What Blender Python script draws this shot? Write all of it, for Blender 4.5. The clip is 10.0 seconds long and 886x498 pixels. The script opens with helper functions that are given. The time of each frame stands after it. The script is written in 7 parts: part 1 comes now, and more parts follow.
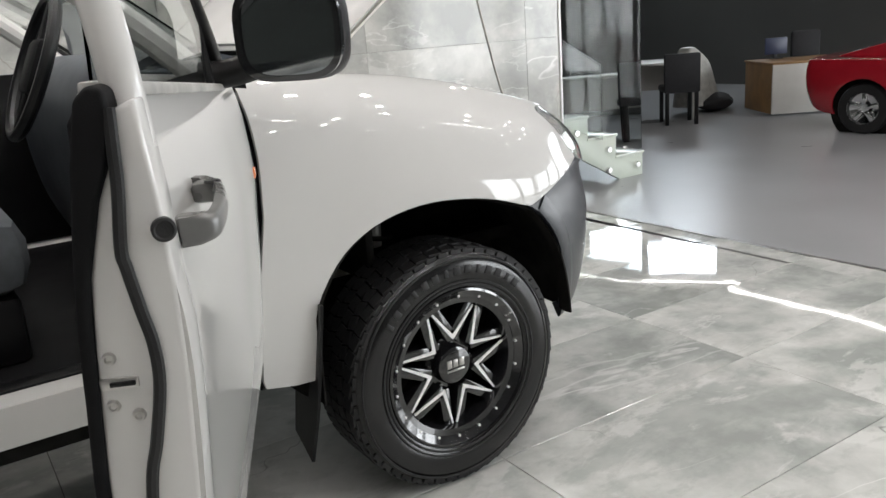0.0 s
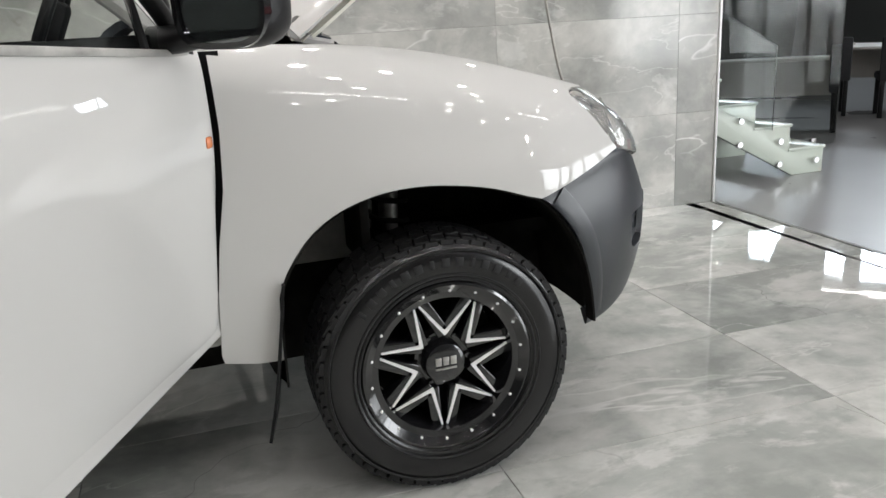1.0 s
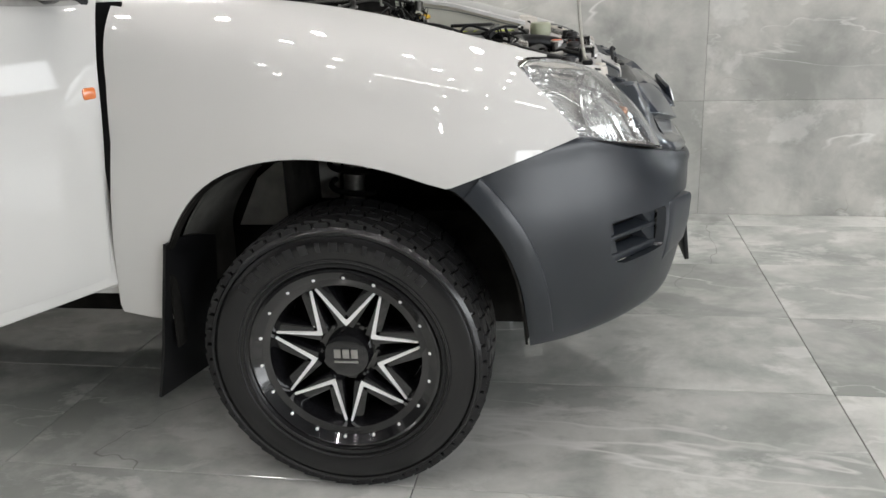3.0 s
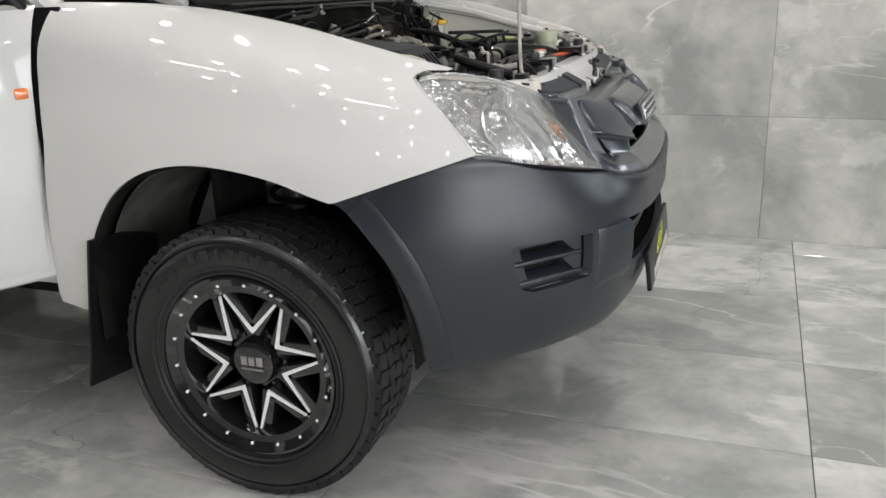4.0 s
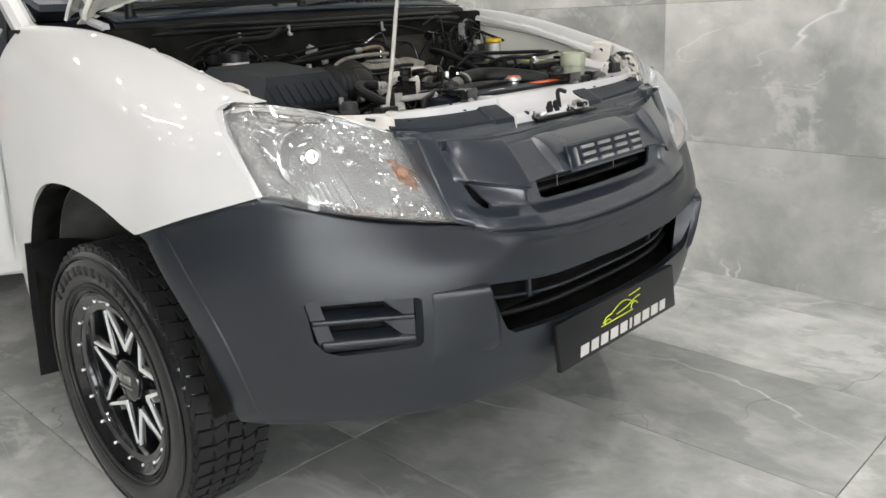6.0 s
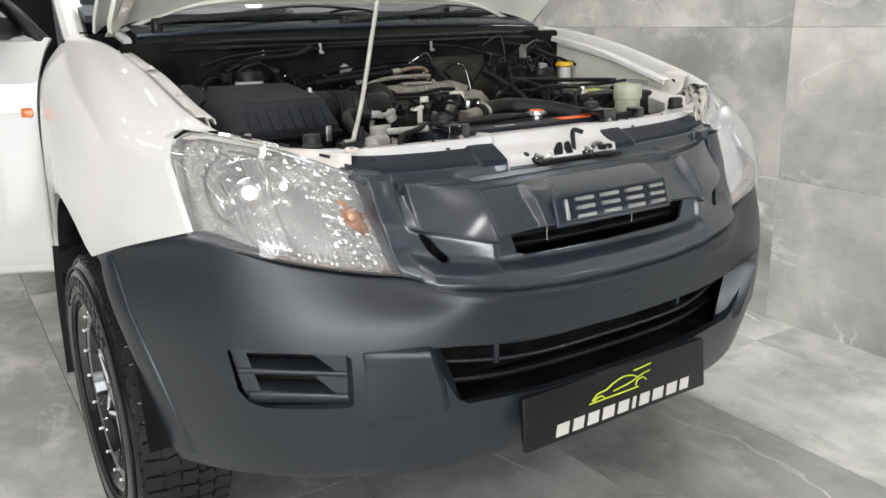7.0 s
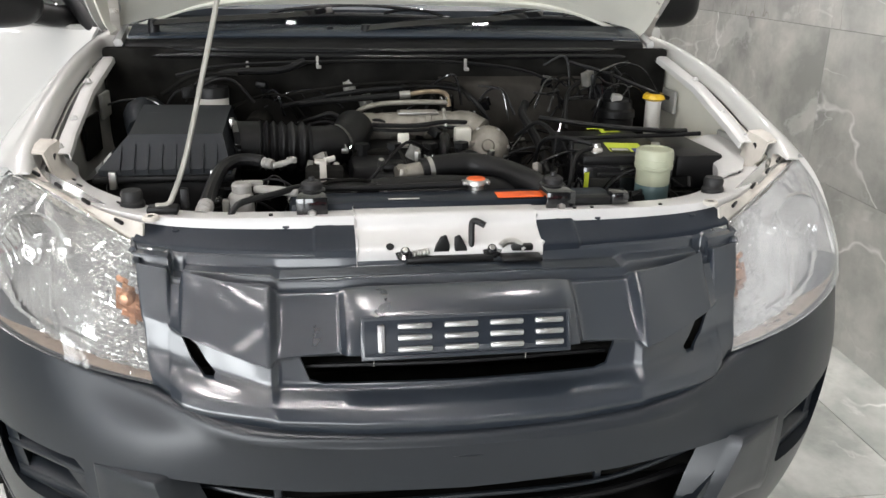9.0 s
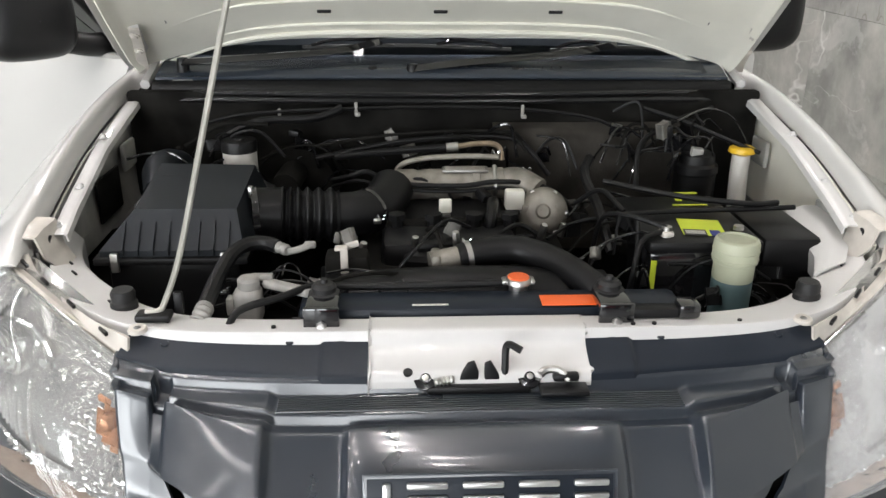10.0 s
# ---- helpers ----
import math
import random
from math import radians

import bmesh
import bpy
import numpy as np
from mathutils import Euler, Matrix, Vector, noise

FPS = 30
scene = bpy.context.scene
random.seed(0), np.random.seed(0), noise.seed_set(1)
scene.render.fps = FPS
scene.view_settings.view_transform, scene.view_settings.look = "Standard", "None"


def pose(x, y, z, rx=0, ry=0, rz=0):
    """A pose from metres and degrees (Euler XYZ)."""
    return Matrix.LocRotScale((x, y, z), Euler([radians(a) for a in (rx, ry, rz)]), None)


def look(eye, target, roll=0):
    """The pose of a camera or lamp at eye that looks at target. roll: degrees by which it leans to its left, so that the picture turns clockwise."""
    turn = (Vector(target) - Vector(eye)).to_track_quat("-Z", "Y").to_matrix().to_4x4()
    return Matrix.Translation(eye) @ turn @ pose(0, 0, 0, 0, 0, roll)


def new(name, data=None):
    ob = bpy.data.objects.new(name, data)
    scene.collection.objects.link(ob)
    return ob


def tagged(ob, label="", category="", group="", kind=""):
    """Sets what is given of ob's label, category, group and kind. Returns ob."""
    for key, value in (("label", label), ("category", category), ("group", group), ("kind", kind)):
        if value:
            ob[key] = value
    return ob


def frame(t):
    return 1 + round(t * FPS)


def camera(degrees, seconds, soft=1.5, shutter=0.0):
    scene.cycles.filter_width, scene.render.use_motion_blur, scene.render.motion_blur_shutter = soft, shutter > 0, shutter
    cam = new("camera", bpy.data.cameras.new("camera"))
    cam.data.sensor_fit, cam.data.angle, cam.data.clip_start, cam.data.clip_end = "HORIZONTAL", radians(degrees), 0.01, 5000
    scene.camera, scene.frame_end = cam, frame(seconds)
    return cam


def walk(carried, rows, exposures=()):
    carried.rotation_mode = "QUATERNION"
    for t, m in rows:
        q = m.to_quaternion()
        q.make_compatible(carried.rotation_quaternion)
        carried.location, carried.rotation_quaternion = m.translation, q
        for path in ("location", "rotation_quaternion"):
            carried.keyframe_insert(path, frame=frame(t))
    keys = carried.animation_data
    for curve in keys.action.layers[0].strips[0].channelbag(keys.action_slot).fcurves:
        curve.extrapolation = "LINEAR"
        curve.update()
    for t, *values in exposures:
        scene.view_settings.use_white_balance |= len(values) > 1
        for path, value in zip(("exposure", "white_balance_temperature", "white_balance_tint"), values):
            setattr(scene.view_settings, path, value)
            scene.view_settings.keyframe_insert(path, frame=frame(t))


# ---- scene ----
cam = camera(57.4, 10.0)
PATH = [
    (0, (-1.249, -2.74, 1.34), (-0.178, -1.136, 0.811), -4.2),
    (0.5, (-0.963, -2.783, 1.326), (-0.126, -1.051, 0.779), -3.4),
    (1, (-0.637, -2.856, 1.295), (-0.037, -1.031, 0.739), -3.1),
    (1.5, (-0.34, -2.892, 1.28), (0.022, -1.008, 0.715), -2.9),
    (2, (-0.056, -2.797, 1.261), (0.086, -0.89, 0.677), -2.6),
    (2.5, (0.262, -2.755, 1.249), (0.169, -0.855, 0.63), -2.8),
    (3.8, (0.974, -2.504, 1.255), (0.394, -0.692, 0.638), -2.1),
    (4, (1.099, -2.465, 1.25), (0.445, -0.677, 0.636), -2.2),
    (4.5, (1.382, -2.347, 1.262), (0.557, -0.628, 0.656), -2.3),
    (5, (1.565, -2.094, 1.237), (0.565, -0.469, 0.64), -2.6),
    (5.5, (1.725, -1.897, 1.237), (0.551, -0.386, 0.655), -3.1),
    (5.7, (1.813, -1.818, 1.234), (0.575, -0.355, 0.66), -3.1),
    (6.8, (2.02, -1.328, 1.274), (0.476, -0.186, 0.716), -1.5),
    (7, (2.055, -1.222, 1.276), (0.449, -0.162, 0.728), -1.2),
    (7.5, (2.173, -0.941, 1.298), (0.454, -0.083, 0.741), 0.0),
    (8, (2.135, -0.683, 1.295), (0.339, -0.019, 0.717), 1.0),
    (8.5, (2.032, -0.466, 1.367), (0.19, 0.008, 0.749), 1.3),
    (9, (1.975, -0.219, 1.439), (0.114, 0.081, 0.772), 1.1),
    (9.5, (1.83, -0.138, 1.514), (-0.029, 0.041, 0.798), 0.9),
    (10, (1.704, -0.106, 1.578), (-0.152, -0.011, 0.839), 0.5),
]
walk(cam, [(t, look(eye, target, roll)) for t, eye, target, roll in PATH], [(0, -0.53), (1.0, -0.60), (2.5, -0.59), (5.0, -0.44), (7.0, -0.20), (8.5, -0.11), (10, -0.14)])

# ---- light ----
SUN_ELEV, SUN_TURN = radians(38), radians(200)
world = bpy.data.worlds.new("world")
scene.world = world
world.use_nodes = True
wn = world.node_tree.nodes
sky = wn.new("ShaderNodeTexSky")
sky.sky_type = 'NISHITA'
sky.sun_disc = False
sky.sun_elevation, sky.sun_rotation = SUN_ELEV, SUN_TURN
wn["Background"].inputs["Strength"].default_value = 0.12
world.node_tree.links.new(sky.outputs[0], wn["Background"].inputs[0])


def area_lamp(name, place, aim, sx, sy, watts, tint=(1, 1, 1)):
    la = bpy.data.lights.new(name, 'AREA')
    la.shape, la.size, la.size_y, la.energy, la.color = 'RECTANGLE', sx, sy, watts, tint
    ob = new(name, la)
    ob.matrix_world = look(place, aim)
    return ob


# ---- materials ----
def node_material(name):
    m = bpy.data.materials.new(name)
    m.use_nodes = True
    nt = m.node_tree
    return m, nt, nt.nodes["Principled BSDF"]


def plain(name, colour, rough=0.5, metal=0.0, vary=0.06, scale=6.0, bump=0.0, bump_scale=200.0, coat=0.0, spec=0.5, rough_vary=0.08, coat_rough=0.018):
    """A surface with broad and fine variation of tone and gloss, and a fine relief."""
    m, nt, b = node_material(name)
    N, L = nt.nodes, nt.links
    co = N.new("ShaderNodeTexCoord")
    n1 = N.new("ShaderNodeTexNoise")
    n1.inputs["Scale"].default_value = scale
    n1.inputs["Detail"].default_value = 6
    L.new(co.outputs["Object"], n1.inputs["Vector"])
    ramp = N.new("ShaderNodeValToRGB")
    c = Vector(colour)
    lo, hi = c * (1 - vary), c * (1 + vary)
    ramp.color_ramp.elements[0].position, ramp.color_ramp.elements[1].position = 0.3, 0.7
    ramp.color_ramp.elements[0].color = (*lo, 1)
    ramp.color_ramp.elements[1].color = (*hi, 1)
    L.new(n1.outputs["Fac"], ramp.inputs[0])
    L.new(ramp.outputs[0], b.inputs["Base Color"])
    n2 = N.new("ShaderNodeTexNoise")
    n2.inputs["Scale"].default_value = bump_scale
    n2.inputs["Detail"].default_value = 3
    L.new(co.outputs["Object"], n2.inputs["Vector"])
    mr = N.new("ShaderNodeMapRange")
    mr.inputs["To Min"].default_value = max(0.0, rough - rough_vary)
    mr.inputs["To Max"].default_value = min(1.0, rough + rough_vary)
    L.new(n1.outputs["Fac"], mr.inputs[0])
    L.new(mr.outputs[0], b.inputs["Roughness"])
    if bump:
        bp = N.new("ShaderNodeBump")
        bp.inputs["Strength"].default_value = bump
        bp.inputs["Distance"].default_value = 0.002
        L.new(n2.outputs["Fac"], bp.inputs["Height"])
        L.new(bp.outputs[0], b.inputs["Normal"])
    b.inputs["Metallic"].default_value = metal
    b.inputs["Specular IOR Level"].default_value = spec
    b.inputs["Coat Weight"].default_value = coat
    b.inputs["Coat Roughness"].default_value = coat_rough
    return m


def glass(name, colour=(1, 1, 1), rough=0.0, ior=1.45, haze=0.0):
    m, nt, b = node_material(name)
    b.inputs["Base Color"].default_value = (*colour, 1)
    b.inputs["Roughness"].default_value = rough
    b.inputs["Transmission Weight"].default_value = 1.0 - haze
    b.inputs["IOR"].default_value = ior
    return m


def glow(name, colour, strength):
    m, nt, b = node_material(name)
    b.inputs["Base Color"].default_value = (0.8, 0.8, 0.8, 1)
    b.inputs["Emission Color"].default_value = (*colour, 1)
    b.inputs["Emission Strength"].default_value = strength
    return m


def marble(name, rough, light=(0.68, 0.68, 0.65), dark=(0.24, 0.258, 0.24), vein=(0.72, 0.72, 0.69), crack=(0.10, 0.09, 0.08), pale=(0.84, 0.84, 0.81), per_piece=0.12, shine=0.5, crisp=0.0):
    """Polished grey-green stone tile: clouds, soft streaks, thin pale and dark veins; each tile is cut from another place."""
    m, nt, b = node_material(name)
    N, L = nt.nodes, nt.links
    geo = N.new("ShaderNodeNewGeometry")
    info = N.new("ShaderNodeObjectInfo")
    off = N.new("ShaderNodeCombineXYZ")
    for k, f in (("X", 37.0), ("Y", 61.0), ("Z", 23.0)):
        mu = N.new("ShaderNodeMath")
        mu.operation = 'MULTIPLY'
        mu.inputs[1].default_value = f
        L.new(info.outputs["Random"], mu.inputs[0])
        L.new(mu.outputs[0], off.inputs[k])
    add = N.new("ShaderNodeVectorMath")
    add.operation = 'ADD'
    L.new(geo.outputs["Position"], add.inputs[0])
    L.new(off.outputs[0], add.inputs[1])
    n1 = N.new("ShaderNodeTexNoise")
    n1.inputs["Scale"].default_value, n1.inputs["Detail"].default_value = 2.1, 10
    n1.inputs["Roughness"].default_value, n1.inputs["Distortion"].default_value = 0.60, 0.18
    L.new(add.outputs[0], n1.inputs["Vector"])
    r1 = N.new("ShaderNodeValToRGB")
    r1.color_ramp.elements[0].position, r1.color_ramp.elements[1].position = 0.36, 0.64
    r1.color_ramp.elements[0].color, r1.color_ramp.elements[1].color = (*dark, 1), (*light, 1)
    L.new(n1.outputs["Fac"], r1.inputs[0])

    def veins(scale, width, distort, seed):
        nn = N.new("ShaderNodeTexNoise")
        nn.inputs["Scale"].default_value, nn.inputs["Detail"].default_value = scale, 5
        nn.inputs["Distortion"].default_value = distort
        sh = N.new("ShaderNodeVectorMath")
        sh.operation = 'ADD'
        sh.inputs[1].default_value = (seed, seed * 2, seed * 3)
        st = N.new("ShaderNodeVectorMath")
        st.operation = 'MULTIPLY'
        st.inputs[1].default_value = (0.45, 1.3, 1.2) if seed < 10 else (0.9, 0.55, 0.8)
        L.new(add.outputs[0], st.inputs[0])
        L.new(st.outputs[0], sh.inputs[0])
        L.new(sh.outputs[0], nn.inputs["Vector"])
        s = N.new("ShaderNodeMath")
        s.operation = 'SUBTRACT'
        s.inputs[1].default_value = 0.5
        a = N.new("ShaderNodeMath")
        a.operation = 'ABSOLUTE'
        r = N.new("ShaderNodeMapRange")
        r.inputs["From Max"].default_value = width
        r.inputs["To Min"].default_value, r.inputs["To Max"].default_value = 1.0, 0.0
        L.new(nn.outputs["Fac"], s.inputs[0])
        L.new(s.outputs[0], a.inputs[0])
        L.new(a.outputs[0], r.inputs[0])
        # veins come and go
        nm = N.new("ShaderNodeTexNoise")
        nm.inputs["Scale"].default_value = scale * 1.7
        L.new(sh.outputs[0], nm.inputs["Vector"])
        rm = N.new("ShaderNodeMapRange")
        rm.inputs["From Min"].default_value, rm.inputs["From Max"].default_value = 0.48, 0.62
        L.new(nm.outputs["Fac"], rm.inputs[0])
        p = N.new("ShaderNodeMath")
        p.operation = 'MULTIPLY'
        L.new(r.outputs[0], p.inputs[0])
        L.new(rm.outputs[0], p.inputs[1])
        return p

    def mix(fac, a, colour, amount):
        mx = N.new("ShaderNodeMix")
        mx.data_type = 'RGBA'
        mx.inputs[7].default_value = (*colour, 1)
        q = N.new("ShaderNodeMath")
        q.operation = 'MULTIPLY'
        q.inputs[1].default_value = amount
        L.new(fac.outputs[0], q.inputs[0])
        L.new(q.outputs[0], mx.inputs[0])
        L.new(a, mx.inputs[6])
        return mx.outputs[2]

    c = r1.outputs[0]
    if crisp:
        # hard-edged cloud patches, drawn out along the tile, and a fine mottle
        for scale, edge, lo, colour, amount in ((1.5, 0.05, 0.53, dark, 0.55), (2.6, 0.04, 0.58, pale, 0.40), (9.0, 0.10, 0.54, dark, 0.35)):
            st = N.new("ShaderNodeVectorMath")
            st.operation = 'MULTIPLY_ADD'
            st.inputs[1].default_value = (0.75, 1.25, 1.0)
            st.inputs[2].default_value = (scale * 5, scale * 3, scale)
            L.new(add.outputs[0], st.inputs[0])
            pn = N.new("ShaderNodeTexNoise")
            pn.inputs["Scale"].default_value, pn.inputs["Detail"].default_value = scale, 9
            pn.inputs["Roughness"].default_value, pn.inputs["Distortion"].default_value = 0.62, 0.3
            L.new(st.outputs[0], pn.inputs["Vector"])
            pr = N.new("ShaderNodeMapRange")
            pr.inputs["From Min"].default_value, pr.inputs["From Max"].default_value = lo, lo + edge
            L.new(pn.outputs["Fac"], pr.inputs[0])
            c = mix(pr, c, colour, amount * crisp)
    c = mix(veins(1.3, 0.07, 0.25, 3.1), c, vein, 0.14)
    c = mix(veins(1.0, 0.006, 0.35, 7.7), c, pale, 0.65 + 0.35 * crisp)
    c = mix(veins(2.1, 0.006, 0.5, 5.3), c, pale, 0.40)
    c = mix(veins(0.8, 0.0012, 0.2, 13.3), c, crack, 0.35 + 0.2 * crisp)
    tone = N.new("ShaderNodeMapRange")
    tone.inputs["To Min"].default_value, tone.inputs["To Max"].default_value = 1 - per_piece, 1 + per_piece
    L.new(info.outputs["Random"], tone.inputs[0])
    hs = N.new("ShaderNodeHueSaturation")
    L.new(tone.outputs[0], hs.inputs["Value"])
    L.new(c, hs.inputs["Color"])
    L.new(hs.outputs[0], b.inputs["Base Color"])
    b.inputs["Specular IOR Level"].default_value = shine
    mr = N.new("ShaderNodeMapRange")
    mr.inputs["To Min"].default_value, mr.inputs["To Max"].default_value = rough * 0.6, rough * 1.5
    L.new(n1.outputs["Fac"], mr.inputs[0])
    L.new(mr.outputs[0], b.inputs["Roughness"])
    nb = N.new("ShaderNodeTexNoise")
    nb.inputs["Scale"].default_value = 2.5
    L.new(add.outputs[0], nb.inputs["Vector"])
    bp = N.new("ShaderNodeBump")
    bp.inputs["Strength"].default_value, bp.inputs["Distance"].default_value = 0.25, 0.004
    L.new(nb.outputs["Fac"], bp.inputs["Height"])
    L.new(bp.outputs[0], b.inputs["Normal"])
    return m


FLOOR_STONE = marble("floor_stone", 0.03, light=(0.75, 0.755, 0.72), dark=(0.36, 0.38, 0.355), shine=0.85, crisp=1.0)
INSULATION = plain("dusty_insulation", (0.046, 0.042, 0.037), 0.9, vary=0.5, scale=12, bump=0.5, bump_scale=120, spec=0.1)
WALL_STONE = marble("wall_stone", 0.11, shine=0.4, light=(0.565, 0.558, 0.520), dark=(0.285, 0.290, 0.272), crack=(0.16, 0.13, 0.10), per_piece=0.10, crisp=0.6)
GROUT = plain("grout", (0.16, 0.16, 0.15), 0.8)
CONCRETE = plain("polished_concrete", (0.34, 0.345, 0.35), 0.30, vary=0.14, scale=0.8, bump=0.05, bump_scale=3)
DARK_WALL = plain("dark_wall_paint", (0.105, 0.108, 0.103), 0.7, vary=0.1, scale=0.7)
CEILING = plain("ceiling_paint", (0.07, 0.07, 0.07), 0.8)
WHITE = plain("white_car_paint", (0.58, 0.576, 0.556), 0.45, vary=0.006, scale=1.2, coat=1.0, rough_vary=0.0, spec=0.12)
BAY_GREY = plain("grey_bay_paint", (0.36, 0.355, 0.335), 0.55, vary=0.25, scale=14)
DULL_PLASTIC = plain("dull_pale_plastic", (0.33, 0.32, 0.30), 0.45, vary=0.15, scale=40)
CREAM_BAY = plain("dusty_cream_bay_paint", (0.56, 0.525, 0.475), 0.5, vary=0.18, scale=22, coat=0.1)
CAST_LIGHT = plain("light_cast_metal", (0.30, 0.28, 0.245), 0.45, metal=0.55, vary=0.25, scale=35, bump=0.4, bump_scale=160)
TAN_PIPE = plain("tarnished_pipe", (0.36, 0.28, 0.20), 0.4, metal=0.7, vary=0.3, scale=30)
WHITE_BAY = plain("white_bay_paint", (0.64, 0.63, 0.62), 0.35, vary=0.05, scale=9, coat=0.3)
HOOD_INNER = plain("hood_inner_paint", (0.84, 0.82, 0.73), 0.4, vary=0.05, scale=9)
CHARCOAL = plain("charcoal_plastic", (0.0158, 0.0196, 0.0250), 0.34, vary=0.2, scale=3.2, bump=0.12, bump_scale=900, rough_vary=0.10, spec=0.6)
CHARCOAL_GLOSS = plain("charcoal_satin_paint", (0.0205, 0.0268, 0.0365), 0.30, vary=0.10, scale=5, coat=0.9, coat_rough=0.125, spec=0.7)
COVER = plain("dark_cover_plastic", (0.013, 0.0175, 0.0255), 0.36, vary=0.15, scale=6, bump=0.1, bump_scale=700, spec=0.25)
DASH = plain("dark_grey_dash", (0.040, 0.047, 0.056), 0.5, vary=0.1, scale=10)
COWL = plain("cowl_plastic", (0.036, 0.045, 0.060), 0.24, vary=0.06, scale=8, bump=0.1, bump_scale=700)
BLACK = plain("black_plastic", (0.0065, 0.0065, 0.0070), 0.38, vary=0.35, scale=12, bump=0.2, bump_scale=600, spec=0.28)
BLACK_GLOSS = plain("black_gloss", (0.008, 0.008, 0.009), 0.12, coat=1.0)
RUBBER = plain("tyre_rubber", (0.016, 0.016, 0.0165), 0.45, vary=0.25, scale=8, bump=0.3, bump_scale=400, spec=0.35)
RUBBER_SHEEN = plain("dressed_sidewall", (0.010, 0.010, 0.0105), 0.20, vary=0.25, scale=9, bump=0.06, bump_scale=250, rough_vary=0.06)
# dusty liner plastic, made paler for the light that falls on it
ARCH_LIT_DUST = plain("lit_dusty_arch_plastic", (0.085, 0.083, 0.076), 0.85, vary=0.35, scale=9, spec=0.1)
# near-black: dirt tone with the shade of deep recesses put into the colour
SHADE_DIRT = plain("shaded_dirt", (0.013, 0.0125, 0.0115), 0.9, vary=0.5, scale=14, spec=0.05)
MACHINED = plain("machined_alloy", (0.93, 0.93, 0.92), 0.38, metal=0.2, vary=0.06, scale=30)
BOARD = plain("plate_board", (0.007, 0.007, 0.0075), 0.35, vary=0.1, spec=0.4)
PROP = plain("dull_zinc_rod", (0.42, 0.41, 0.37), 0.45, metal=0.55, vary=0.15, scale=30)
BULB = plain("copper_bulb_cap", (0.30, 0.23, 0.18), 0.3, metal=0.7, vary=0.2, scale=60)
AIRBOX = plain("dark_blue_grey_plastic", (0.0175, 0.0205, 0.0245), 0.40, vary=0.2, scale=10, bump=0.15, bump_scale=500, spec=0.22)
CHROME = plain("chrome", (0.85, 0.85, 0.85), 0.07, metal=1.0, vary=0.02)
SATIN = plain("satin_chrome", (0.62, 0.62, 0.615), 0.33, metal=1.0, vary=0.05, scale=40)
STEEL = plain("worn_steel", (0.55, 0.54, 0.52), 0.34, metal=1.0, vary=0.2, scale=25)
ALLOY_CAST = plain("cast_alloy", (0.27, 0.262, 0.245), 0.5, metal=0.8, vary=0.4, scale=30, bump=0.5, bump_scale=150)
REFLECTOR = plain("lamp_reflector", (0.66, 0.655, 0.64), 0.15, metal=0.82, vary=0.10, scale=14, bump=0.25, bump_scale=70)
HANDLE = plain("grey_handle_plastic", (0.12, 0.12, 0.115), 0.28, vary=0.15, scale=30, coat=0.3)
AMBER_SOFT = plain("amber_reflector", (0.40, 0.20, 0.11), 0.25, metal=0.6, vary=0.25, scale=40, bump=0.8, bump_scale=90)
LENS = glass("hazed_lens", (0.93, 0.94, 0.94), 0.0, 1.3, haze=0.025)
CLOUDED = glass("clouded_lens", (0.90, 0.91, 0.92), 0.0, 1.3, haze=0.11)
WINDOW_GLASS = glass("window_glass", (0.86, 0.90, 0.88), 0.0, 1.25)
SCREEN_GLASS = glass("screen_glass", (0.94, 0.97, 0.955), 0.0, 1.22)
MIRROR = plain("mirror_glass", (0.26, 0.275, 0.285), 0.02, metal=1.0, vary=0.01)
AMBER = plain("amber_lens", (0.75, 0.20, 0.05), 0.15, vary=0.15, scale=60, coat=1.0)
ORANGE = plain("orange_plastic", (0.85, 0.14, 0.03), 0.35, vary=0.08)
YELLOW = plain("yellow_cap", (0.80, 0.50, 0.03), 0.35, vary=0.08)
LIME = plain("lime_print", (0.62, 0.72, 0.05), 0.45)
MILKY = plain("milky_plastic", (0.43, 0.45, 0.33), 0.4, vary=0.08, scale=20)
TEAL = plain("coolant_stain", (0.07, 0.115, 0.12), 0.35, vary=0.2, scale=20)
SEAT_CLOTH = plain("grey_seat_cloth", (0.070, 0.078, 0.086), 0.9, vary=0.15, scale=40, bump=0.5, bump_scale=700)
INTERIOR = plain("interior_trim", (0.006, 0.006, 0.0065), 0.65, vary=0.2, scale=10, bump=0.2, bump_scale=500, spec=0.12)
STAIR_GREEN = plain("pale_stair_glass", (0.62, 0.68, 0.60), 0.2, vary=0.05, scale=2, coat=0.5)
WHITE_LAM = plain("white_laminate", (0.62, 0.60, 0.56), 0.4, vary=0.04)
WOOD = plain("honey_wood", (0.33, 0.19, 0.08), 0.5, vary=0.2, scale=5)
RED_PAINT = plain("red_car_paint", (0.36, 0.012, 0.022), 0.2, coat=1.0, vary=0.05)
CHAIR_FABRIC = plain("dark_chair_fabric", (0.018, 0.018, 0.020), 0.8, vary=0.2, scale=30)
SHEET = plain("clear_dust_sheet", (0.45, 0.45, 0.42), 0.35, vary=0.2, scale=12, bump=0.6, bump_scale=40)
LED = glow("led_white", (1.0, 0.955, 0.938), 208.0)
TUBE = glow("tube_white", (1.0, 0.965, 0.95), 60.0)
COVE = glow("cove_white", (1.0, 0.985, 0.96), 40.0)
DAYLIGHT = glow("daylight_backdrop", (0.92, 0.96, 1.0), 2.5)
HIGH_SKY = glow("sky_backdrop", (0.95, 0.98, 1.0), 5.0)


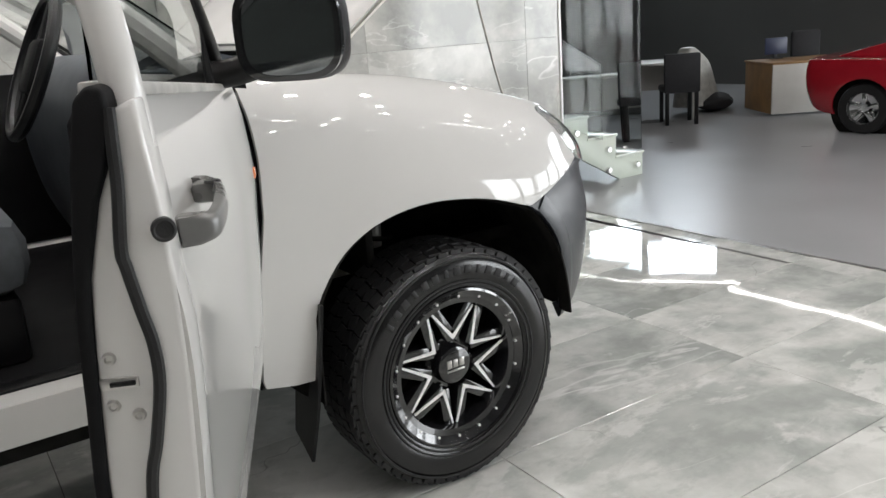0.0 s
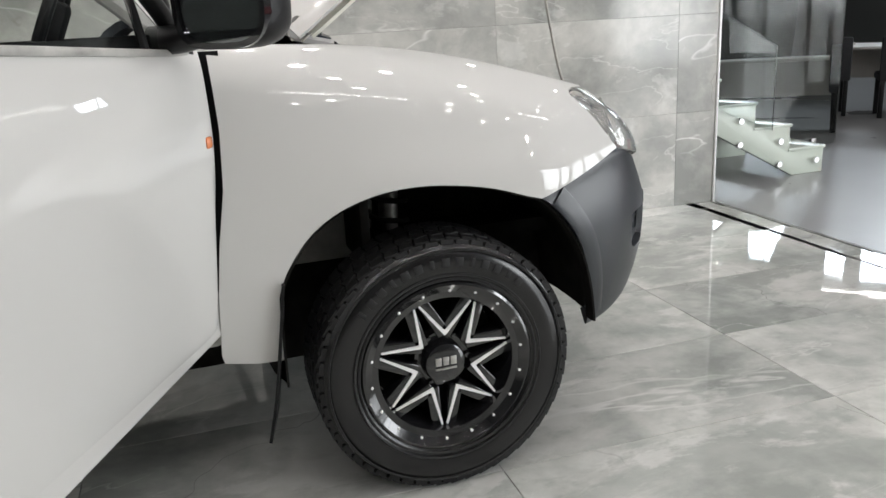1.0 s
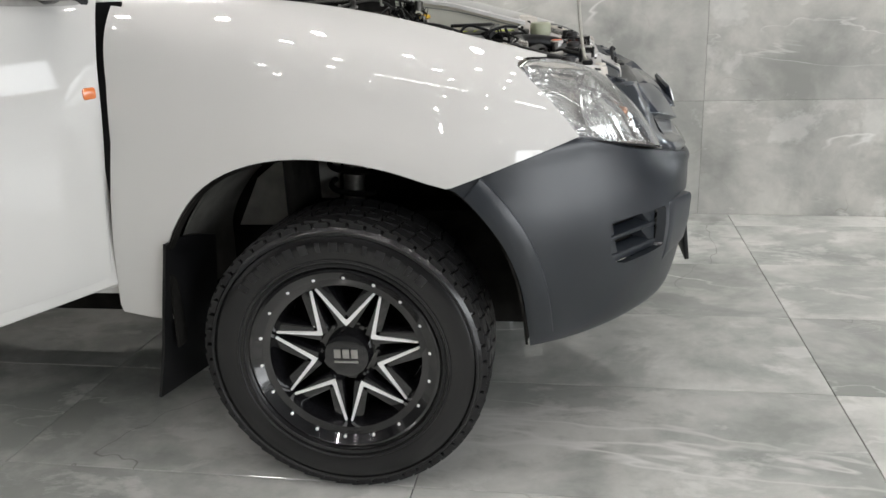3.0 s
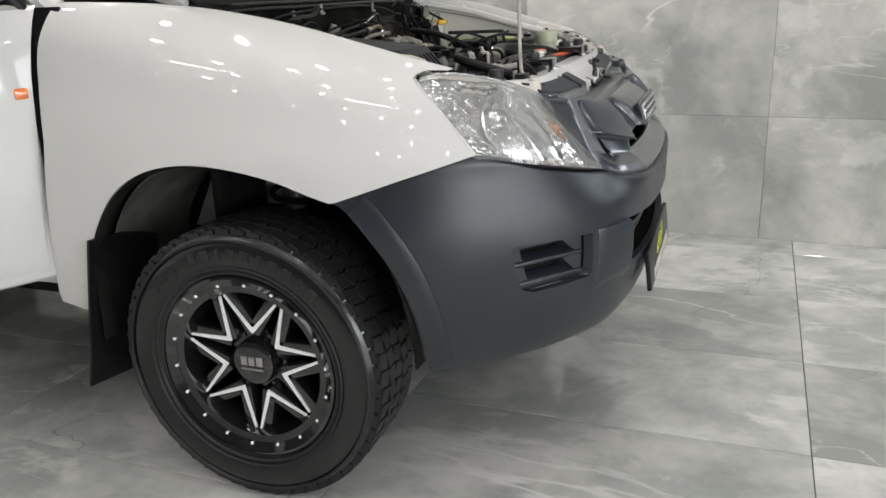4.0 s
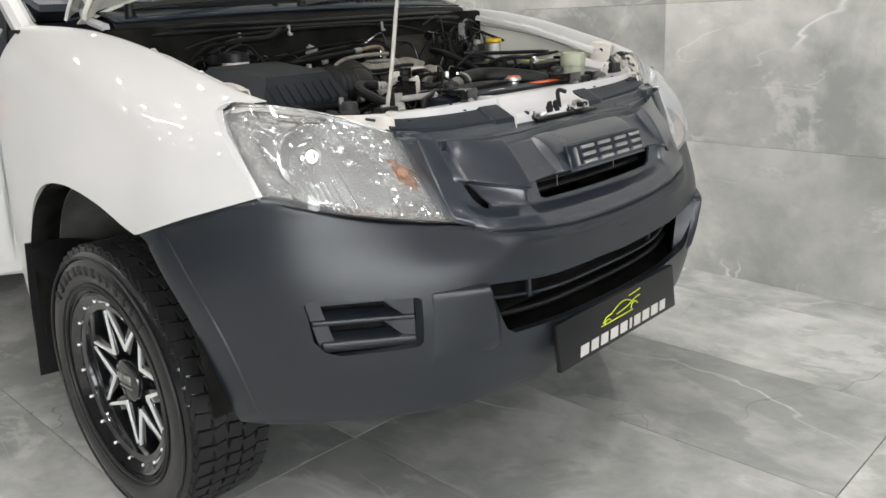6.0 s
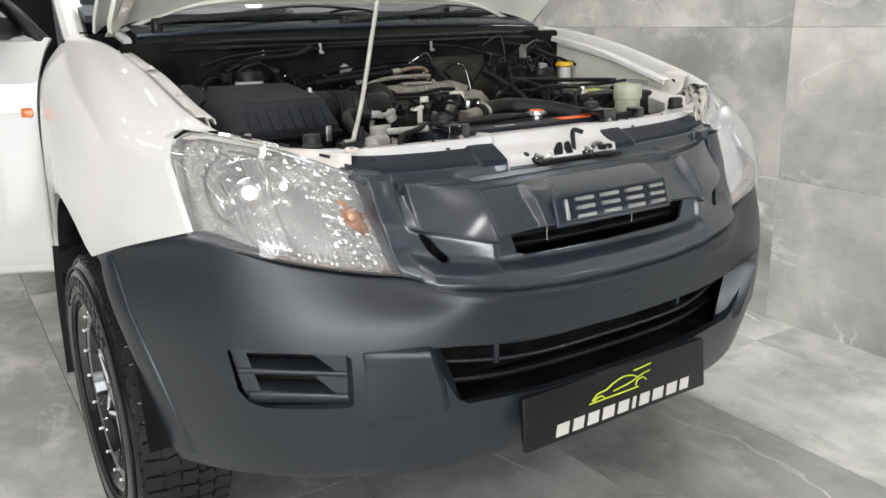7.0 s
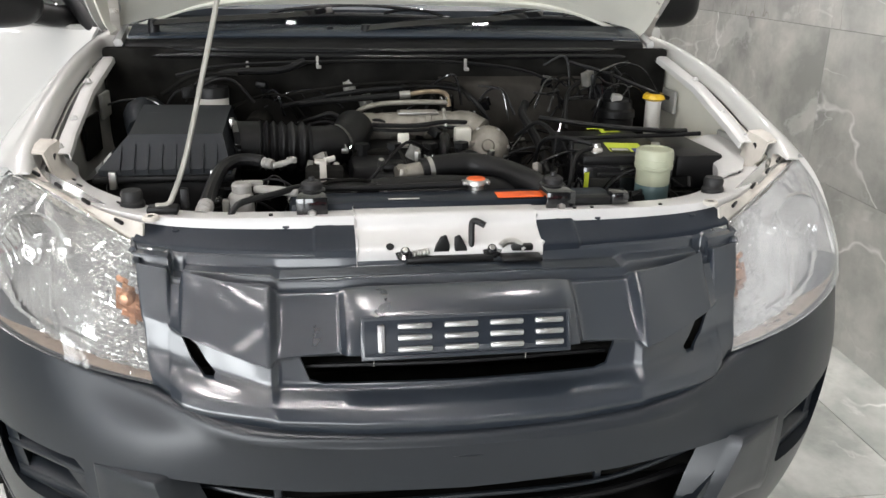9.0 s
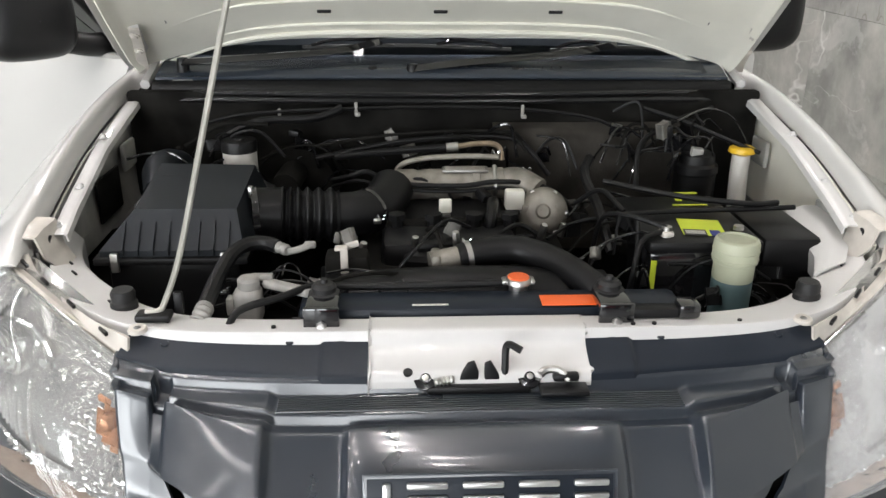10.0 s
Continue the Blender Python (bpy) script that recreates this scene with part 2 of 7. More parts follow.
# ---- mesh helpers ----
def finish(bm, name, material, sharp=35, parent=None, label=""):
    bmesh.ops.recalc_face_normals(bm, faces=bm.faces)
    me = bpy.data.meshes.new(name)
    bm.to_mesh(me)
    bm.free()
    me.materials.append(material)
    for p in me.polygons:
        p.use_smooth = True
    me.set_sharp_from_angle(angle=radians(sharp))
    ob = new(name, me)
    if parent is not None:
        ob.parent = parent
    if label:
        ob["label"] = label
    return ob


def part(name, bm, material, parent, label="", sharp=35):
    return finish(bm, name, material, sharp, parent, label)


def thing(name, label, category, place=None, group="", kind=""):
    ob = new(name)
    if place is not None:
        ob.matrix_world = place
    return tagged(ob, label, category, group, kind)


def box(bm, c, s, bevel=0.0, m=None, seg=2):
    r = bmesh.ops.create_cube(bm, size=1.0)
    vs = r["verts"]
    for v in vs:
        v.co = Vector((v.co.x * s[0], v.co.y * s[1], v.co.z * s[2])) + Vector(c)
    if bevel:
        es = list({e for v in vs for e in v.link_edges})
        r2 = bmesh.ops.bevel(bm, geom=es, offset=bevel, segments=seg, affect='EDGES', profile=0.5)
        vs = list({v for f in r2["faces"] for v in f.verts} | {v for v in vs if v.is_valid})
    if m is not None:
        for v in vs:
            v.co = m @ v.co
    return vs


def new_box(c, s, bevel=0.0, m=None):
    bm = bmesh.new()
    box(bm, c, s, bevel, m)
    return bm


def spin(bm, profile, origin, axis, seg=32, closed=False):
    """Turn a profile of (radius, height) round an axis through origin."""
    q = Vector((0, 0, 1)).rotation_difference(Vector(axis).normalized()).to_matrix()
    o = Vector(origin)
    rings = []
    for r, h in profile:
        if r < 1e-6:
            rings.append([bm.verts.new(o + q @ Vector((0, 0, h)))])
        else:
            rings.append([bm.verts.new(o + q @ Vector((r * math.cos(2 * math.pi * k / seg), r * math.sin(2 * math.pi * k / seg), h))) for k in range(seg)])
    pairs = list(zip(rings, rings[1:])) + ([(rings[-1], rings[0])] if closed else [])
    for a, b in pairs:
        for k in range(seg):
            j = (k + 1) % seg
            if len(a) == 1 and len(b) == 1:
                continue
            if len(a) == 1:
                bm.faces.new((a[0], b[k], b[j]))
            elif len(b) == 1:
                bm.faces.new((a[k], b[0], a[j]))
            else:
                bm.faces.new((a[k], a[j], b[j], b[k]))


def rod(bm, a, b, r, seg=12):
    a, b = Vector(a), Vector(b)
    h = (b - a).length
    spin(bm, [(0, 0), (r, 0), (r, h), (0, h)], a, b - a, seg)


def catmull(pts, n):
    """n points along a smooth curve through pts."""
    P = [Vector(p) for p in pts]
    P = [P[0] * 2 - P[1]] + P + [P[-1] * 2 - P[-2]]
    k = len(P) - 3
    out = []
    for i in range(n):
        u = i / (n - 1) * k
        j = min(int(u), k - 1)
        f = u - j
        a, b, c, d = P[j:j + 4]
        out.append(0.5 * ((2 * b) + (c - a) * f + (2 * a - 5 * b + 4 * c - d) * f * f + (3 * b - a - 3 * c + d) * f ** 3))
    return out


def tube(bm, pts, r, n=24, seg=10, ribs=0.0, rib_count=0):
    """A hose or cable along a smooth curve."""
    path = catmull(pts, n)
    rings = []
    side = None
    for i, p in enumerate(path):
        d = (path[min(i + 1, n - 1)] - path[max(i - 1, 0)]).normalized()
        if side is None:
            side = d.orthogonal().normalized()
        side = (side - d * side.dot(d)).normalized()
        up = d.cross(side)
        rr = r if not ribs else r + ribs * math.sin(i / (n - 1) * rib_count * 2 * math.pi)
        rings.append([bm.verts.new(p + rr * (math.cos(2 * math.pi * k / seg) * side + math.sin(2 * math.pi * k / seg) * up)) for k in range(seg)])
    for a, b in zip(rings, rings[1:]):
        for k in range(seg):
            bm.faces.new((a[k], a[(k + 1) % seg], b[(k + 1) % seg], b[k]))
    bm.faces.new(rings[0][::-1])
    bm.faces.new(rings[-1])


def new_tube(pts, r, **k):
    bm = bmesh.new()
    tube(bm, pts, r, **k)
    return bm


def sheet(rows, nu, nv, thick=0.0, relax=0):
    """A smooth skin through rows of control points; with a thickness it becomes a closed shell (thick > 0: to the left of u x v)."""
    cols = [catmull(r, nu) for r in rows]
    grid = [catmull([cols[j][i] for j in range(len(rows))], nv) for i in range(nu)]
    for _ in range(relax):
        old = [[p.copy() for p in c] for c in grid]
        for i in range(nu):
            for j in range(nv):
                ei, ej = i in (0, nu - 1), j in (0, nv - 1)
                if ei and ej:
                    continue
                n = [old[i][j - 1], old[i][j + 1]] if ei else [old[i - 1][j], old[i + 1][j]] if ej else [old[i - 1][j], old[i + 1][j], old[i][j - 1], old[i][j + 1]]
                grid[i][j] = old[i][j] * 0.4 + sum(n, Vector()) * (0.6 / len(n))
    bm = bmesh.new()
    V = [[bm.verts.new(p) for p in c] for c in grid]
    for i in range(nu - 1):
        for j in range(nv - 1):
            bm.faces.new((V[i][j], V[i + 1][j], V[i + 1][j + 1], V[i][j + 1]))
    if thick:
        bm.normal_update()
        W = [[bm.verts.new(v.co - v.normal * thick) for v in c] for c in V]
        for i in range(nu - 1):
            for j in range(nv - 1):
                bm.faces.new((W[i][j], W[i][j + 1], W[i + 1][j + 1], W[i + 1][j]))
        for i in range(nu - 1):
            bm.faces.new((V[i][0], W[i][0], W[i + 1][0], V[i + 1][0]))
            bm.faces.new((V[i][-1], V[i + 1][-1], W[i + 1][-1], W[i][-1]))
        for j in range(nv - 1):
            bm.faces.new((V[0][j], V[0][j + 1], W[0][j + 1], W[0][j]))
            bm.faces.new((V[-1][j], W[-1][j], W[-1][j + 1], V[-1][j + 1]))
    return bm


def panel(rows, su, sv, thick, relax):
    """A creased skin: flat runs between control points, each split su by sv times, its creases softened by relax steps."""
    def fine(line, n):
        out = []
        for a, b in zip(line, line[1:]):
            out += [Vector(a).lerp(Vector(b), k / n) for k in range(n)]
        return out + [Vector(line[-1])]
    cols = [fine(r, su) for r in rows]
    grid = [fine([c[i] for c in cols], sv) for i in range(len(cols[0]))]
    nu, nv = len(grid), len(grid[0])
    for _ in range(relax):
        old = [[p.copy() for p in c] for c in grid]
        for i in range(1, nu - 1):
            for j in range(1, nv - 1):
                grid[i][j] = old[i][j] * 0.4 + (old[i - 1][j] + old[i + 1][j] + old[i][j - 1] + old[i][j + 1]) * 0.15
    bm = bmesh.new()
    V = [[bm.verts.new(p) for p in c] for c in grid]
    for i in range(nu - 1):
        for j in range(nv - 1):
            bm.faces.new((V[i][j], V[i + 1][j], V[i + 1][j + 1], V[i][j + 1]))
    bm.normal_update()
    W = [[bm.verts.new(v.co - v.normal * thick) for v in c] for c in V]
    for i in range(nu - 1):
        for j in range(nv - 1):
            bm.faces.new((W[i][j], W[i][j + 1], W[i + 1][j + 1], W[i + 1][j]))
    for i in range(nu - 1):
        bm.faces.new((V[i][0], W[i][0], W[i + 1][0], V[i + 1][0]))
        bm.faces.new((V[i][-1], V[i + 1][-1], W[i + 1][-1], W[i][-1]))
    for j in range(nv - 1):
        bm.faces.new((V[0][j], V[0][j + 1], W[0][j + 1], W[0][j]))
        bm.faces.new((V[-1][j], W[-1][j], W[-1][j + 1], V[-1][j + 1]))
    return bm


def cage(cols, row_crease, col_crease, levels, thick, out):
    """A smooth shell from a coarse grid of columns; rows and columns may be creased (0 to 1); its front faces out."""
    bm = bmesh.new()
    cr = bm.edges.layers.float.new("crease_edge")
    V = [[bm.verts.new(p) for p in c] for c in cols]
    nu, nv = len(V), len(V[0])
    for i in range(nu - 1):
        for j in range(nv - 1):
            bm.faces.new((V[i][j], V[i + 1][j], V[i + 1][j + 1], V[i][j + 1]))
    for i in range(nu):
        for j in range(nv):
            if i < nu - 1 and j in row_crease:
                bm.edges.get((V[i][j], V[i + 1][j]))[cr] = row_crease[j]
            if j < nv - 1 and i in col_crease:
                bm.edges.get((V[i][j], V[i][j + 1]))[cr] = col_crease[i]
    bm.normal_update()
    if sum(f.normal.dot(Vector(out)) * f.calc_area() for f in bm.faces) < 0:
        bmesh.ops.reverse_faces(bm, faces=bm.faces)
    me = bpy.data.meshes.new("temp")
    bm.to_mesh(me)
    bm.free()
    ob = new("temp", me)
    sub = ob.modifiers.new("smooth", 'SUBSURF')
    sub.levels, sub.boundary_smooth = levels, 'PRESERVE_CORNERS'
    sol = ob.modifiers.new("shell", 'SOLIDIFY')
    sol.thickness, sol.offset = thick, -1
    dg = bpy.context.evaluated_depsgraph_get()
    dg.update()
    res = bpy.data.meshes.new_from_object(ob.evaluated_get(dg))
    result = bmesh.new()
    result.from_mesh(res)
    bpy.data.objects.remove(ob)
    bpy.data.meshes.remove(me)
    bpy.data.meshes.remove(res)
    return result


def prism(bm, outline, axis, a, b):
    """A solid with a flat outline, from a to b along an axis; the outline's numbers are the other two coordinates in order."""
    def at(p, h):
        q = list(p)
        q.insert("xyz".index(axis), h)
        return Vector(q)
    lo = [bm.verts.new(at(p, a)) for p in outline]
    hi = [bm.verts.new(at(p, b)) for p in outline]
    n = len(outline)
    bm.faces.new(lo)
    bm.faces.new(hi[::-1])
    for k in range(n):
        bm.faces.new((lo[k], hi[k], hi[(k + 1) % n], lo[(k + 1) % n]))
    bmesh.ops.recalc_face_normals(bm, faces=bm.faces)


def carve(bm, cutters, operation='DIFFERENCE'):
    """bm with other solids cut away from it (or kept within them)."""
    def temp(b):
        bmesh.ops.recalc_face_normals(b, faces=b.faces)
        me = bpy.data.meshes.new("temp")
        b.to_mesh(me)
        b.free()
        return new("temp", me)
    ob = temp(bm)
    tools = [temp(c) for c in cutters]
    for k, t in enumerate(tools):
        mo = ob.modifiers.new("cut", 'BOOLEAN')
        mo.operation, mo.solver, mo.object = operation, 'MANIFOLD', t
    dg = bpy.context.evaluated_depsgraph_get()
    dg.update()
    me = bpy.data.meshes.new_from_object(ob.evaluated_get(dg))
    out = bmesh.new()
    out.from_mesh(me)
    for o in (ob, *tools):
        d = o.data
        bpy.data.objects.remove(o)
        bpy.data.meshes.remove(d)
    bpy.data.meshes.remove(me)
    return out


def mirrored(bm):
    out = bm.copy()
    for v in out.verts:
        v.co.y = -v.co.y
    bmesh.ops.reverse_faces(out, faces=out.faces)
    return out


def solid(outline, axis, a, b):
    bm = bmesh.new()
    prism(bm, outline, axis, a, b)
    return bm


def bevelled(bm, w, seg=2, angle=30):
    es = [e for e in bm.edges if len(e.link_faces) == 2 and e.calc_face_angle(0) > radians(angle)]
    bmesh.ops.bevel(bm, geom=es, offset=w, segments=seg, affect='EDGES', profile=0.5)
    return bm


# ---- the showroom: floor, walls, ceiling ----
ROOM_X0, ROOM_X1, ROOM_Y0, ROOM_Y1, ROOM_H = -8.0, 11.2, -8.5, 10.8, 4.4
GRID = pose(1.35, -0.93, 0, 0, 0, -1.4)
WALL = pose(0, 1.775, 0, 0, 0, -4.0)


def setting(name, bm, material, label, category, sharp=35):
    ob = finish(bm, name, material, sharp)
    return tagged(ob, label, category, kind="structure")


floor = setting("floor", new_box(((ROOM_X0 + ROOM_X1) / 2, (ROOM_Y0 + ROOM_Y1) / 2, -0.11), (ROOM_X1 - ROOM_X0 + 0.6, ROOM_Y1 - ROOM_Y0 + 0.6, 0.2)), GROUT,
                "grey marble tile floor with dark joints", "floor")
bm = bmesh.new()
prism(bm, [(2.755, ROOM_Y0), (ROOM_X1, ROOM_Y0), (ROOM_X1, ROOM_Y1), (2.755, ROOM_Y1)], "z", -0.009, -0.001)
setting("floor_polished", bm, CONCRETE, "polished pale grey concrete floor of the showroom", "floor")
setting("trim", new_box((2.735, -3.4, -0.004), (0.022, 10.1, 0.012), 0.002), STEEL, "thin metal strip between tile and concrete floor", "floor trim")

wall_t = 0.55
bm = bmesh.new()
box(bm, (-2.75, wall_t / 2 + 0.014, ROOM_H / 2), (10.98, wall_t, ROOM_H), m=WALL)
wall_north = setting("wall_north", bm, GROUT, "marble clad partition wall beside the pickup", "wall")
setting("wall_trim", new_box((2.748, 0.0, ROOM_H / 2), (0.014, 0.02, ROOM_H), 0.002, m=WALL), MACHINED, "polished metal edge strip on the marble wall", "wall trim")
setting("wall_west", new_box((ROOM_X0 - 0.1, (ROOM_Y0 + ROOM_Y1) / 2, ROOM_H / 2), (0.2, ROOM_Y1 - ROOM_Y0, ROOM_H)), DARK_WALL, "dark grey painted showroom wall", "wall")
# added shop front, unseen: tall windows in the east wall, south of the back office
HIGH = [(6.6, 8.05, 3.02, 3.70), (8.7, 10.25, 3.52, 4.12)]
# out of view; added to light the truck's front and the bonnet's underside
EAST = [(-8.0, -5.6), (-5.2, -2.8), (-2.4, 0.0)]
bm = new_box((ROOM_X1 + 0.1, (ROOM_Y0 + ROOM_Y1) / 2, ROOM_H / 2), (0.2, ROOM_Y1 - ROOM_Y0, ROOM_H))
setting("wall_east", carve(bm, [new_box((ROOM_X1 + 0.1, (a + b) / 2, 1.7), (0.6, b - a, 3.2)) for a, b in EAST] + [new_box((ROOM_X1 + 0.1, (a + b) / 2, (c + d) / 2), (0.6, b - a, d - c)) for a, b, c, d in HIGH]), DARK_WALL, "dark grey showroom wall with tall shop windows", "wall")
for k, (a, b) in enumerate(EAST):
    w = thing("window_%d" % (k + 6), "tall added shop window with dark aluminium frame, out of view", "window", kind="structure")
    for cy, sy, cz, sz in (((a + b) / 2, b - a, 0.13, 0.06), ((a + b) / 2, b - a, 3.27, 0.06), (a + 0.03, 0.06, 1.7, 3.08), (b - 0.03, 0.06, 1.7, 3.08), ((a + b) / 2, 0.05, 1.7, 3.08)):
        part("window_frame", new_box((ROOM_X1 + 0.1, cy, cz), (0.08, sy, sz), 0.006), BLACK, w)
setting("backdrop_east", new_box((ROOM_X1 + 2.5, -4.0, 2.2), (0.05, 14, 8)), DAYLIGHT, "bright daylight outside the added shop windows", "sky")


def holed_wall(name, y, holes, label):
    """A wall across the room in x at y, with window openings (x0, x1, z0, z1) through it."""
    bm = new_box(((ROOM_X0 + ROOM_X1) / 2, y, ROOM_H / 2), (ROOM_X1 - ROOM_X0 + 0.4, 0.2, ROOM_H))
    cut = [new_box(((a + b) / 2, y, (c + d) / 2), (b - a, 0.6, d - c)) for a, b, c, d in holes]
    return setting(name, carve(bm, cut), DARK_WALL, label, "wall")


SOUTH = [(6.2, 8.2, 0.1, 3.2), (8.6, 10.6, 0.1, 3.2)]
holed_wall("wall_south", ROOM_Y0 - 0.1, SOUTH, "grey showroom wall with tall windows")
setting("wall_back", new_box(((ROOM_X0 + ROOM_X1) / 2, ROOM_Y1 + 0.1, ROOM_H / 2), (ROOM_X1 - ROOM_X0 + 0.4, 0.2, ROOM_H)), DARK_WALL, "dark grey showroom wall behind the office", "wall")
setting("ceiling", new_box(((ROOM_X0 + ROOM_X1) / 2, (ROOM_Y0 + ROOM_Y1) / 2, ROOM_H + 0.1), (ROOM_X1 - ROOM_X0 + 0.4, ROOM_Y1 - ROOM_Y0 + 0.4, 0.2)), CEILING, "grey showroom ceiling", "ceiling")
for k, (a, b, c, d) in enumerate(SOUTH):
    w = thing("window_%d" % (k + 1), "showroom window with dark aluminium frame", "window", kind="structure")
    for cx, sx, cz, sz in (((a + b) / 2, b - a, c + 0.03, 0.06), ((a + b) / 2, b - a, d - 0.03, 0.06), (a + 0.03, 0.06, (c + d) / 2, d - c - 0.12), (b - 0.03, 0.06, (c + d) / 2, d - c - 0.12), ((a + b) / 2, 0.05, (c + d) / 2, d - c - 0.12)):
        part("window_frame", new_box((cx, ROOM_Y0 - 0.1, cz), (sx, 0.08, sz), 0.006), BLACK, w)
for k, (a, b, c, d) in enumerate(HIGH):
    w = thing("window_%d" % (k + 3), "high strip window with dark aluminium frame", "window", kind="structure")
    for cy, sy, cz, sz in (((a + b) / 2, b - a, c + 0.02, 0.04), ((a + b) / 2, b - a, d - 0.02, 0.04), (a + 0.02, 0.04, (c + d) / 2, d - c - 0.08), (b - 0.02, 0.04, (c + d) / 2, d - c - 0.08)):
        part("window_frame", new_box((ROOM_X1 + 0.1, cy, cz), (0.08, sy, sz), 0.006), BLACK, w)
setting("backdrop_south", new_box((1.5, ROOM_Y0 - 3.0, 2.2), (24, 0.05, 9)), DAYLIGHT, "bright daylight outside the windows", "sky")
setting("backdrop_north", new_box((ROOM_X1 + 1.5, 9.0, 5.0), (0.05, 8.5, 6)), HIGH_SKY, "bright sky outside the high windows", "sky")

# ceiling lamps: recessed spots and a few linear fittings
spot_mesh = None
# rows beside the wall and over the truck's front are added to brighten them
spots = [(-5.6 + 1.6 * i + .3 * (j % 2), y) for i in range(10) for j, y in enumerate((-7.2, -5.8, -4.4, -3.2, -2.2))] + [(-2.1 + .85 * i, -1.35) for i in range(6)] + [(-5.6 + 0.6 * i, 1.02) for i in range(6)] + [(-2.4 + .33 * i, 1.02) for i in range(8)] + [(4.6, 1.2), (6.6, 1.2), (8.6, 1.2), (4.0, 0.4), (2.5, .05), (1.8, .05), (1.05, -.25), (.55, -.25), (.05, -.25), (-3.2, -.6), (-4.8, -.6)]
for x, y in spots:
    s = thing("ceiling_spot", "round recessed white LED spot in the ceiling", "ceiling lamp", pose(x, y, ROOM_H), group="ceiling spots")
    if spot_mesh is None:
        b1, b2 = bmesh.new(), bmesh.new()
        spin(b1, [(0.066, 0.0), (0.095, 0.0), (0.095, -0.012), (0.08, -0.016), (0.066, -0.004)], (0, 0, 0), (0, 0, 1), 20)
        spin(b2, [(0, -0.005), (0.068, -0.005)], (0, 0, 0), (0, 0, 1), 20)
        r = part("ring", b1, WHITE_LAM, s)
        d = part("diffuser", b2, LED, s)
        spot_mesh = (r.data, d.data)
    else:
        for nm, me in zip(("ring", "diffuser"), spot_mesh):
            new(nm, me).parent = s
for x, y, rz in ((-2.6, -3.4, 0), (0.6, -3.6, 0), (3.8, -3.6, 0), (-1.0, -0.4, 0)):
    s = thing("linear_lamp", "slim linear LED lamp hanging below the ceiling", "ceiling lamp", pose(x, y, 3.6, 0, 0, rz), group="linear lamps")
    part("housing", new_box((0, 0, 0.03), (1.5, 0.07, 0.05), 0.006), WHITE_LAM, s)
    part("diffuser", new_box((0, 0, 0.0), (1.46, 0.055, 0.012), 0.003), TUBE, s)
    for e in (-0.6, 0.6):
        b1 = bmesh.new()
        rod(b1, (e, 0, 0.05), (e, 0, ROOM_H - 3.6), 0.003, 6)
        part("hanger", b1, STEEL, s)

# daylight in the south windows
for a, b, c, d in SOUTH:
    area_lamp("window_daylight", ((a + b) / 2, ROOM_Y0 + 0.05, (c + d) / 2), ((a + b) / 2 - 1.0, 0, 0.6), b - a - 0.2, d - c - 0.2, 240, (0.95, 0.98, 1.0))
# lamps in the added east windows brighten the truck's front
for a, b in EAST:
    area_lamp("window_daylight", (ROOM_X1 - 0.05, (a + b) / 2, 1.7), (0, -1.0, 0.7), b - a - 0.2, 3.0, 140 if a > -3 else 200, (0.95, 0.98, 1.0))

for a, b, c, d in HIGH:
    area_lamp("window_daylight", (ROOM_X1 - 0.05, (a + b) / 2, (c + d) / 2), (5.5, 1.0, 0), b - a - 0.1, d - c - 0.1, 55, (0.80, 0.90, 1.0))

# ---- things at the back of the showroom ----
stair = thing("glass_stair", "pale green stair with bolted glass balustrade", "stair")
sy0, sy1 = 1.98, 2.85
outl = [(4.02, 0.0), (4.02, 0.185), (3.70, 0.185), (3.70, 0.37), (3.38, 0.37), (3.38, 0.555), (3.06, 0.555), (3.06, 0.74), (2.74, 0.74), (2.74, 0.925), (2.42, 0.925), (2.42, 0.70), (3.74, 0.0)]
for y in (sy0, sy1):
    bm = bmesh.new()
    prism(bm, outl, "y", y, y + 0.04)
    part("stringer", bevelled(bm, 0.004), STAIR_GREEN, stair)
for k in range(5):
    part("tread", new_box((3.86 - 0.32 * k, (sy0 + sy1 + 0.04) / 2, 0.195 + 0.185 * k), (0.34, sy1 - sy0 + 0.06, 0.022), 0.004), STAIR_GREEN, stair)
for x, z in ((3.60, 0.27), (3.60, 0.10), (3.24, 0.45), (3.24, 0.28), (3.94, 0.10)):
    b1 = bmesh.new()
    spin(b1, [(0, -0.03), (0.022, -0.03), (0.025, -0.025), (0.025, 0.0), (0, 0)], (x, sy0, z), (0, 1, 0), 16)
    part("bolt", b1, CHROME, stair)
glass_parts = (("glass_panel", [(3.16, 0.50), (3.52, 0.36), (3.52, 0.96), (2.6, 1.45), (2.6, 0.80)], sy0 - 0.024),)
for nm, ol, y in glass_parts:
    bm = bmesh.new()
    prism(bm, ol, "y", y, y + 0.012)
    part(nm, bm, SCREEN_GLASS, stair, "clear glass balustrade pane")
screen = thing("glass_screen", "tall frameless clear glass screen standing on the floor", "glass screen")
part("pane", new_box((3.10, 2.92, 1.35), (1.297, 0.012, 2.7), 0.002), SCREEN_GLASS, screen)
part("pane", new_box((4.40, 2.92, 1.35), (1.297, 0.012, 2.7), 0.002), SCREEN_GLASS, screen)
for x in (2.7, 3.5, 4.0, 4.8):
    part("floor_clamp", bevelled(new_box((x, 2.92, 0.03), (0.06, 0.04, 0.06)), 0.006), STEEL, screen)

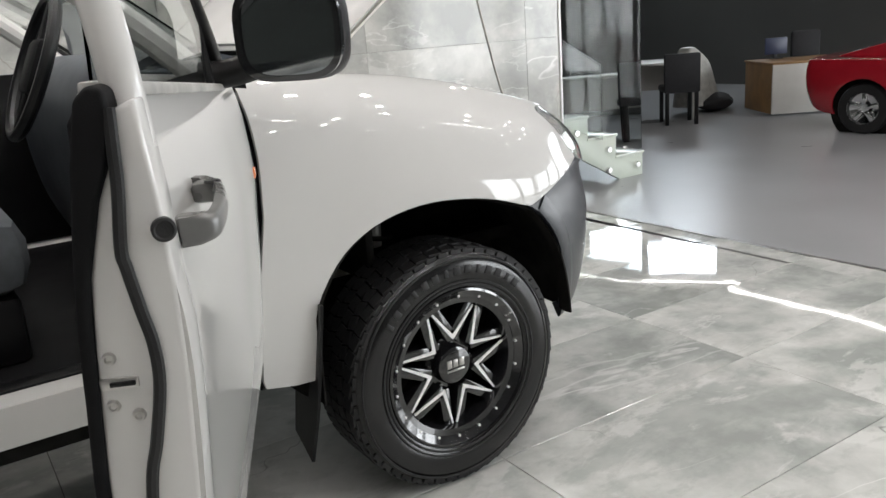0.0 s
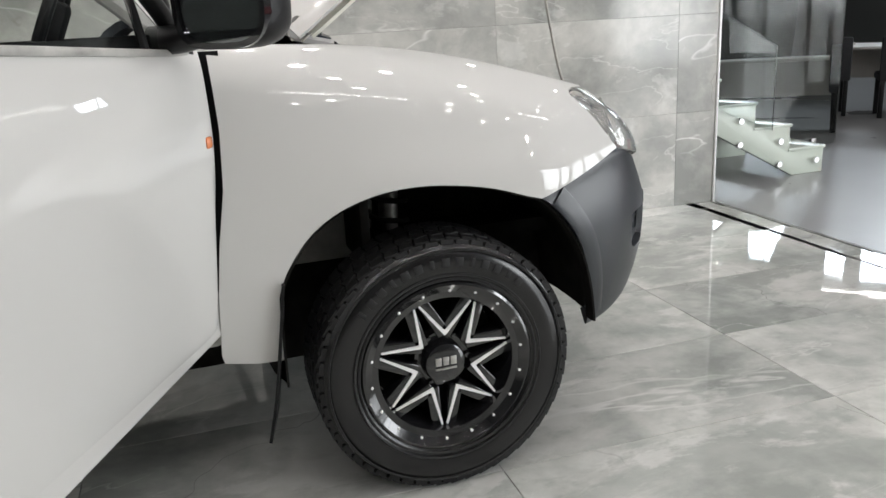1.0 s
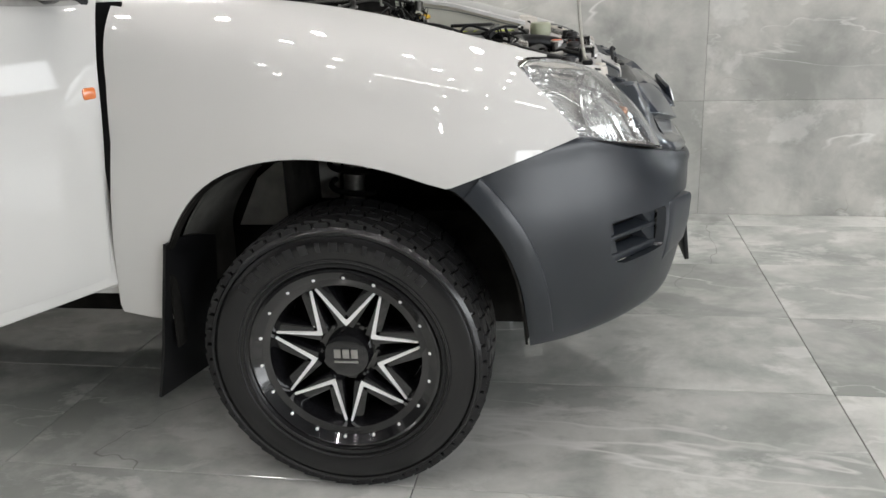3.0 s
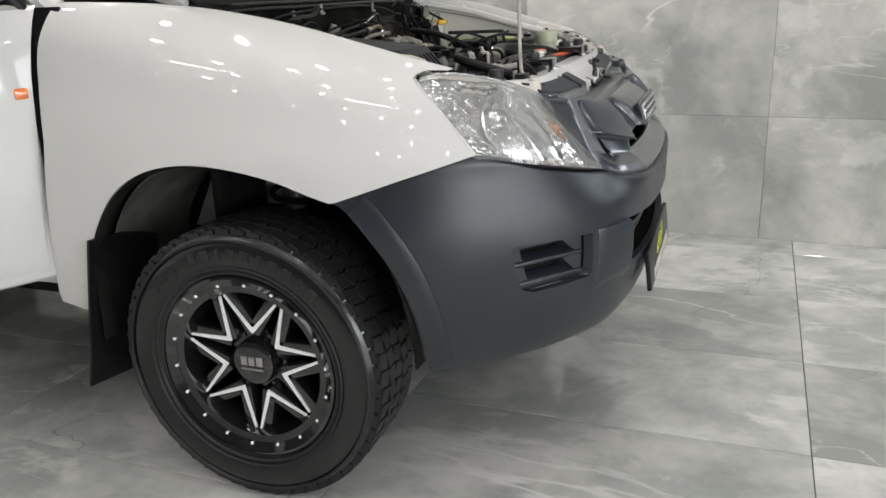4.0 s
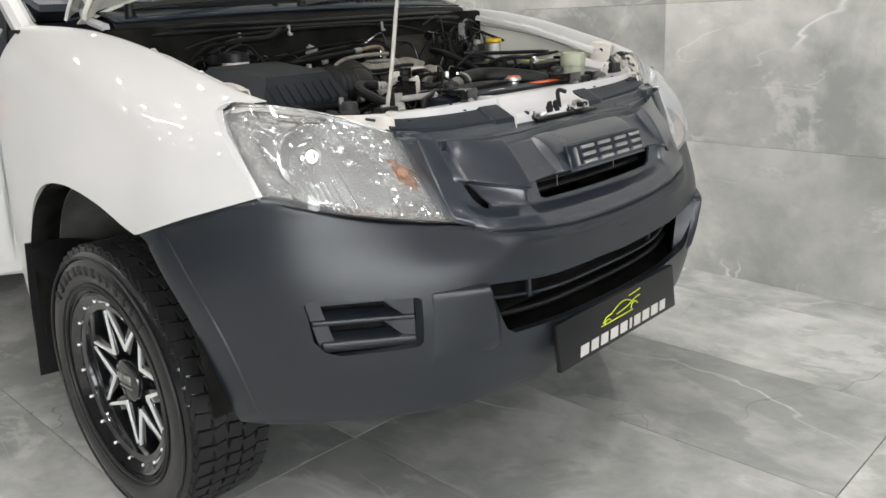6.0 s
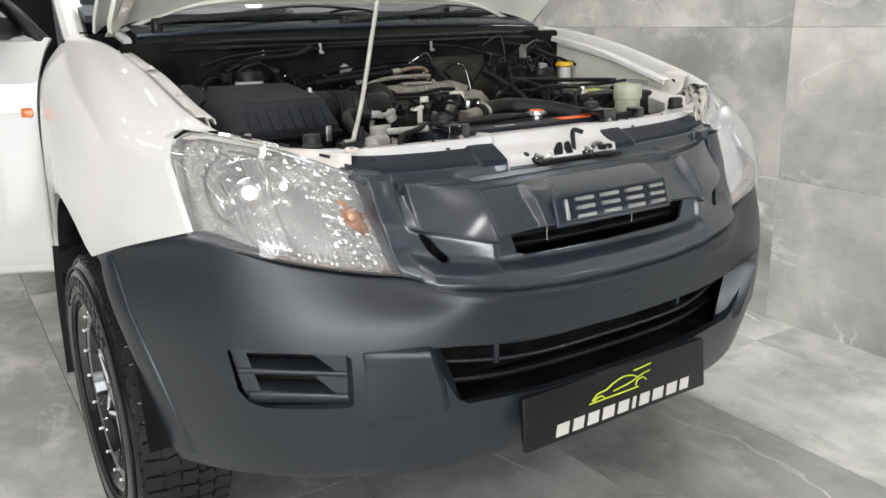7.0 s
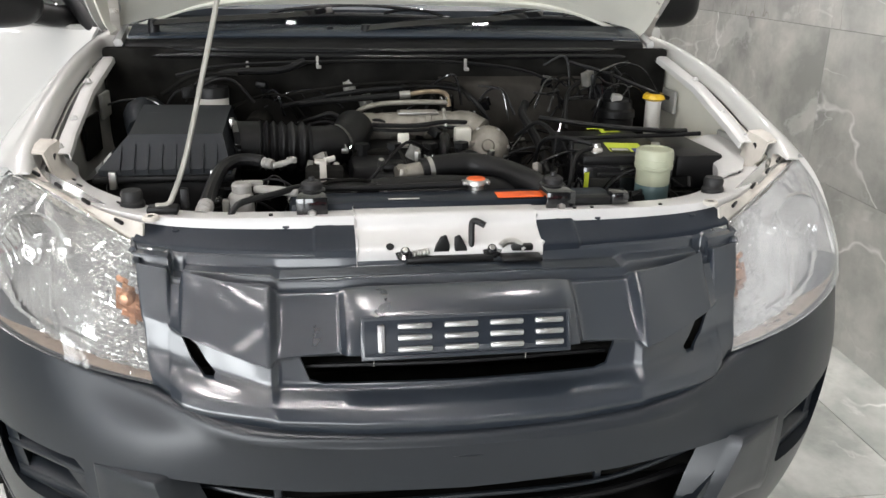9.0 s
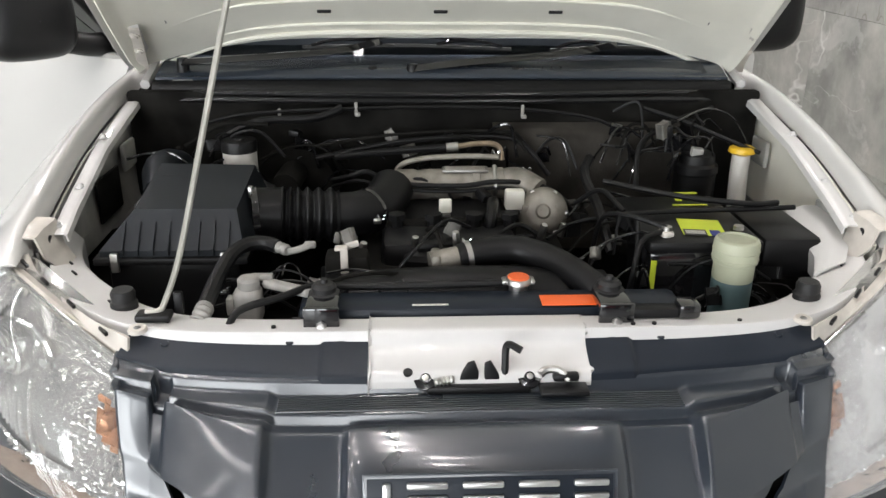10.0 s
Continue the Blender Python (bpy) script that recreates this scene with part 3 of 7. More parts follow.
# crate-like desk
desk = thing("reception_desk", "long reception desk with honey wood end and white front", "desk", pose(7.634, 3.172, 0, 0, 0, -34) @ Matrix.Diagonal((1, 0.85, 0.84, 1)))
part("front_panel", new_box((0.6, 0.015, 0.38), (1.2, 0.03, 0.70), 0.004), WHITE_LAM, desk, "white laminate front panel")
part("end_panel", new_box((0.015, 0.53, 0.38), (0.03, 1.0, 0.70), 0.004), WOOD, desk, "honey wood end panel")
part("top", new_box((0.6, 0.53, 0.745), (1.22, 1.06, 0.03), 0.004), WOOD, desk)
part("end_panel", new_box((1.185, 0.53, 0.38), (0.03, 1.0, 0.70), 0.004), WOOD, desk)
for x in (0.2, 1.0):
    part("foot", new_box((x, 0.3, 0.015), (0.1, 0.1, 0.03), 0.004), BLACK, desk)


def office_chair(place):
    c = thing("office_chair", "black fabric office chair behind the reception desk", "chair", place)
    part("backrest", new_box((0, 0.22, 0.86), (0.46, 0.10, 0.58), 0.048), CHAIR_FABRIC, c)
    part("seat", new_box((0, 0, 0.47), (0.5, 0.5, 0.1), 0.04), CHAIR_FABRIC, c)
    b = bmesh.new()
    rod(b, (0, 0, 0.08), (0, 0, 0.43), 0.028)
    part("column", b, BLACK, c)
    for k in range(5):
        a = radians(72 * k)
        b = bmesh.new()
        rod(b, (0, 0, 0.1), (0.28 * math.cos(a), 0.28 * math.sin(a), 0.06), 0.022, 8)
        spin(b, [(0, -0.02), (0.03, -0.02), (0.03, 0.02), (0, 0.02)], (0.28 * math.cos(a), 0.28 * math.sin(a), 0.03), (math.sin(a), -math.cos(a), 0), 12)
        part("leg", b, BLACK, c)
    return c


office_chair(pose(9.0, 3.55, 0, 0, 0, -40) @ Matrix.Scale(0.83, 4))
mon = thing("monitor", "dark blue screen back of a monitor on the desk", "monitor", pose(8.35, 3.62, 0.639, 0, 0, -34) @ Matrix.Scale(0.8, 4))
part("screen", new_box((0, 0, 0.2), (0.36, 0.03, 0.26), 0.008), plain("monitor_blue", (0.02, 0.03, 0.07), 0.4), mon)
part("stand", new_box((0, 0.03, 0.045), (0.06, 0.03, 0.09), 0.006), BLACK, mon)
part("base", new_box((0, 0.02, 0.006), (0.2, 0.15, 0.012), 0.004), BLACK, mon)


def dining_chair(place, label):
    c = thing("visitor_chair", label, "chair", place, group="visitor chairs")
    part("backrest", new_box((0, -0.21, 0.61), (0.42, 0.06, 0.46), 0.02), CHAIR_FABRIC, c)
    part("seat", new_box((0, 0.02, 0.42), (0.42, 0.44, 0.08), 0.025), CHAIR_FABRIC, c)
    for x in (-0.19, 0.19):
        for y in (-0.2, 0.2):
            part("leg", new_box((x * 0.9, y, 0.195), (0.045, 0.045, 0.39), 0.005), BLACK, c)
    return c


dining_chair(pose(6.75, 3.85, 0, 0, 0, -40), "dark upholstered visitor chair with a high straight back")
dining_chair(pose(6.35, 4.42, 0, 0, 0, -40), "dark upholstered visitor chair with a high straight back")
tab = thing("white_desk", "white office desk with panel ends", "desk", pose(6.75, 5.0, 0, 0, 0, -52) @ Matrix.Diagonal((1, 1, 0.95, 1)))
part("tabletop", new_box((0, 0, 0.735), (2.2, 0.8, 0.03), 0.004), WHITE_LAM, tab)
part("modesty_panel", new_box((0, 0.2, 0.52), (2.0, 0.02, 0.36), 0.003), WHITE_LAM, tab)
for x in (-1.08, 1.08):
    part("end_panel", new_box((x, 0, 0.36), (0.035, 0.78, 0.72), 0.004), WHITE_LAM, tab)
pap = thing("paper_stack", "loose white papers on the desk", "paper", pose(6.9, 4.85, 0.713, 0, 0, -30))
part("sheets", new_box((0, 0, 0.012), (0.3, 0.21, 0.024), 0.003), WHITE_LAM, pap)

# a crumpled clear dust sheet over a small stand
cover = thing("dust_sheet", "crumpled translucent dust sheet draped over a low stand", "dust sheet", pose(7.55, 4.35, 0))
rows = []
for k in range(9):
    a = 2 * math.pi * k / 8
    rr = [0.02, 0.11, 0.16, 0.18, 0.21]
    rows.append([(rr[q] * math.cos(a) * (1 + 0.25 * math.sin(3 * a + q)) + 0.08 * q * (q > 1) * (math.cos(a) > 0), rr[q] * math.sin(a), [0.86, 0.83, 0.65, 0.38, 0.1][q]) for q in range(5)])
part("sheet", sheet(rows, 16, 33, 0.004), SHEET, cover)
bag = thing("floor_bag", "grey soft bag lying on the floor", "bag", pose(7.95, 4.25, 0.0, 0, 0, 30))
bm = bmesh.new()
bmesh.ops.create_icosphere(bm, subdivisions=3, radius=0.5)
for v in bm.verts:
    n = noise.noise(v.co * 3)
    v.co = Vector((v.co.x * 0.75, v.co.y * 0.5, max(0.0, (v.co.z + 0.5) * 0.24))) * (1 + 0.12 * n)
part("body", bm, CHAIR_FABRIC, bag)

# red coupe, tail towards the room
coupe = thing("red_coupe", "glossy red classic coupe with chrome wheels parked on the concrete", "car", pose(8.10, 1.74, 0, 0, 0, -84) @ Matrix.Scale(0.79, 4))
secs = [(-0.76, 0.60, 0.88, 0.70), (-0.73, 0.45, 0.95, 0.80), (-0.5, 0.26, 0.95, 0.84), (0.3, 0.22, 0.95, 0.85), (1.6, 0.22, 0.94, 0.85), (2.6, 0.22, 0.93, 0.85), (3.2, 0.28, 0.90, 0.84), (3.5, 0.36, 0.84, 0.78)]
rows = []
for x, zb, zt, hw in secs:
    rows.append([(x, hw * 0.93 + 0.0 - 0.85, zb), (x, hw - 0.85 + 0.0, zb + 0.12), (x, hw - 0.85 + 0.02, (zb + zt) / 2 + 0.05), (x, hw - 0.87, zt - 0.06), (x, hw - 0.98, zt), (x, -0.85, zt + 0.02), (x, -0.85 - hw + 0.13, zt), (x, -0.85 - hw + 0.02, zt - 0.06), (x, -0.85 - hw - 0.02, (zb + zt) / 2 + 0.05), (x, -0.85 - hw, zb + 0.12), (x, -0.85 - hw * 0.93, zb)])
body = sheet(rows, 41, 40, 0.02)
cut = []
for x in (0.0, 2.75):
    b = bmesh.new()
    spin(b, [(0, -1.2), (0.37, -1.2), (0.37, 1.2), (0, 1.2)], (x, -0.85, 0.33), (0, 1, 0), 32)
    cut.append(b)
part("body", carve(body, cut), RED_PAINT, coupe)
rows = []
for x, z, hw in ((-0.6, 0.94, 0.6), (0.1, 1.12, 0.58), (0.7, 1.28, 0.55), (1.3, 1.30, 0.55), (1.8, 1.12, 0.6), (2.2, 0.95, 0.66)):
    rows.append([(x, hw - 0.85 + 0.06, 0.93), (x, hw - 0.85, z - 0.05), (x, hw - 0.95, z), (x, -0.85, z + 0.02), (x, -hw - 0.75, z), (x, -hw - 0.85, z - 0.05), (x, -hw - 0.91, 0.93)])
part("roof", sheet(rows, 25, 20, 0.02), RED_PAINT, coupe)
for x in (0.0, 2.75):
    for y, o in ((-0.14, 1), (-1.56, -1)):
        w = new("wheel")
        w.parent = coupe
        w.matrix_local = pose(x, y, 0.32)
        b = bmesh.new()
        spin(b, [(0.19, -0.1), (0.30, -0.1), (0.32, -0.07), (0.32, 0.07), (0.30, 0.1), (0.19, 0.1), (0.19, -0.1)], (0, 0, 0), (0, 1, 0), 36)
        part("tyre", b, RUBBER, w)
        b = bmesh.new()
        spin(b, [(0, 0.05 * o), (0.06, 0.05 * o), (0.09, 0.02 * o), (0.19, 0.04 * o), (0.2, 0.1 * o), (0.19, 0.1 * o)], (0, 0, 0), (0, 1, 0), 36)
        for k in range(5):
            box(b, (0, 0.06 * o, 0.12), (0.05, 0.04, 0.15), 0.008, Matrix.Rotation(2 * math.pi * k / 5, 4, 'Y'))
        part("rim", b, CHROME, w)
        # added disc fills the hollow arch; its near-black colour stands for shade
        b = bmesh.new()
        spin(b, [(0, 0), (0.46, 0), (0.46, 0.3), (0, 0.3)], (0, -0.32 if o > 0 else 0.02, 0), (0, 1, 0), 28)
        part("arch_inner", b, SHADE_DIRT, w)
b = new_box((-0.76, -0.85, 0.52), (0.05, 1.4, 0.07), 0.02)
part("rear_bumper", b, CHROME, coupe)

# light strips: one along the top of the east wall, one hanging across the back office
strip = thing("cove_lamp", "long thin white LED strip along the top of the wall", "wall lamp", pose(ROOM_X1 - 0.03, 3.6, 3.79))
part("housing", new_box((0.01, 0, 0.025), (0.04, 5.4, 0.03), 0.004), WHITE_LAM, strip)
part("diffuser", new_box((0, 0, 0), (0.02, 5.36, 0.012), 0.003), COVE, strip)
hang = thing("led_line", "thin hanging white LED line over the back office", "ceiling lamp", pose(10.2, 7.1, 3.6, 0, 0, -50))
part("housing", new_box((0, 0, 0.025), (2.9, 0.03, 0.03), 0.004), WHITE_LAM, hang)
part("diffuser", new_box((0, 0, 0), (2.86, 0.02, 0.012), 0.003), COVE, hang)
for e in (-1.2, 1.2):
    b1 = bmesh.new()
    rod(b1, (e, 0, 0.04), (e, 0, ROOM_H - 3.6), 0.003, 6)
    part("hanger", b1, STEEL, hang)

from mathutils.bvhtree import BVHTree

# ---- the pickup: x ahead, y to its left, the front axle over the origin ----
truck = thing("pickup_truck", "white pickup with charcoal front bumper, open bonnet and open door", "pickup truck", pose(0, 0, 0))
both = (-1, 1)


def sided(name, make, material, parent=None, label="", sharp=35):
    """The same part on the right (as built, y < 0) and the left side."""
    right = make()
    left = mirrored(right)
    return part(name, right, material, parent or truck, label, sharp), part(name, left, material, parent or truck, label, sharp)


ARCH = [(-0.44, 0.30), (-0.435, 0.56), (-0.425, 0.66), (-0.36, 0.765), (-0.28, 0.83), (-0.18, 0.868), (-0.07, 0.881), (0.04, 0.873), (0.144, 0.853), (0.237, 0.822), (0.297, 0.800),
        (0.355, 0.742), (0.410, 0.655), (0.443, 0.551), (0.458, 0.42), (0.462, 0.30)]


def smooth_outline(pts, n):
    return [(p.x, p.y) for p in catmull([(a, b, 0) for a, b in pts], n)]


ARCH_FINE = smooth_outline(ARCH, 46)


def arch_cutter(y0, y1, grow=0.0):
    return solid(ARCH_FINE + [(0.46, 0.05), (-0.44, 0.05)], "y", y0, y1)


# fender
def fender():
    rear = [(-0.62, [(-.752, 1.215), (-.768, 1.262), (-.822, 1.218), (-.874, 1.14), (-.893, .98), (-.892, .80), (-.89, .62), (-.88, .42)]),
            (-0.40, [(-.750, 1.210), (-.766, 1.256), (-.822, 1.208), (-.878, 1.13), (-.898, .98), (-.905, .83), (-.905, .62), (-.90, .42)]),
            (-0.15, [(-.746, 1.195), (-.762, 1.241), (-.820, 1.188), (-.880, 1.11), (-.908, .98), (-.933, .875), (-.935, .65), (-.93, .42)])]
    front = [(0.10, [(-.742, 1.156), (-.758, 1.199), (-.816, 1.148), (-.880, 1.08), (-.912, .965), (-.942, .870), (-.942, .65), (-.93, .42)]),
             (0.30, [(-.735, 1.100), (-.750, 1.145), (-.802, 1.106), (-.866, 1.05), (-.903, .945), (-.936, .845), (-.935, .65), (-.93, .42)]),
             (0.44, [(-.724, 1.060), (-.738, 1.103), (-.783, 1.078), (-.835, 1.025), (-.872, .935), (-.900, .86), (-.90, .65), (-.90, .42)]),
             (0.60, [(-.66, 1.02), (-.685, 1.052), (-.725, 1.040), (-.765, 1.0), (-.795, .92), (-.82, .86), (-.83, .65), (-.83, .42)])]
    skin = sheet([[(x, y, z) for y, z in sec] for x, sec in rear + front], 60, 70, 0.012, 30)
    side = [(-.528, 1.40), (-.528, 1.20), (-.525, 1.06), (-.534, .92), (-.560, .78), (-.576, .66), (-.588, .50), (-.583, 0.478), (-0.50, 0.465), (-0.437, 0.465)] + [p for p in ARCH_FINE if p[1] > 0.47 and p[0] < 0.292] + [(0.292, 0.812), (0.43, 0.858), (0.576, 0.902),
            (0.505, 0.99), (0.434, 1.064), (0.440, 1.074), (0.458, 1.079), (0.500, 1.076), (0.500, 1.40)]
    return carve(skin, [solid(side, "y", -1.2, -0.2)], 'INTERSECT')


sided("fender", fender, WHITE, label="white front fender", sharp=40)


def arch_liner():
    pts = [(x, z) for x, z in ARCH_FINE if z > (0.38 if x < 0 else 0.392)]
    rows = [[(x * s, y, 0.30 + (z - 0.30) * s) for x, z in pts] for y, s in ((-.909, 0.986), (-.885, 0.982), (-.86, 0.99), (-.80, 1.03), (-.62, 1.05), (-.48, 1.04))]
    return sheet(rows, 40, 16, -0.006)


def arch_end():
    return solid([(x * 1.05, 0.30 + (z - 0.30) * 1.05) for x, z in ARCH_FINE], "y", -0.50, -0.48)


# liner and end sheet are near-black: the arch's shade is in their colour
sided("arch_liner", arch_liner, SHADE_DIRT)
sided("arch_liner_end", arch_end, SHADE_DIRT)


# added sheet over the rear liner: its lit patch is put into the colour
def arch_shield():
    pts = [(x, z) for x, z in ARCH_FINE if x < -.14 and z > .46]
    return sheet([[(x * q, y, .30 + (z - .30) * q) for x, z in pts] for y, q in ((-.83, .985), (-.78, .99), (-.66, .975), (-.53, .955))], 24, 10, -0.005)


sided("arch_shield", arch_shield, ARCH_LIT_DUST, label="dusty grey sheet on the rear arch liner, lit tone in its colour")
sided("inner_fender", lambda: solid([(-.40, .60), (-.33, .74), (-.25, .80), (-.15, .835), (-.08, .82), (-.10, .60)], "y", -.512, -.502), BAY_GREY)

for s in both:
    b = bmesh.new()
    rod(b, (-.06, s * .545, .42), (-.03, s * .52, .90), 0.030, 14)
    part("shock_absorber", b, ALLOY_CAST, truck)
    part("spring", new_tube([(-.045 + .058 * math.cos(a), s * (.535 + .058 * math.sin(a)), .52 + .30 * a / 31.4) for a in [k * 31.4 / 60 for k in range(61)]], 0.008, n=200, seg=6), SHADE_DIRT, truck)
    b = bmesh.new()
    rod(b, (-.10, s * .35, .36), (.02, s * .68, .37), 0.028, 12)
    part("lower_arm", b, SHADE_DIRT, truck)
# bumper
LEV = (0.0, 0.72, 0.60, 0.47, 0.385)
BCOL = [((.16, -.938, .775), (.16, -.940), (.16, -.935), (.16, -.92), (.16, -.90)),
        ((.36, -.908, .842), (.37, -.926), (.38, -.918), (.38, -.90), (.38, -.875)),
        ((.574, -.816, .896), (.584, -.836), (.583, -.828), (.570, -.812), (.542, -.795)),
        ((.712, -.668, .845), (.740, -.69), (.745, -.685), (.72, -.675), (.68, -.66)),
        ((.802, -.492, .804), (.845, -.505), (.85, -.505), (.83, -.495), (.79, -.485)),
        ((.880, -.35, .771), (.893, -.32), (.89, -.32), (.87, -.32), (.83, -.31)),
        ((.900, -.18, .755), (.908, -.16), (.905, -.16), (.885, -.16), (.845, -.155)),
        ((.906, 0, .750), (.912, 0), (.91, 0), (.89, 0), (.85, 0))]
LIP = (0.0, 0.0, 0.0, .012, .014, .010, .006, .006)


def lip_point(k, c):
    if k < 3:
        return tuple(Vector(c[0]).lerp(Vector((c[1][0], c[1][1], LEV[1])), .3))
    d = Vector((.75, -.66, 0)) if k < 5 else Vector((1, 0, 0))
    p = Vector(c[0]) + d * LIP[k]
    return (p.x, p.y, p.z - .012 - .5 * LIP[k])


half = [[(c[0][0] - 0.035 if k > 1 else c[0][0], c[0][1] + (0.03 if k <= 3 else 0.0), c[0][2] + 0.001), c[0], lip_point(k, c)] + [(c[i][0], c[i][1], LEV[i]) for i in range(1, 5)] + [(c[4][0] - (0.0, 0.0, 0.02, 0.07, 0.10, 0.10, 0.10, 0.10)[k], c[4][1] + (0.03 if k < 3 else 0.05), (0.43, 0.43, 0.42, 0.39, 0.375, 0.375, 0.375, 0.375)[k])] for k, c in enumerate(BCOL)]
whole = half + [[(x, -y, z) for x, y, z in c] for c in half[-2::-1]]
bumper_bm = sheet(whole, 56, 113, 0.02, 2)
bumper_bm.normal_update()
bumper_tree = BVHTree.FromBMesh(bumper_bm)
cuts = [arch_cutter(-1.2, -0.3), arch_cutter(0.3, 1.2)]
LOWER = [(-.465, .680), (-.25, .662), (0, .656), (.25, .662), (.465, .680), (.455, .640), (.415, .565), (.39, .548), (.2, .538), (-.2, .538), (-.39, .548), (-.415, .565), (-.455, .640)]
cuts.append(solid(LOWER, "x", 0.5, 1.2))
def squeeze(y, z):
    return (-.694 + (y + .696) * .87, .629 + (z - .640) * .90)


VENT = [(-.802, .700), (-.795, .708), (-.60, .697), (-.592, .690), (-.590, .585), (-.598, .576), (-.745, .571), (-.770, .582), (-.788, .61)]
for s in both:
    cuts.append(solid([(y * -s if s > 0 else y, z) for y, z in [squeeze(*p) for p in VENT]], "x", 0.3, 1.2))
part("front_bumper", carve(bumper_bm, cuts), CHARCOAL, truck, "charcoal textured plastic front bumper", 40)

# rolled lip round the front of the wheel arch
def arch_lip():
    def side(x, z):
        hit = bumper_tree.ray_cast(Vector((x, -2, max(z, 0.388))), Vector((0, 1, 0)))
        return hit[0].y
    run = [(x, z) for x, z in ARCH_FINE if x > 0.315 and z > 0.387]
    rows = []
    for d, up in ((0.0, -.012), (0.001, .003), (0.030, .0055), (0.056, .0045), (0.060, -.010)):
        row = []
        for x, z in run:
            n = Vector((x, 0, z - 0.42)).normalized()
            px_, pz_ = x + n.x * d, z + n.z * d
            row.append((px_, side(px_, pz_) - up, pz_))
        rows.append(row)
    return sheet(rows, 34, 10, 0.0)


sided("arch_lip", arch_lip, CHARCOAL)

# raised corners beside the lower grille
def pod():
    def face(y):
        t = [(-.838, .592), (-.685, .748), (-.505, .853), (-.32, .893)]
        for (y0, x0), (y1, x1) in zip(t, t[1:]):
            if y <= y1:
                break
        return x0 + (x1 - x0) * (y - y0) / (y1 - y0)
    rows = []
    for f, up in ((0.0, -.012), (0.02, .010), (0.72, .027), (1.0, -.035)):
        row = []
        for z, k in ((.690, -.5), (.683, .9), (.672, 1.05), (.60, .80), (.545, .35), (.50, -.4)):
            y1 = -.440 + .40 * max(0, .69 - z) * (1 if z > .56 else 0) + (.052 if z <= .56 else 0)
            y = -.588 + (y1 + .588) * f
            row.append((face(y) + (up * k if up > 0 else up) - (.012 * (k < 0)), y, z))
        rows.append(row)
    return panel(rows, 5, 5, 0.010, 1)


sided("bumper_pod", pod, CHARCOAL)
# what lies inside the bumper's openings; near-black sheets carry the shade of their depth
part("under_tray", solid([(.70, -.46), (.78, -.46), (.835, -.38), (.868, -.25), (.880, 0), (.868, .25), (.835, .38), (.78, .46), (.70, .46)], "z", .520, .530), SHADE_DIRT, truck)
part("lower_grille", new_box((0.72, 0, 0.60), (0.03, 1.0, 0.19)), SHADE_DIRT, truck)
for z, dx in ((0.645, 0.0), (0.605, -.012)):
    b = new_tube([(0.80 + dx, -.47, z + 0.02), (0.862 + dx, -.25, z), (0.872 + dx, 0, z - 0.003), (0.862 + dx, .25, z), (0.80 + dx, .47, z + 0.02)], 0.0045, n=30, seg=8)
    part("grille_bar", b, CHARCOAL, truck)
for y in (-.30, .24):
    part("grille_upright", bevelled(new_box((.842, y, .626), (.012, .012, .050)), .002), CHARCOAL, truck)
part("grille_shelf", new_tube([(.79, -.43, .572), (.835, -.25, .566), (.846, 0, .564), (.835, .25, .566), (.79, .43, .572)], 0.008, n=30, seg=8), BLACK, truck)
for s in both:
    fog = new("fog_vent")
    fog.parent = truck

    def at(y, z, dep):
        y, z = squeeze(y, z)
        f = (-.80 - y) / (-.80 + .59)
        return (0.633 + (0.791 - 0.633) * f - dep * 0.75, s * -y if s > 0 else y, z)

    def quad(pts, d0, d1):
        bm = bmesh.new()
        A = [bm.verts.new(at(y, z, d0)) for y, z in pts]
        B = [bm.verts.new(at(y, z, d1)) for y, z in pts]
        n = len(pts)
        bm.faces.new(A)
        bm.faces.new(B[::-1])
        for k in range(n):
            bm.faces.new((A[k], B[k], B[(k + 1) % n], A[(k + 1) % n]))
        return bm
    # near-black slab: the vent's inner shade is put into its colour
    part("recess", quad([(-.82, .72), (-.58, .71), (-.575, .56), (-.80, .555)], 0.065, 0.08), SHADE_DIRT, fog)
    def shelf(y0, y1, za, zb, rise, thick):
        bm = bmesh.new()
        ring = [[bm.verts.new(at(y, z + dz, d)) for dz, d in ((0, .006), (rise, .058), (-thick, .058), (-thick, .008))] for y, z in ((y0, za), (y1, zb))]
        bm.faces.new(ring[0])
        bm.faces.new(ring[1][::-1])
        for k in range(4):
            bm.faces.new((ring[0][k], ring[1][k], ring[1][(k + 1) % 4], ring[0][(k + 1) % 4]))
        bmesh.ops.recalc_face_normals(bm, faces=bm.faces)
        return bevelled(bm, 0.004, 3)
    part("slat", shelf(-.784, -.588, .654, .648, .018, .012), CHARCOAL, fog)
    part("slat", shelf(-.768, -.588, .600, .596, .018, .024), CHARCOAL, fog)
    part("slat", bevelled(quad([(-.797, .704), (-.588, .698), (-.588, .687), (-.790, .692)], .008, .055), .003, 3), CHARCOAL, fog)
    part("slat_gusset", bevelled(quad([(-.793, .703), (-.766, .700), (-.752, .640), (-.738, .586), (-.757, .577), (-.772, .595)], .014, .055), .004, 3), CHARCOAL, fog)
    for z0, z1 in ((.692, .645), (.642, .592)):
        part("slat_gusset", bevelled(quad([(-.650, z0), (-.588, z0), (-.588, z1), (-.604, z1)], .012, .055), .003, 3), CHARCOAL, fog)

# upper grille, from the centre outwards; each section runs from the hidden back of the shelf over the ledge, the groove
# and the face down to the lower lip
GRILLE = []


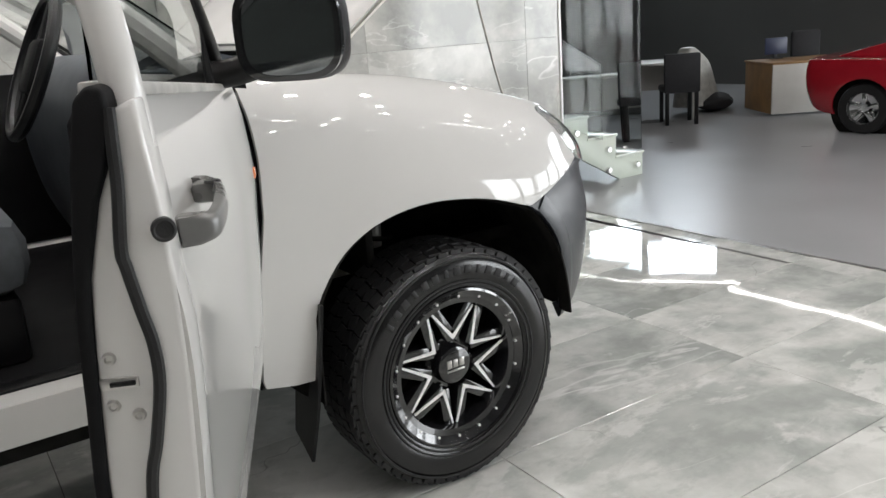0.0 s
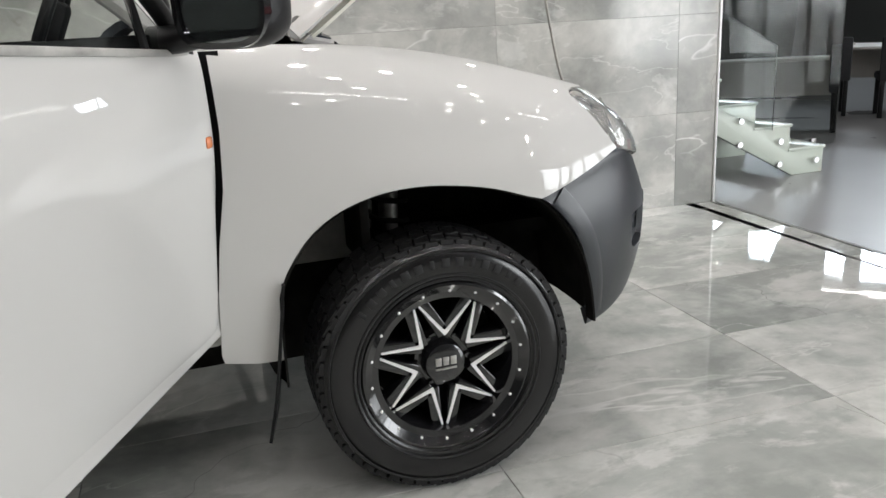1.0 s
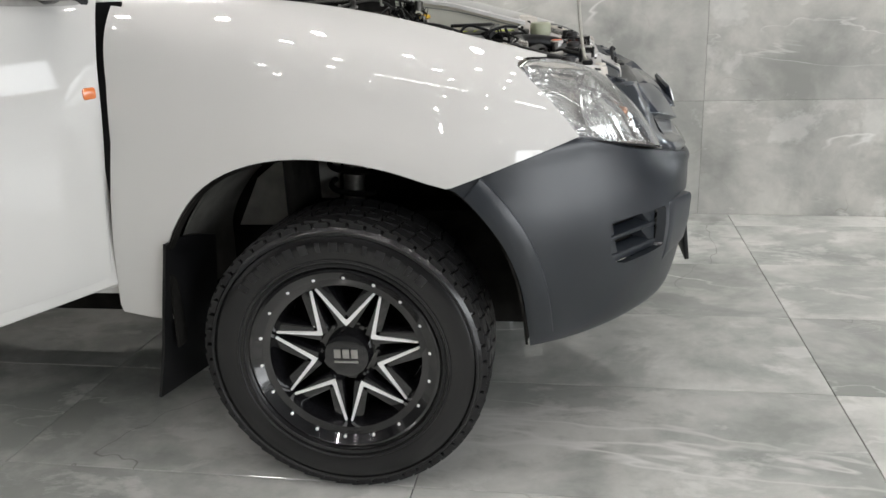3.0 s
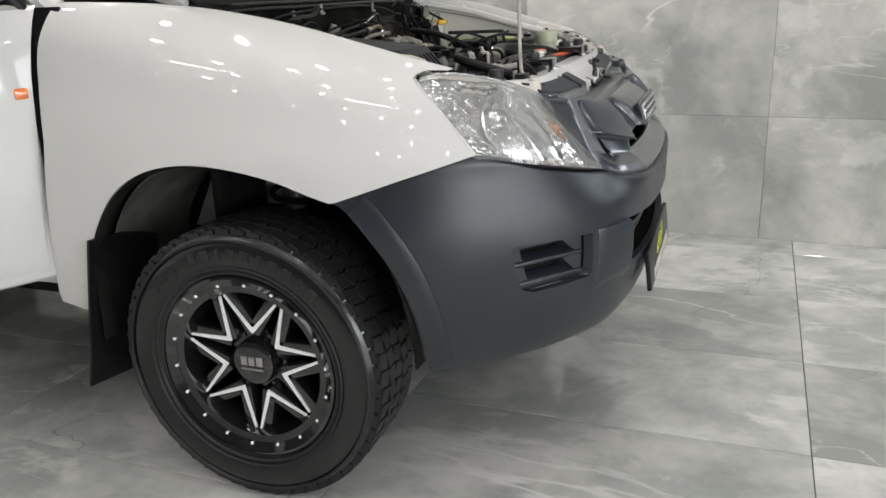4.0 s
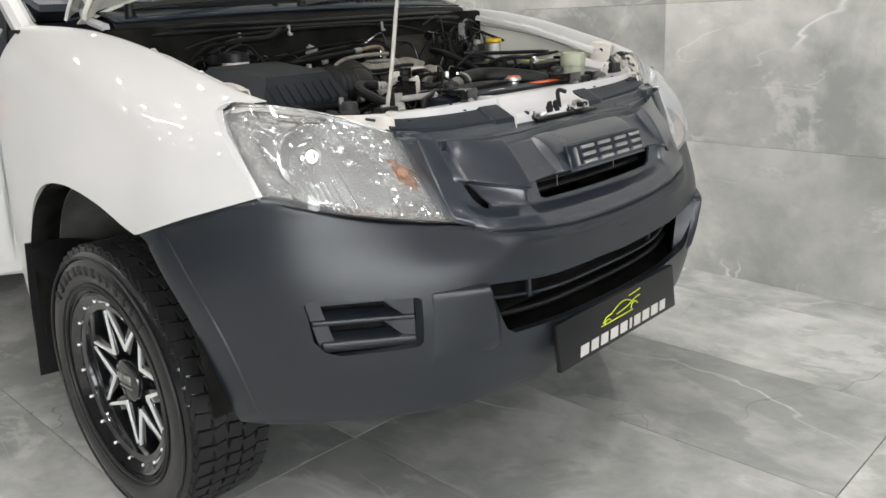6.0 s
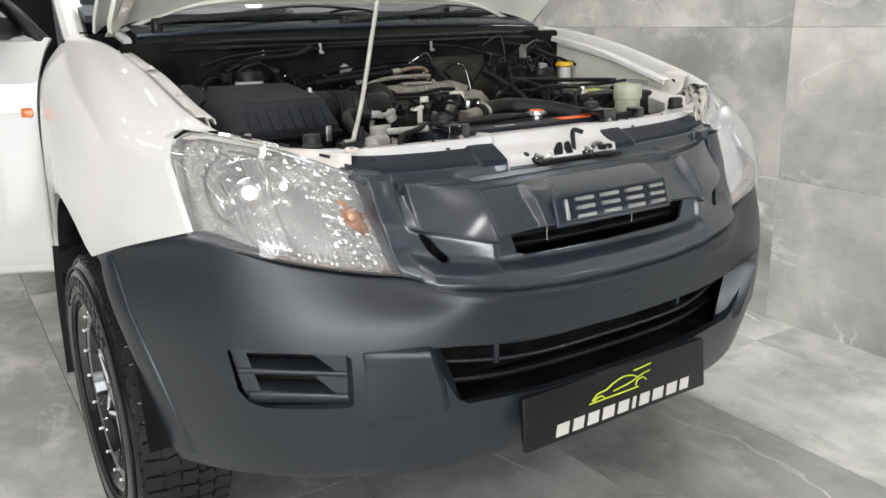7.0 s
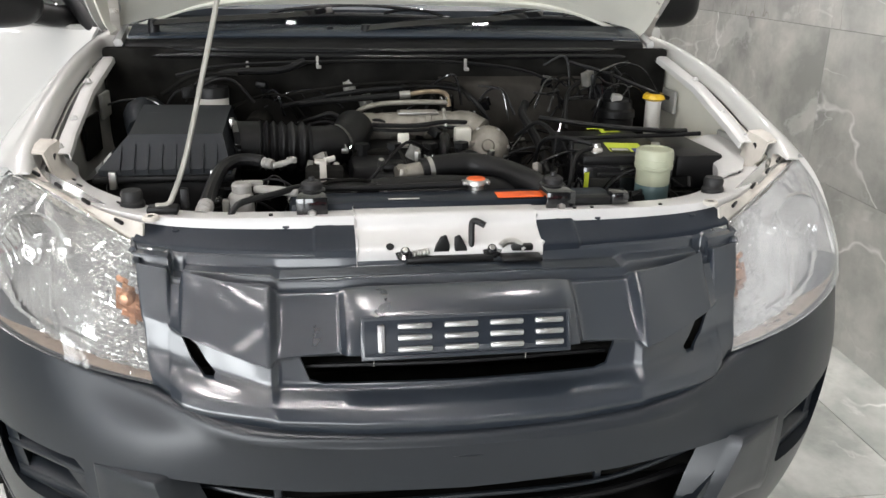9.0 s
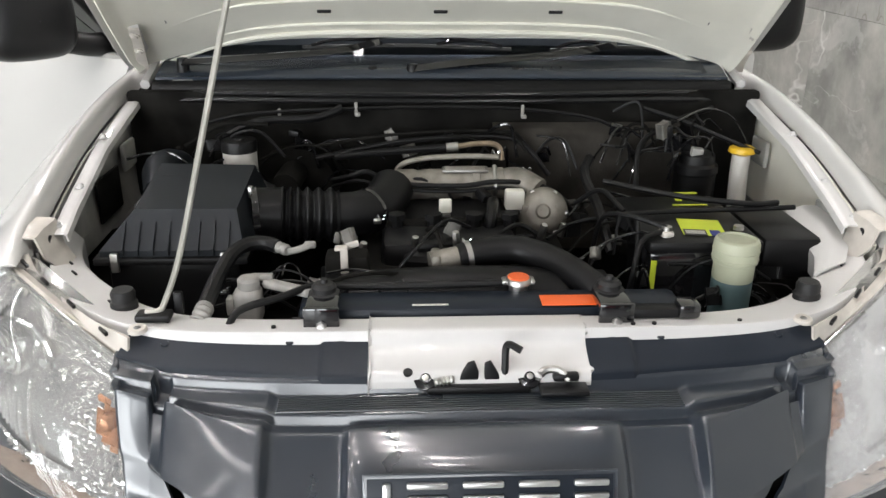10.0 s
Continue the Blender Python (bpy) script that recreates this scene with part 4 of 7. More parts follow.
def section(y, *xz):
    f = min(1.0, max(0.0, (y - .45) / .08))
    n = len(xz) - 1
    GRILLE.append([(x, y * (1 - .088 * k / n * f), z) for k, (x, z) in enumerate(xz)])


def face(y, shelf, ledge, top, mid, edge, under, foot, rim, lip, low):
    """shelf: x and z of its front edge; ledge: x of its front and its z; then points (x, z) down the front."""
    section(y, (shelf[0] - .05, shelf[1] + .012), shelf, (shelf[0] + .006, ledge[1]), ledge, (ledge[0] + .005, ledge[1] - .016), top, mid, edge, under, foot, rim, lip, low)


face(0.0, (.702, .978), (.752, .958), (.776, .951), (.829, .932), (.871, .873), (.846, .868), (.848, .806), (.886, .790), (.905, .772), (.897, .748))
face(.10, (.702, .978), (.752, .958), (.776, .951), (.828, .932), (.870, .873), (.844, .868), (.846, .806), (.884, .791), (.902, .773), (.895, .749))
face(.168, (.702, .978), (.752, .958), (.776, .951), (.826, .931), (.868, .873), (.841, .868), (.843, .807), (.881, .792), (.899, .774), (.893, .751))
face(.184, (.702, .978), (.752, .957), (.775, .948), (.820, .929), (.864, .872), (.840, .867), (.842, .808), (.880, .793), (.898, .775), (.892, .752))
face(.193, (.702, .978), (.752, .956), (.776, .942), (.798, .918), (.850, .872), (.838, .866), (.841, .809), (.879, .793), (.897, .776), (.891, .753))
face(.240, (.700, .978), (.750, .956), (.775, .942), (.795, .917), (.848, .870), (.834, .864), (.838, .811), (.876, .795), (.893, .778), (.887, .756))
face(.288, (.698, .979), (.748, .956), (.773, .942), (.795, .916), (.848, .866), (.834, .860), (.840, .815), (.876, .797), (.889, .780), (.883, .759))
face(.300, (.697, .979), (.744, .962), (.779, .960), (.819, .926), (.860, .856), (.842, .850), (.848, .817), (.874, .799), (.885, .782), (.879, .761))
face(.352, (.694, .980), (.734, .964), (.768, .961), (.800, .926), (.842, .868), (.812, .862), (.826, .822), (.864, .802), (.873, .785), (.867, .765))
face(.405, (.690, .982), (.724, .966), (.748, .969), (.770, .936), (.815, .882), (.786, .874), (.803, .828), (.848, .806), (.858, .788), (.852, .770))
face(.436, (.686, .984), (.714, .968), (.735, .974), (.751, .942), (.795, .890), (.779, .881), (.794, .836), (.833, .811), (.843, .794), (.837, .778))
face(.441, (.685, .984), (.722, .956), (.736, .950), (.748, .934), (.788, .892), (.777, .884), (.792, .839), (.828, .813), (.838, .797), (.832, .781))
face(.457, (.683, .986), (.720, .958), (.732, .952), (.744, .936), (.772, .896), (.773, .888), (.787, .846), (.815, .818), (.826, .801), (.821, .788))
face(.463, (.682, .990), (.706, .987), (.730, .976), (.744, .942), (.768, .899), (.771, .891), (.785, .850), (.810, .822), (.819, .807), (.815, .795))
face(.492, (.678, .994), (.704, .991), (.727, .981), (.742, .944), (.761, .903), (.765, .893), (.779, .854), (.798, .827), (.806, .814), (.804, .803))
face(.528, (.668, .996), (.696, .993), (.718, .984), (.735, .946), (.752, .908), (.757, .896), (.772, .860), (.788, .832), (.795, .820), (.797, .808))
GRILLE.append([(x - .006 - .044 * math.sin(math.pi * k / 12), y + .004, z) for k, (x, y, z) in enumerate(GRILLE[-1])])
cols = [[(x, -y, z) for x, y, z in c] for c in GRILLE[:0:-1]] + GRILLE
NG = len(GRILLE) - 1
col_cr = {}
for k, w in ((3, .6), (4, .7), (6, .7), (7, .6), (10, .6), (11, .6), (12, .6), (13, .6), (15, .6)):
    col_cr[NG + k], col_cr[NG - k] = w, w
grille_bm = cage(cols, {1: .85, 2: .8, 3: .85, 4: .8, 5: .72, 7: .72, 8: .6, 9: .4, 10: .6, 11: .4}, col_cr, 3, 0.006, (1, 0, .4))
cuts = [solid([(-.256, .861), (-.20, .864), (.20, .864), (.252, .861), (.240, .822), (.22, .815), (0, .813), (-.22, .815), (-.242, .822)], "x", 0.6, 1.2)]
for s in both:
    cuts.append(solid([(s * .438, .880), (s * .426, .878), (s * .414, .868), (s * .400, .846), (s * .386, .831), (s * .390, .823), (s * .404, .824), (s * .424, .848)], "x", 0.6, 1.2))
part("upper_grille", carve(grille_bm, cuts), CHARCOAL_GLOSS, truck, "satin charcoal upper grille", 50)
# fine ribs on the ledge behind the badge and in the small pockets beside the lamps
for k in range(7):
    x = .714 + .0055 * k
    part("ledge_rib", new_tube([(x, -.285, .9585), (x + .002, 0, .9605), (x, .285, .9585)], 0.0013, n=12, seg=6), CHARCOAL_GLOSS, truck)
# near-black backing: shade behind the slots and grille is put into its colour
for s in both:
    part("slot_wall", bevelled(new_box((.752, s * .414, .853), (.012, .060, .080)), 0.003), SHADE_DIRT, truck)
part("grille_back", new_box((0.76, 0, 0.85), (0.02, 0.80, 0.09)), SHADE_DIRT, truck)
for z in (0.828, 0.848):
    part("grille_bar", new_tube([(.800, -.25, z), (.812, 0, z), (.800, .25, z)], 0.004, n=16, seg=6), BLACK, truck)
for y in (-.14, .11):
    b = bmesh.new()
    rod(b, (.812, y, .826), (.810, y, .866), 0.0012, 6)
    part("grille_pin", b, ALLOY_CAST, truck)
badge = new("badge")
badge.parent = truck
badge.matrix_local = look((0.8545, 0.002, 0.896), (0.8545 - 0.953, 0.002, 0.896 - 0.302))
bm = new_box((0, 0, 0.0), (0.325, 0.062, 0.010), 0.004)
part("plate", bm, COVER, badge, "dark badge plate")
b = new_box((0, 0, 0.004), (0.330, 0.067, 0.004), 0.0018)
part("rim", carve(b, [new_box((0, 0, 0), (0.318, 0.055, 0.05))]), CHARCOAL_GLOSS, badge)
for cx, w in ((-.134, .014), (-.082, .058), (-.010, .058), (.062, .058), (.130, .050)):
    if w < .02:
        part("emblem_bar", new_box((cx, 0, 0.007), (w * 0.8, 0.044, 0.008), 0.003), SATIN, badge, "raised chrome emblem block")
        continue
    for dz in (-.0175, 0, .0175):
        part("emblem_bar", new_box((cx, dz, 0.007), (w * 0.92, 0.009, 0.008), 0.003), SATIN, badge, "raised chrome emblem block")

# headlamps
LAMP = [Vector((.430, -.794, 1.074)), Vector((.664, -.514, .988)), Vector((.799, -.484, .809)), Vector((.580, -.814, .895))]
LAMP_OUT = Vector((.72, -.66, .22)).normalized()


def lamp_point(u, v, dep=0.0):
    """A place on the headlamp's front: u from the fender to the grille, v from the top down, dep behind the lens."""
    p = LAMP[0].lerp(LAMP[1], u).lerp(LAMP[3].lerp(LAMP[2], u), v)
    w = math.sin(math.pi * min(1, max(0, u)))
    c = min(1, max(0, v))
    bulge = (0.020 + .030 * c) * w ** 0.8 + 0.030 * math.sin(math.pi * c) ** .8 * w ** .4
    p = p + Vector((0, 0, .016 * w * (1 - c) - .008 * w * c))
    # the rounded corner at the fender
    if u < .12 and v < .16:
        q = (1 - max(0, u) / .12) * (1 - max(0, v) / .16)
        p = p + Vector((.014, .012, -.016)) * q
    return p + LAMP_OUT * (bulge - dep)


def lamp_patch(dep, grow=0.0, thick=0.0):
    us = [-grow + (1 + 2 * grow) * k / 5 for k in range(6)]
    vs = [-grow + (1 + 2 * grow) * k / 4 for k in range(5)]
    return sheet([[lamp_point(u, v, dep) for u in us] for v in vs], 28, 20, thick)


for s in both:
    lamp = new("headlamp")
    lamp.parent = truck

    def put(name, bm, material, label=""):
        return part(name, bm if s < 0 else mirrored(bm), material, lamp, label)
    lens = put("lens", lamp_patch(0.0, 0.0, 0.004), LENS if s < 0 else CLOUDED, "clear headlamp lens" if s < 0 else "clouded headlamp lens")
    lens.visible_shadow = False
    put("housing", lamp_patch(0.062, 0.02, 0.01), REFLECTOR, "bright reflector housing")
    for rim_, run in zip((REFLECTOR, REFLECTOR, BLACK, REFLECTOR), ([(k / 8, 0) for k in range(9)], [(1, k / 8) for k in range(9)], [(1 - k / 8, 1) for k in range(9)], [(0, 1 - k / 8) for k in range(9)])):
        put("edge", new_tube([lamp_point(u, v, 0.008) for u, v in run], 0.003, n=24, seg=8), rim_)
        put("edge_wall", sheet([[lamp_point(u, v, 0.010) for u, v in run], [lamp_point(u, v, 0.066) for u, v in run]], 20, 3, 0.003), BULB if run[0] == (1, 1) else REFLECTOR)
    # the second bowl: upright flutes on a hollow wall
    for k in range(13):
        u = 0.50 + 0.020 * k
        put("bowl_flute", new_tube([lamp_point(u + .03 * (v - .5), v, 0.050 + .018 * math.sin(math.pi * k / 12)) for v in (.30, .45, .62, .80, .93)], 0.0036, n=14, seg=6), REFLECTOR)
    for k in range(6):
        u = 0.26 + 0.034 * k
        put("bowl_flute", new_tube([lamp_point(u + .02 * (v - .5), v, 0.052) for v in (.66, .74, .82, .90)], 0.0030, n=10, seg=6), REFLECTOR)
    clear, amber = bmesh.new(), bmesh.new()
    jit = random.Random(11)
    for i in range(40):
        for k in range(26):
            u, v = (i + .5) / 40, (k + .5) / 26
            tinted = math.hypot((u - .872) / .062, (v - .49) / .14) < 1.0 + jit.uniform(-.35, .15)
            lift, au, av = jit.uniform(.002, .007), jit.uniform(-.8, .8), jit.uniform(-.8, .8)
            if math.hypot((u - .42) / .30, (v - .52) / .42) < 1.0 or (.55 < u < .72 and .35 < v < .90):
                continue
            bmx = amber if tinted else clear
            du, dv = .5 / 40, .5 / 26
            base = [bmx.verts.new(lamp_point(u + a * du, v + c * dv, .046)) for a, c in ((-1, -1), (1, -1), (1, 1), (-1, 1))]
            tip = bmx.verts.new(lamp_point(u + au * du, v + av * dv, .046 - lift))
            for n_ in range(4):
                bmx.faces.new((base[n_], base[(n_ + 1) % 4], tip))
    for bmx in (clear, amber):
        bmesh.ops.recalc_face_normals(bmx, faces=bmx.faces)
        if sum(f.normal.dot(LAMP_OUT) for f in bmx.faces) < 0:
            bmesh.ops.reverse_faces(bmx, faces=bmx.faces)
    put("facet_insert", clear, REFLECTOR, "crystal-cut bright reflector insert")
    put("turn_reflector", amber, AMBER_SOFT, "amber turn signal reflector")
    def facing(p):
        return Matrix.Translation(p) @ Vector((0, 0, 1)).rotation_difference(Vector((.93, -.30, .12))).to_matrix().to_4x4()
    b = bmesh.new()
    spin(b, [(0.0, -0.005), (0.018, -0.005), (0.05, 0.010), (0.066, 0.028), (0.070, 0.03), (0.066, 0.032)], (0, 0, 0), (0, 0, 1), 32)
    bmesh.ops.transform(b, matrix=facing(lamp_point(.36, .46, .072)), verts=b.verts)
    put("main_reflector", b, REFLECTOR)
    for k in range(15):
        px_ = -.056 + .008 * k
        top_ = math.sqrt(.064 ** 2 - px_ ** 2)
        b = new_tube([(q * top_, px_, -.003 + .036 * ((px_ * px_ + q * q * top_ * top_) / .07 ** 2)) for q in (-1, -.6, -.2, .2, .6, 1)], 0.0024, n=14, seg=6)
        bmesh.ops.transform(b, matrix=facing(lamp_point(.36, .46, .072)), verts=b.verts)
        put("bowl_flute", b, REFLECTOR)
    b = bmesh.new()
    spin(b, [(0, 0.030), (0.006, 0.030), (0.008, 0.036), (0.013, 0.036), (0.015, 0.030), (0.018, 0.036), (0.022, 0.034), (0.022, 0.0), (0.026, 0.0), (0.026, -0.006)], (0, 0, 0), (0, 0, 1), 20)
    bmesh.ops.transform(b, matrix=facing(lamp_point(.36, .46, .066)), verts=b.verts)
    put("bulb_shield", b, REFLECTOR)
    b = bmesh.new()
    spin(b, [(0, .005), (.007, .005), (.0095, .002), (.0095, -.01)], (0, 0, 0), (0, 0, 1), 18)
    bmesh.ops.transform(b, matrix=facing(lamp_point(.58, .34, .040)), verts=b.verts)
    put("park_bulb", b, REFLECTOR)
    b = bmesh.new()
    spin(b, [(0, 0.014), (0.008, 0.012), (0.013, 0.006), (0.014, -0.01), (0.0, -0.01)], (0, 0, 0), (0, 0, 1), 20)
    bmesh.ops.transform(b, matrix=facing(lamp_point(.87, .48, .046)), verts=b.verts)
    put("turn_bulb", b, AMBER_SOFT, "amber turn signal bulb")

# wheel: tyre with tread blocks, black rim with seven machined V spokes
def wheel(place, out):
    w = new("wheel")
    w.parent = truck
    w.matrix_local = place
    b = bmesh.new()
    prof = [(0.232, -0.085), (0.262, -0.098), (0.310, -0.102), (0.339, -0.094), (0.355, -0.078), (0.361, -0.064), (0.361, 0.095), (0.355, 0.112), (0.339, 0.130), (0.310, 0.140), (0.262, 0.135), (0.248, 0.126), (0.232, 0.115)]
    spin(b, prof, (0, 0, 0), (0, -out, 0), 72)
    tyre = part("tyre", b, RUBBER_SHEEN, w, "black all-terrain tyre")
    for r, h, rad in ((0.336, 0.136, 0.0035), (0.268, 0.137, 0.003), (0.255, 0.133, 0.004)):
        b = bmesh.new()
        spin(b, [(r + rad * math.cos(t), h + rad * math.sin(t)) for t in [2 * math.pi * q / 6 for q in range(6)]], (0, 0, 0), (0, -out, 0), 72, True)
        part("sidewall_ridge", b, RUBBER, tyre)
    # raised marks on the sidewall that cannot be read
    for k in range(14):
        a = radians(40 + k * 7.2)
        b = bmesh.new()
        box(b, (0, -out * 0.1395, 0.303), (0.022 if k % 3 else 0.012, 0.004, 0.024), 0.001, Matrix.Rotation(a - math.pi / 2, 4, 'Y'))
        part("sidewall_mark", b, RUBBER, tyre)
    n = 52
    for row, (h, wd, shift) in enumerate(((-0.062, 0.030, 0), (-0.022, 0.028, 0.5), (0.018, 0.030, 0.2), (0.058, 0.028, 0.7), (0.099, 0.034, 0.35))):
        b = bmesh.new()
        for k in range(n):
            a = 2 * math.pi * (k + shift) / n
            box(b, (0, -out * h, 0.360 if row in (0, 4) else 0.362), (0.037, wd + 0.006, 0.008), 0.0, Matrix.Rotation(a, 4, 'Y') @ Matrix.Rotation(radians(12 if row % 2 else -12), 4, 'Z'))
        tagged(part("tread", b, RUBBER, tyre), kind="stuff")
    b = bmesh.new()
    for k in range(n):
        a = 2 * math.pi * (k + 0.35) / n
        box(b, (0, -out * 0.1155, 0.349), (0.034, 0.012, 0.02), 0.0, Matrix.Rotation(a, 4, 'Y'))
    tagged(part("tread_shoulder", b, RUBBER, tyre), kind="stuff")
    o = -out
    b = bmesh.new()
    spin(b, [(0.215, -0.11), (0.222, 0.05), (0.222, 0.108), (0.214, 0.114), (0.196, 0.110), (0.190, 0.085), (0.186, 0.04), (0.186, -0.11)], (0, 0, 0), (0, o, 0), 72)
    rim = part("rim", b, BLACK_GLOSS, w, "gloss black alloy rim")
    b = bmesh.new()
    spin(b, [(0.247, 0.118), (0.243, 0.128), (0.236, 0.130), (0.224, 0.122), (0.214, 0.1155)], (0, 0, 0), (0, o, 0), 72)
    part("rim_lip", b, BLACK_GLOSS, w)
    b = bmesh.new()
    spin(b, [(0, -0.02), (0.185, -0.02), (0.185, -0.03), (0, -0.03)], (0, 0, 0), (0, o, 0), 48)
    part("brake_disc", b, SHADE_DIRT, w)
    b = bmesh.new()
    spin(b, [(0, 0.06), (0.08, 0.06), (0.09, 0.045), (0.09, -0.02), (0, -0.02)], (0, 0, 0), (0, o, 0), 48)
    part("hub", b, BLACK_GLOSS, w)
    b = bmesh.new()
    spin(b, [(0, 0.100), (0.046, 0.100), (0.056, 0.096), (0.060, 0.085), (0.062, 0.055)], (0, 0, 0), (0, o, 0), 40)
    cap = part("hub_cap", b, BLACK_GLOSS, w, "gloss black centre cap")
    for cx in (-0.022, 0.0, 0.022):
        part("emblem_bar", new_box((cx, o * 0.102, 0.008), (0.017, 0.004, 0.024), 0.001), STEEL, cap)
    part("emblem_line", new_box((0, o * 0.102, -0.014), (0.062, 0.003, 0.006), 0.0008), STEEL, cap)
    for k in range(7):
        R = Matrix.Rotation(2 * math.pi * k / 7 + radians(3), 4, 'Y')
        for sd in both:
            a0, a1 = (0.0, 0.082), (sd * 0.072, 0.192)
            dx, dz = a1[0] - a0[0], a1[1] - a0[1]
            ln = math.hypot(dx, dz)
            px, pz = -dz / ln, dx / ln
            wd = 0.019
            ol = [(a0[0] - px * wd, a0[1] - pz * wd), (a0[0] + px * wd, a0[1] + pz * wd), (a1[0] + px * wd * .8, a1[1] + pz * wd * .8), (a1[0] - px * wd * .8, a1[1] - pz * wd * .8)]
            b = bmesh.new()
            prism(b, ol, "y", o * 0.03, o * 0.088)
            bevelled(b, 0.003)
            bmesh.ops.transform(b, matrix=R, verts=b.verts)
            part("spoke", b, BLACK_GLOSS, rim)
            b = bmesh.new()
            ol = [(0, 0.080), (sd * 0.007, 0.0865), (sd * 0.0765, 0.1700), (sd * 0.0765, 0.1735), (sd * 0.0725, 0.1745), (sd * 0.006, 0.1005), (0, 0.0955)]
            if sd * o > 0:
                ol = ol[::-1]
            prism(b, ol, "y", o * 0.086, o * 0.0915)
            bmesh.ops.transform(b, matrix=R, verts=b.verts)
            part("machined_edge", b, MACHINED, rim)
    for k in range(18):
        a = 2 * math.pi * (k + 0.3) / 18
        b = bmesh.new()
        spin(b, [(0, 0.1225), (0.003, 0.122), (0.0043, 0.120), (0.0043, 0.110)], (0.219 * math.cos(a), 0, 0.219 * math.sin(a)), (0, o, 0), 10)
        part("rivet", b, MACHINED, rim)
    for k in range(6):
        a = 2 * math.pi * k / 6
        b = bmesh.new()
        spin(b, [(0, 0.072), (0.008, 0.07), (0.010, 0.05)], (0.075 * math.cos(a), 0, 0.075 * math.sin(a)), (0, o, 0), 6)
        part("lug_nut", b, BLACK_GLOSS, rim)
    return w


wheel(pose(0, -0.79, 0.3665), 1)
wheel(pose(0, 0.79, 0.3665), -1)
wheel(pose(-3.05, -0.79, 0.3665), 1)
wheel(pose(-3.05, 0.79, 0.3665), -1)


def mudflap():
    rows = [[(-.418, -.925, .672), (-.444, -.93, .51), (-.466, -.93, .38), (-.495, -.928, .254)],
            [(-.406, -.82, .665), (-.424, -.82, .51), (-.443, -.82, .38), (-.470, -.82, .252)],
            [(-.392, -.70, .63), (-.404, -.70, .51), (-.422, -.70, .38), (-.448, -.72, .250)]]
    return sheet(rows, 14, 10, 0.008)


sided("mudflap", mudflap, BLACK, label="black rubber mudflap")

def jamb():
    return sheet([[(-.50, -.80, 1.24), (-.50, -.815, 1.0), (-.53, -.82, .8), (-.56, -.82, .5)], [(-.60, -.79, 1.24), (-.60, -.80, 1.0), (-.62, -.80, .8), (-.64, -.80, .5)]], 12, 4, 0.006)


sided("door_jamb", jamb, BLACK)
# cab: sill, pillars, floor, roof, back wall, screen
b = new_box((-1.36, -0.80, 0.565), (1.58, 0.13, 0.11), 0.025)
sided("sill", lambda: b, WHITE, label="white door sill")
part("cab_floor", new_box((-1.35, 0, 0.585), (1.62, 1.48, 0.06)), INTERIOR, truck)
part("sill_plate", new_box((-1.36, -.765, .622), (1.5, .06, .008), .002), BLACK, truck)
part("cab_back", new_box((-2.16, 0, 1.05), (0.05, 1.68, 1.15), 0.02), WHITE, truck)
rows = [[(-1.12, y, 1.70 - 0.05 * abs(y)), (-1.4, y, 1.775 - 0.06 * abs(y)), (-1.8, y, 1.775 - 0.06 * abs(y)), (-2.17, y, 1.72 - 0.05 * abs(y))] for y in (-.72, -.5, 0, .5, .72)]
part("roof", sheet(rows, 20, 20, 0.03), WHITE, truck)


def pillar():
    bm = bmesh.new()
    tube(bm, [(-.53, -.76, 1.20), (-.72, -.75, 1.38), (-.95, -.725, 1.57), (-1.14, -.70, 1.70)], 0.035, n=20, seg=10)
    return bm


sided("a_pillar", pillar, WHITE)


def rear_pillar():
    return new_box((-2.12, -0.79, 1.12), (0.10, 0.07, 1.25), 0.02)


sided("b_pillar", rear_pillar, WHITE)
rows = [[(-.50 - .04 * (1 - (y / .75) ** 2) * -1, y, 1.255), (-.70, y * .98, 1.42), (-.92, y * .96, 1.58), (-1.12, y * .93, 1.70)] for y in (-.76, -.4, 0, .4, .76)]
ws = part("windscreen", sheet(rows, 16, 16, 0.005), WINDOW_GLASS, truck, "clear windscreen")
ws.visible_shadow = False
# load bed
part("headliner", sheet([[(x, y, 1.70 - .05 * abs(y)) for x in (-1.16, -1.5, -2.1)] for y in (-.68, 0, .68)], 8, 8, 0.01), INTERIOR, truck)
part("cab_back_trim", new_box((-2.10, 0, 1.0), (.03, 1.5, .8), .01), INTERIOR, truck)
for y in both:
    part("bed_side", new_box((-3.35, y * 0.86, 0.78), (2.25, 0.06, 0.62), 0.02), WHITE, truck)
part("bed_floor", new_box((-3.35, 0, 0.62), (2.25, 1.66, 0.05)), CHARCOAL, truck)
part("tailgate", new_box((-4.46, 0, 0.80), (0.06, 1.66, 0.58), 0.02), WHITE, truck)
part("chassis", new_box((-1.9, 0, 0.36), (4.6, 0.9, 0.14), 0.02), SHADE_DIRT, truck)

# door: built closed along its own line, then swung open about its hinge
door = new("door")
door.parent = truck
HINGE = Vector((-0.575, -0.868, 0))
door.matrix_local = Matrix.Translation(HINGE) @ Matrix.Rotation(radians(64), 4, 'Z')
# local: -x towards the latch, -y outward
rows = [[(-.008, .017, .540), (-.028, .008, .575), (-.029, -.003, .68), (-.019, -.0254, .85), (-.011, -.0407, 1.0), (-.002, -.038, 1.10), (.024, -.023, 1.20), (.046, -.006, 1.246)]]
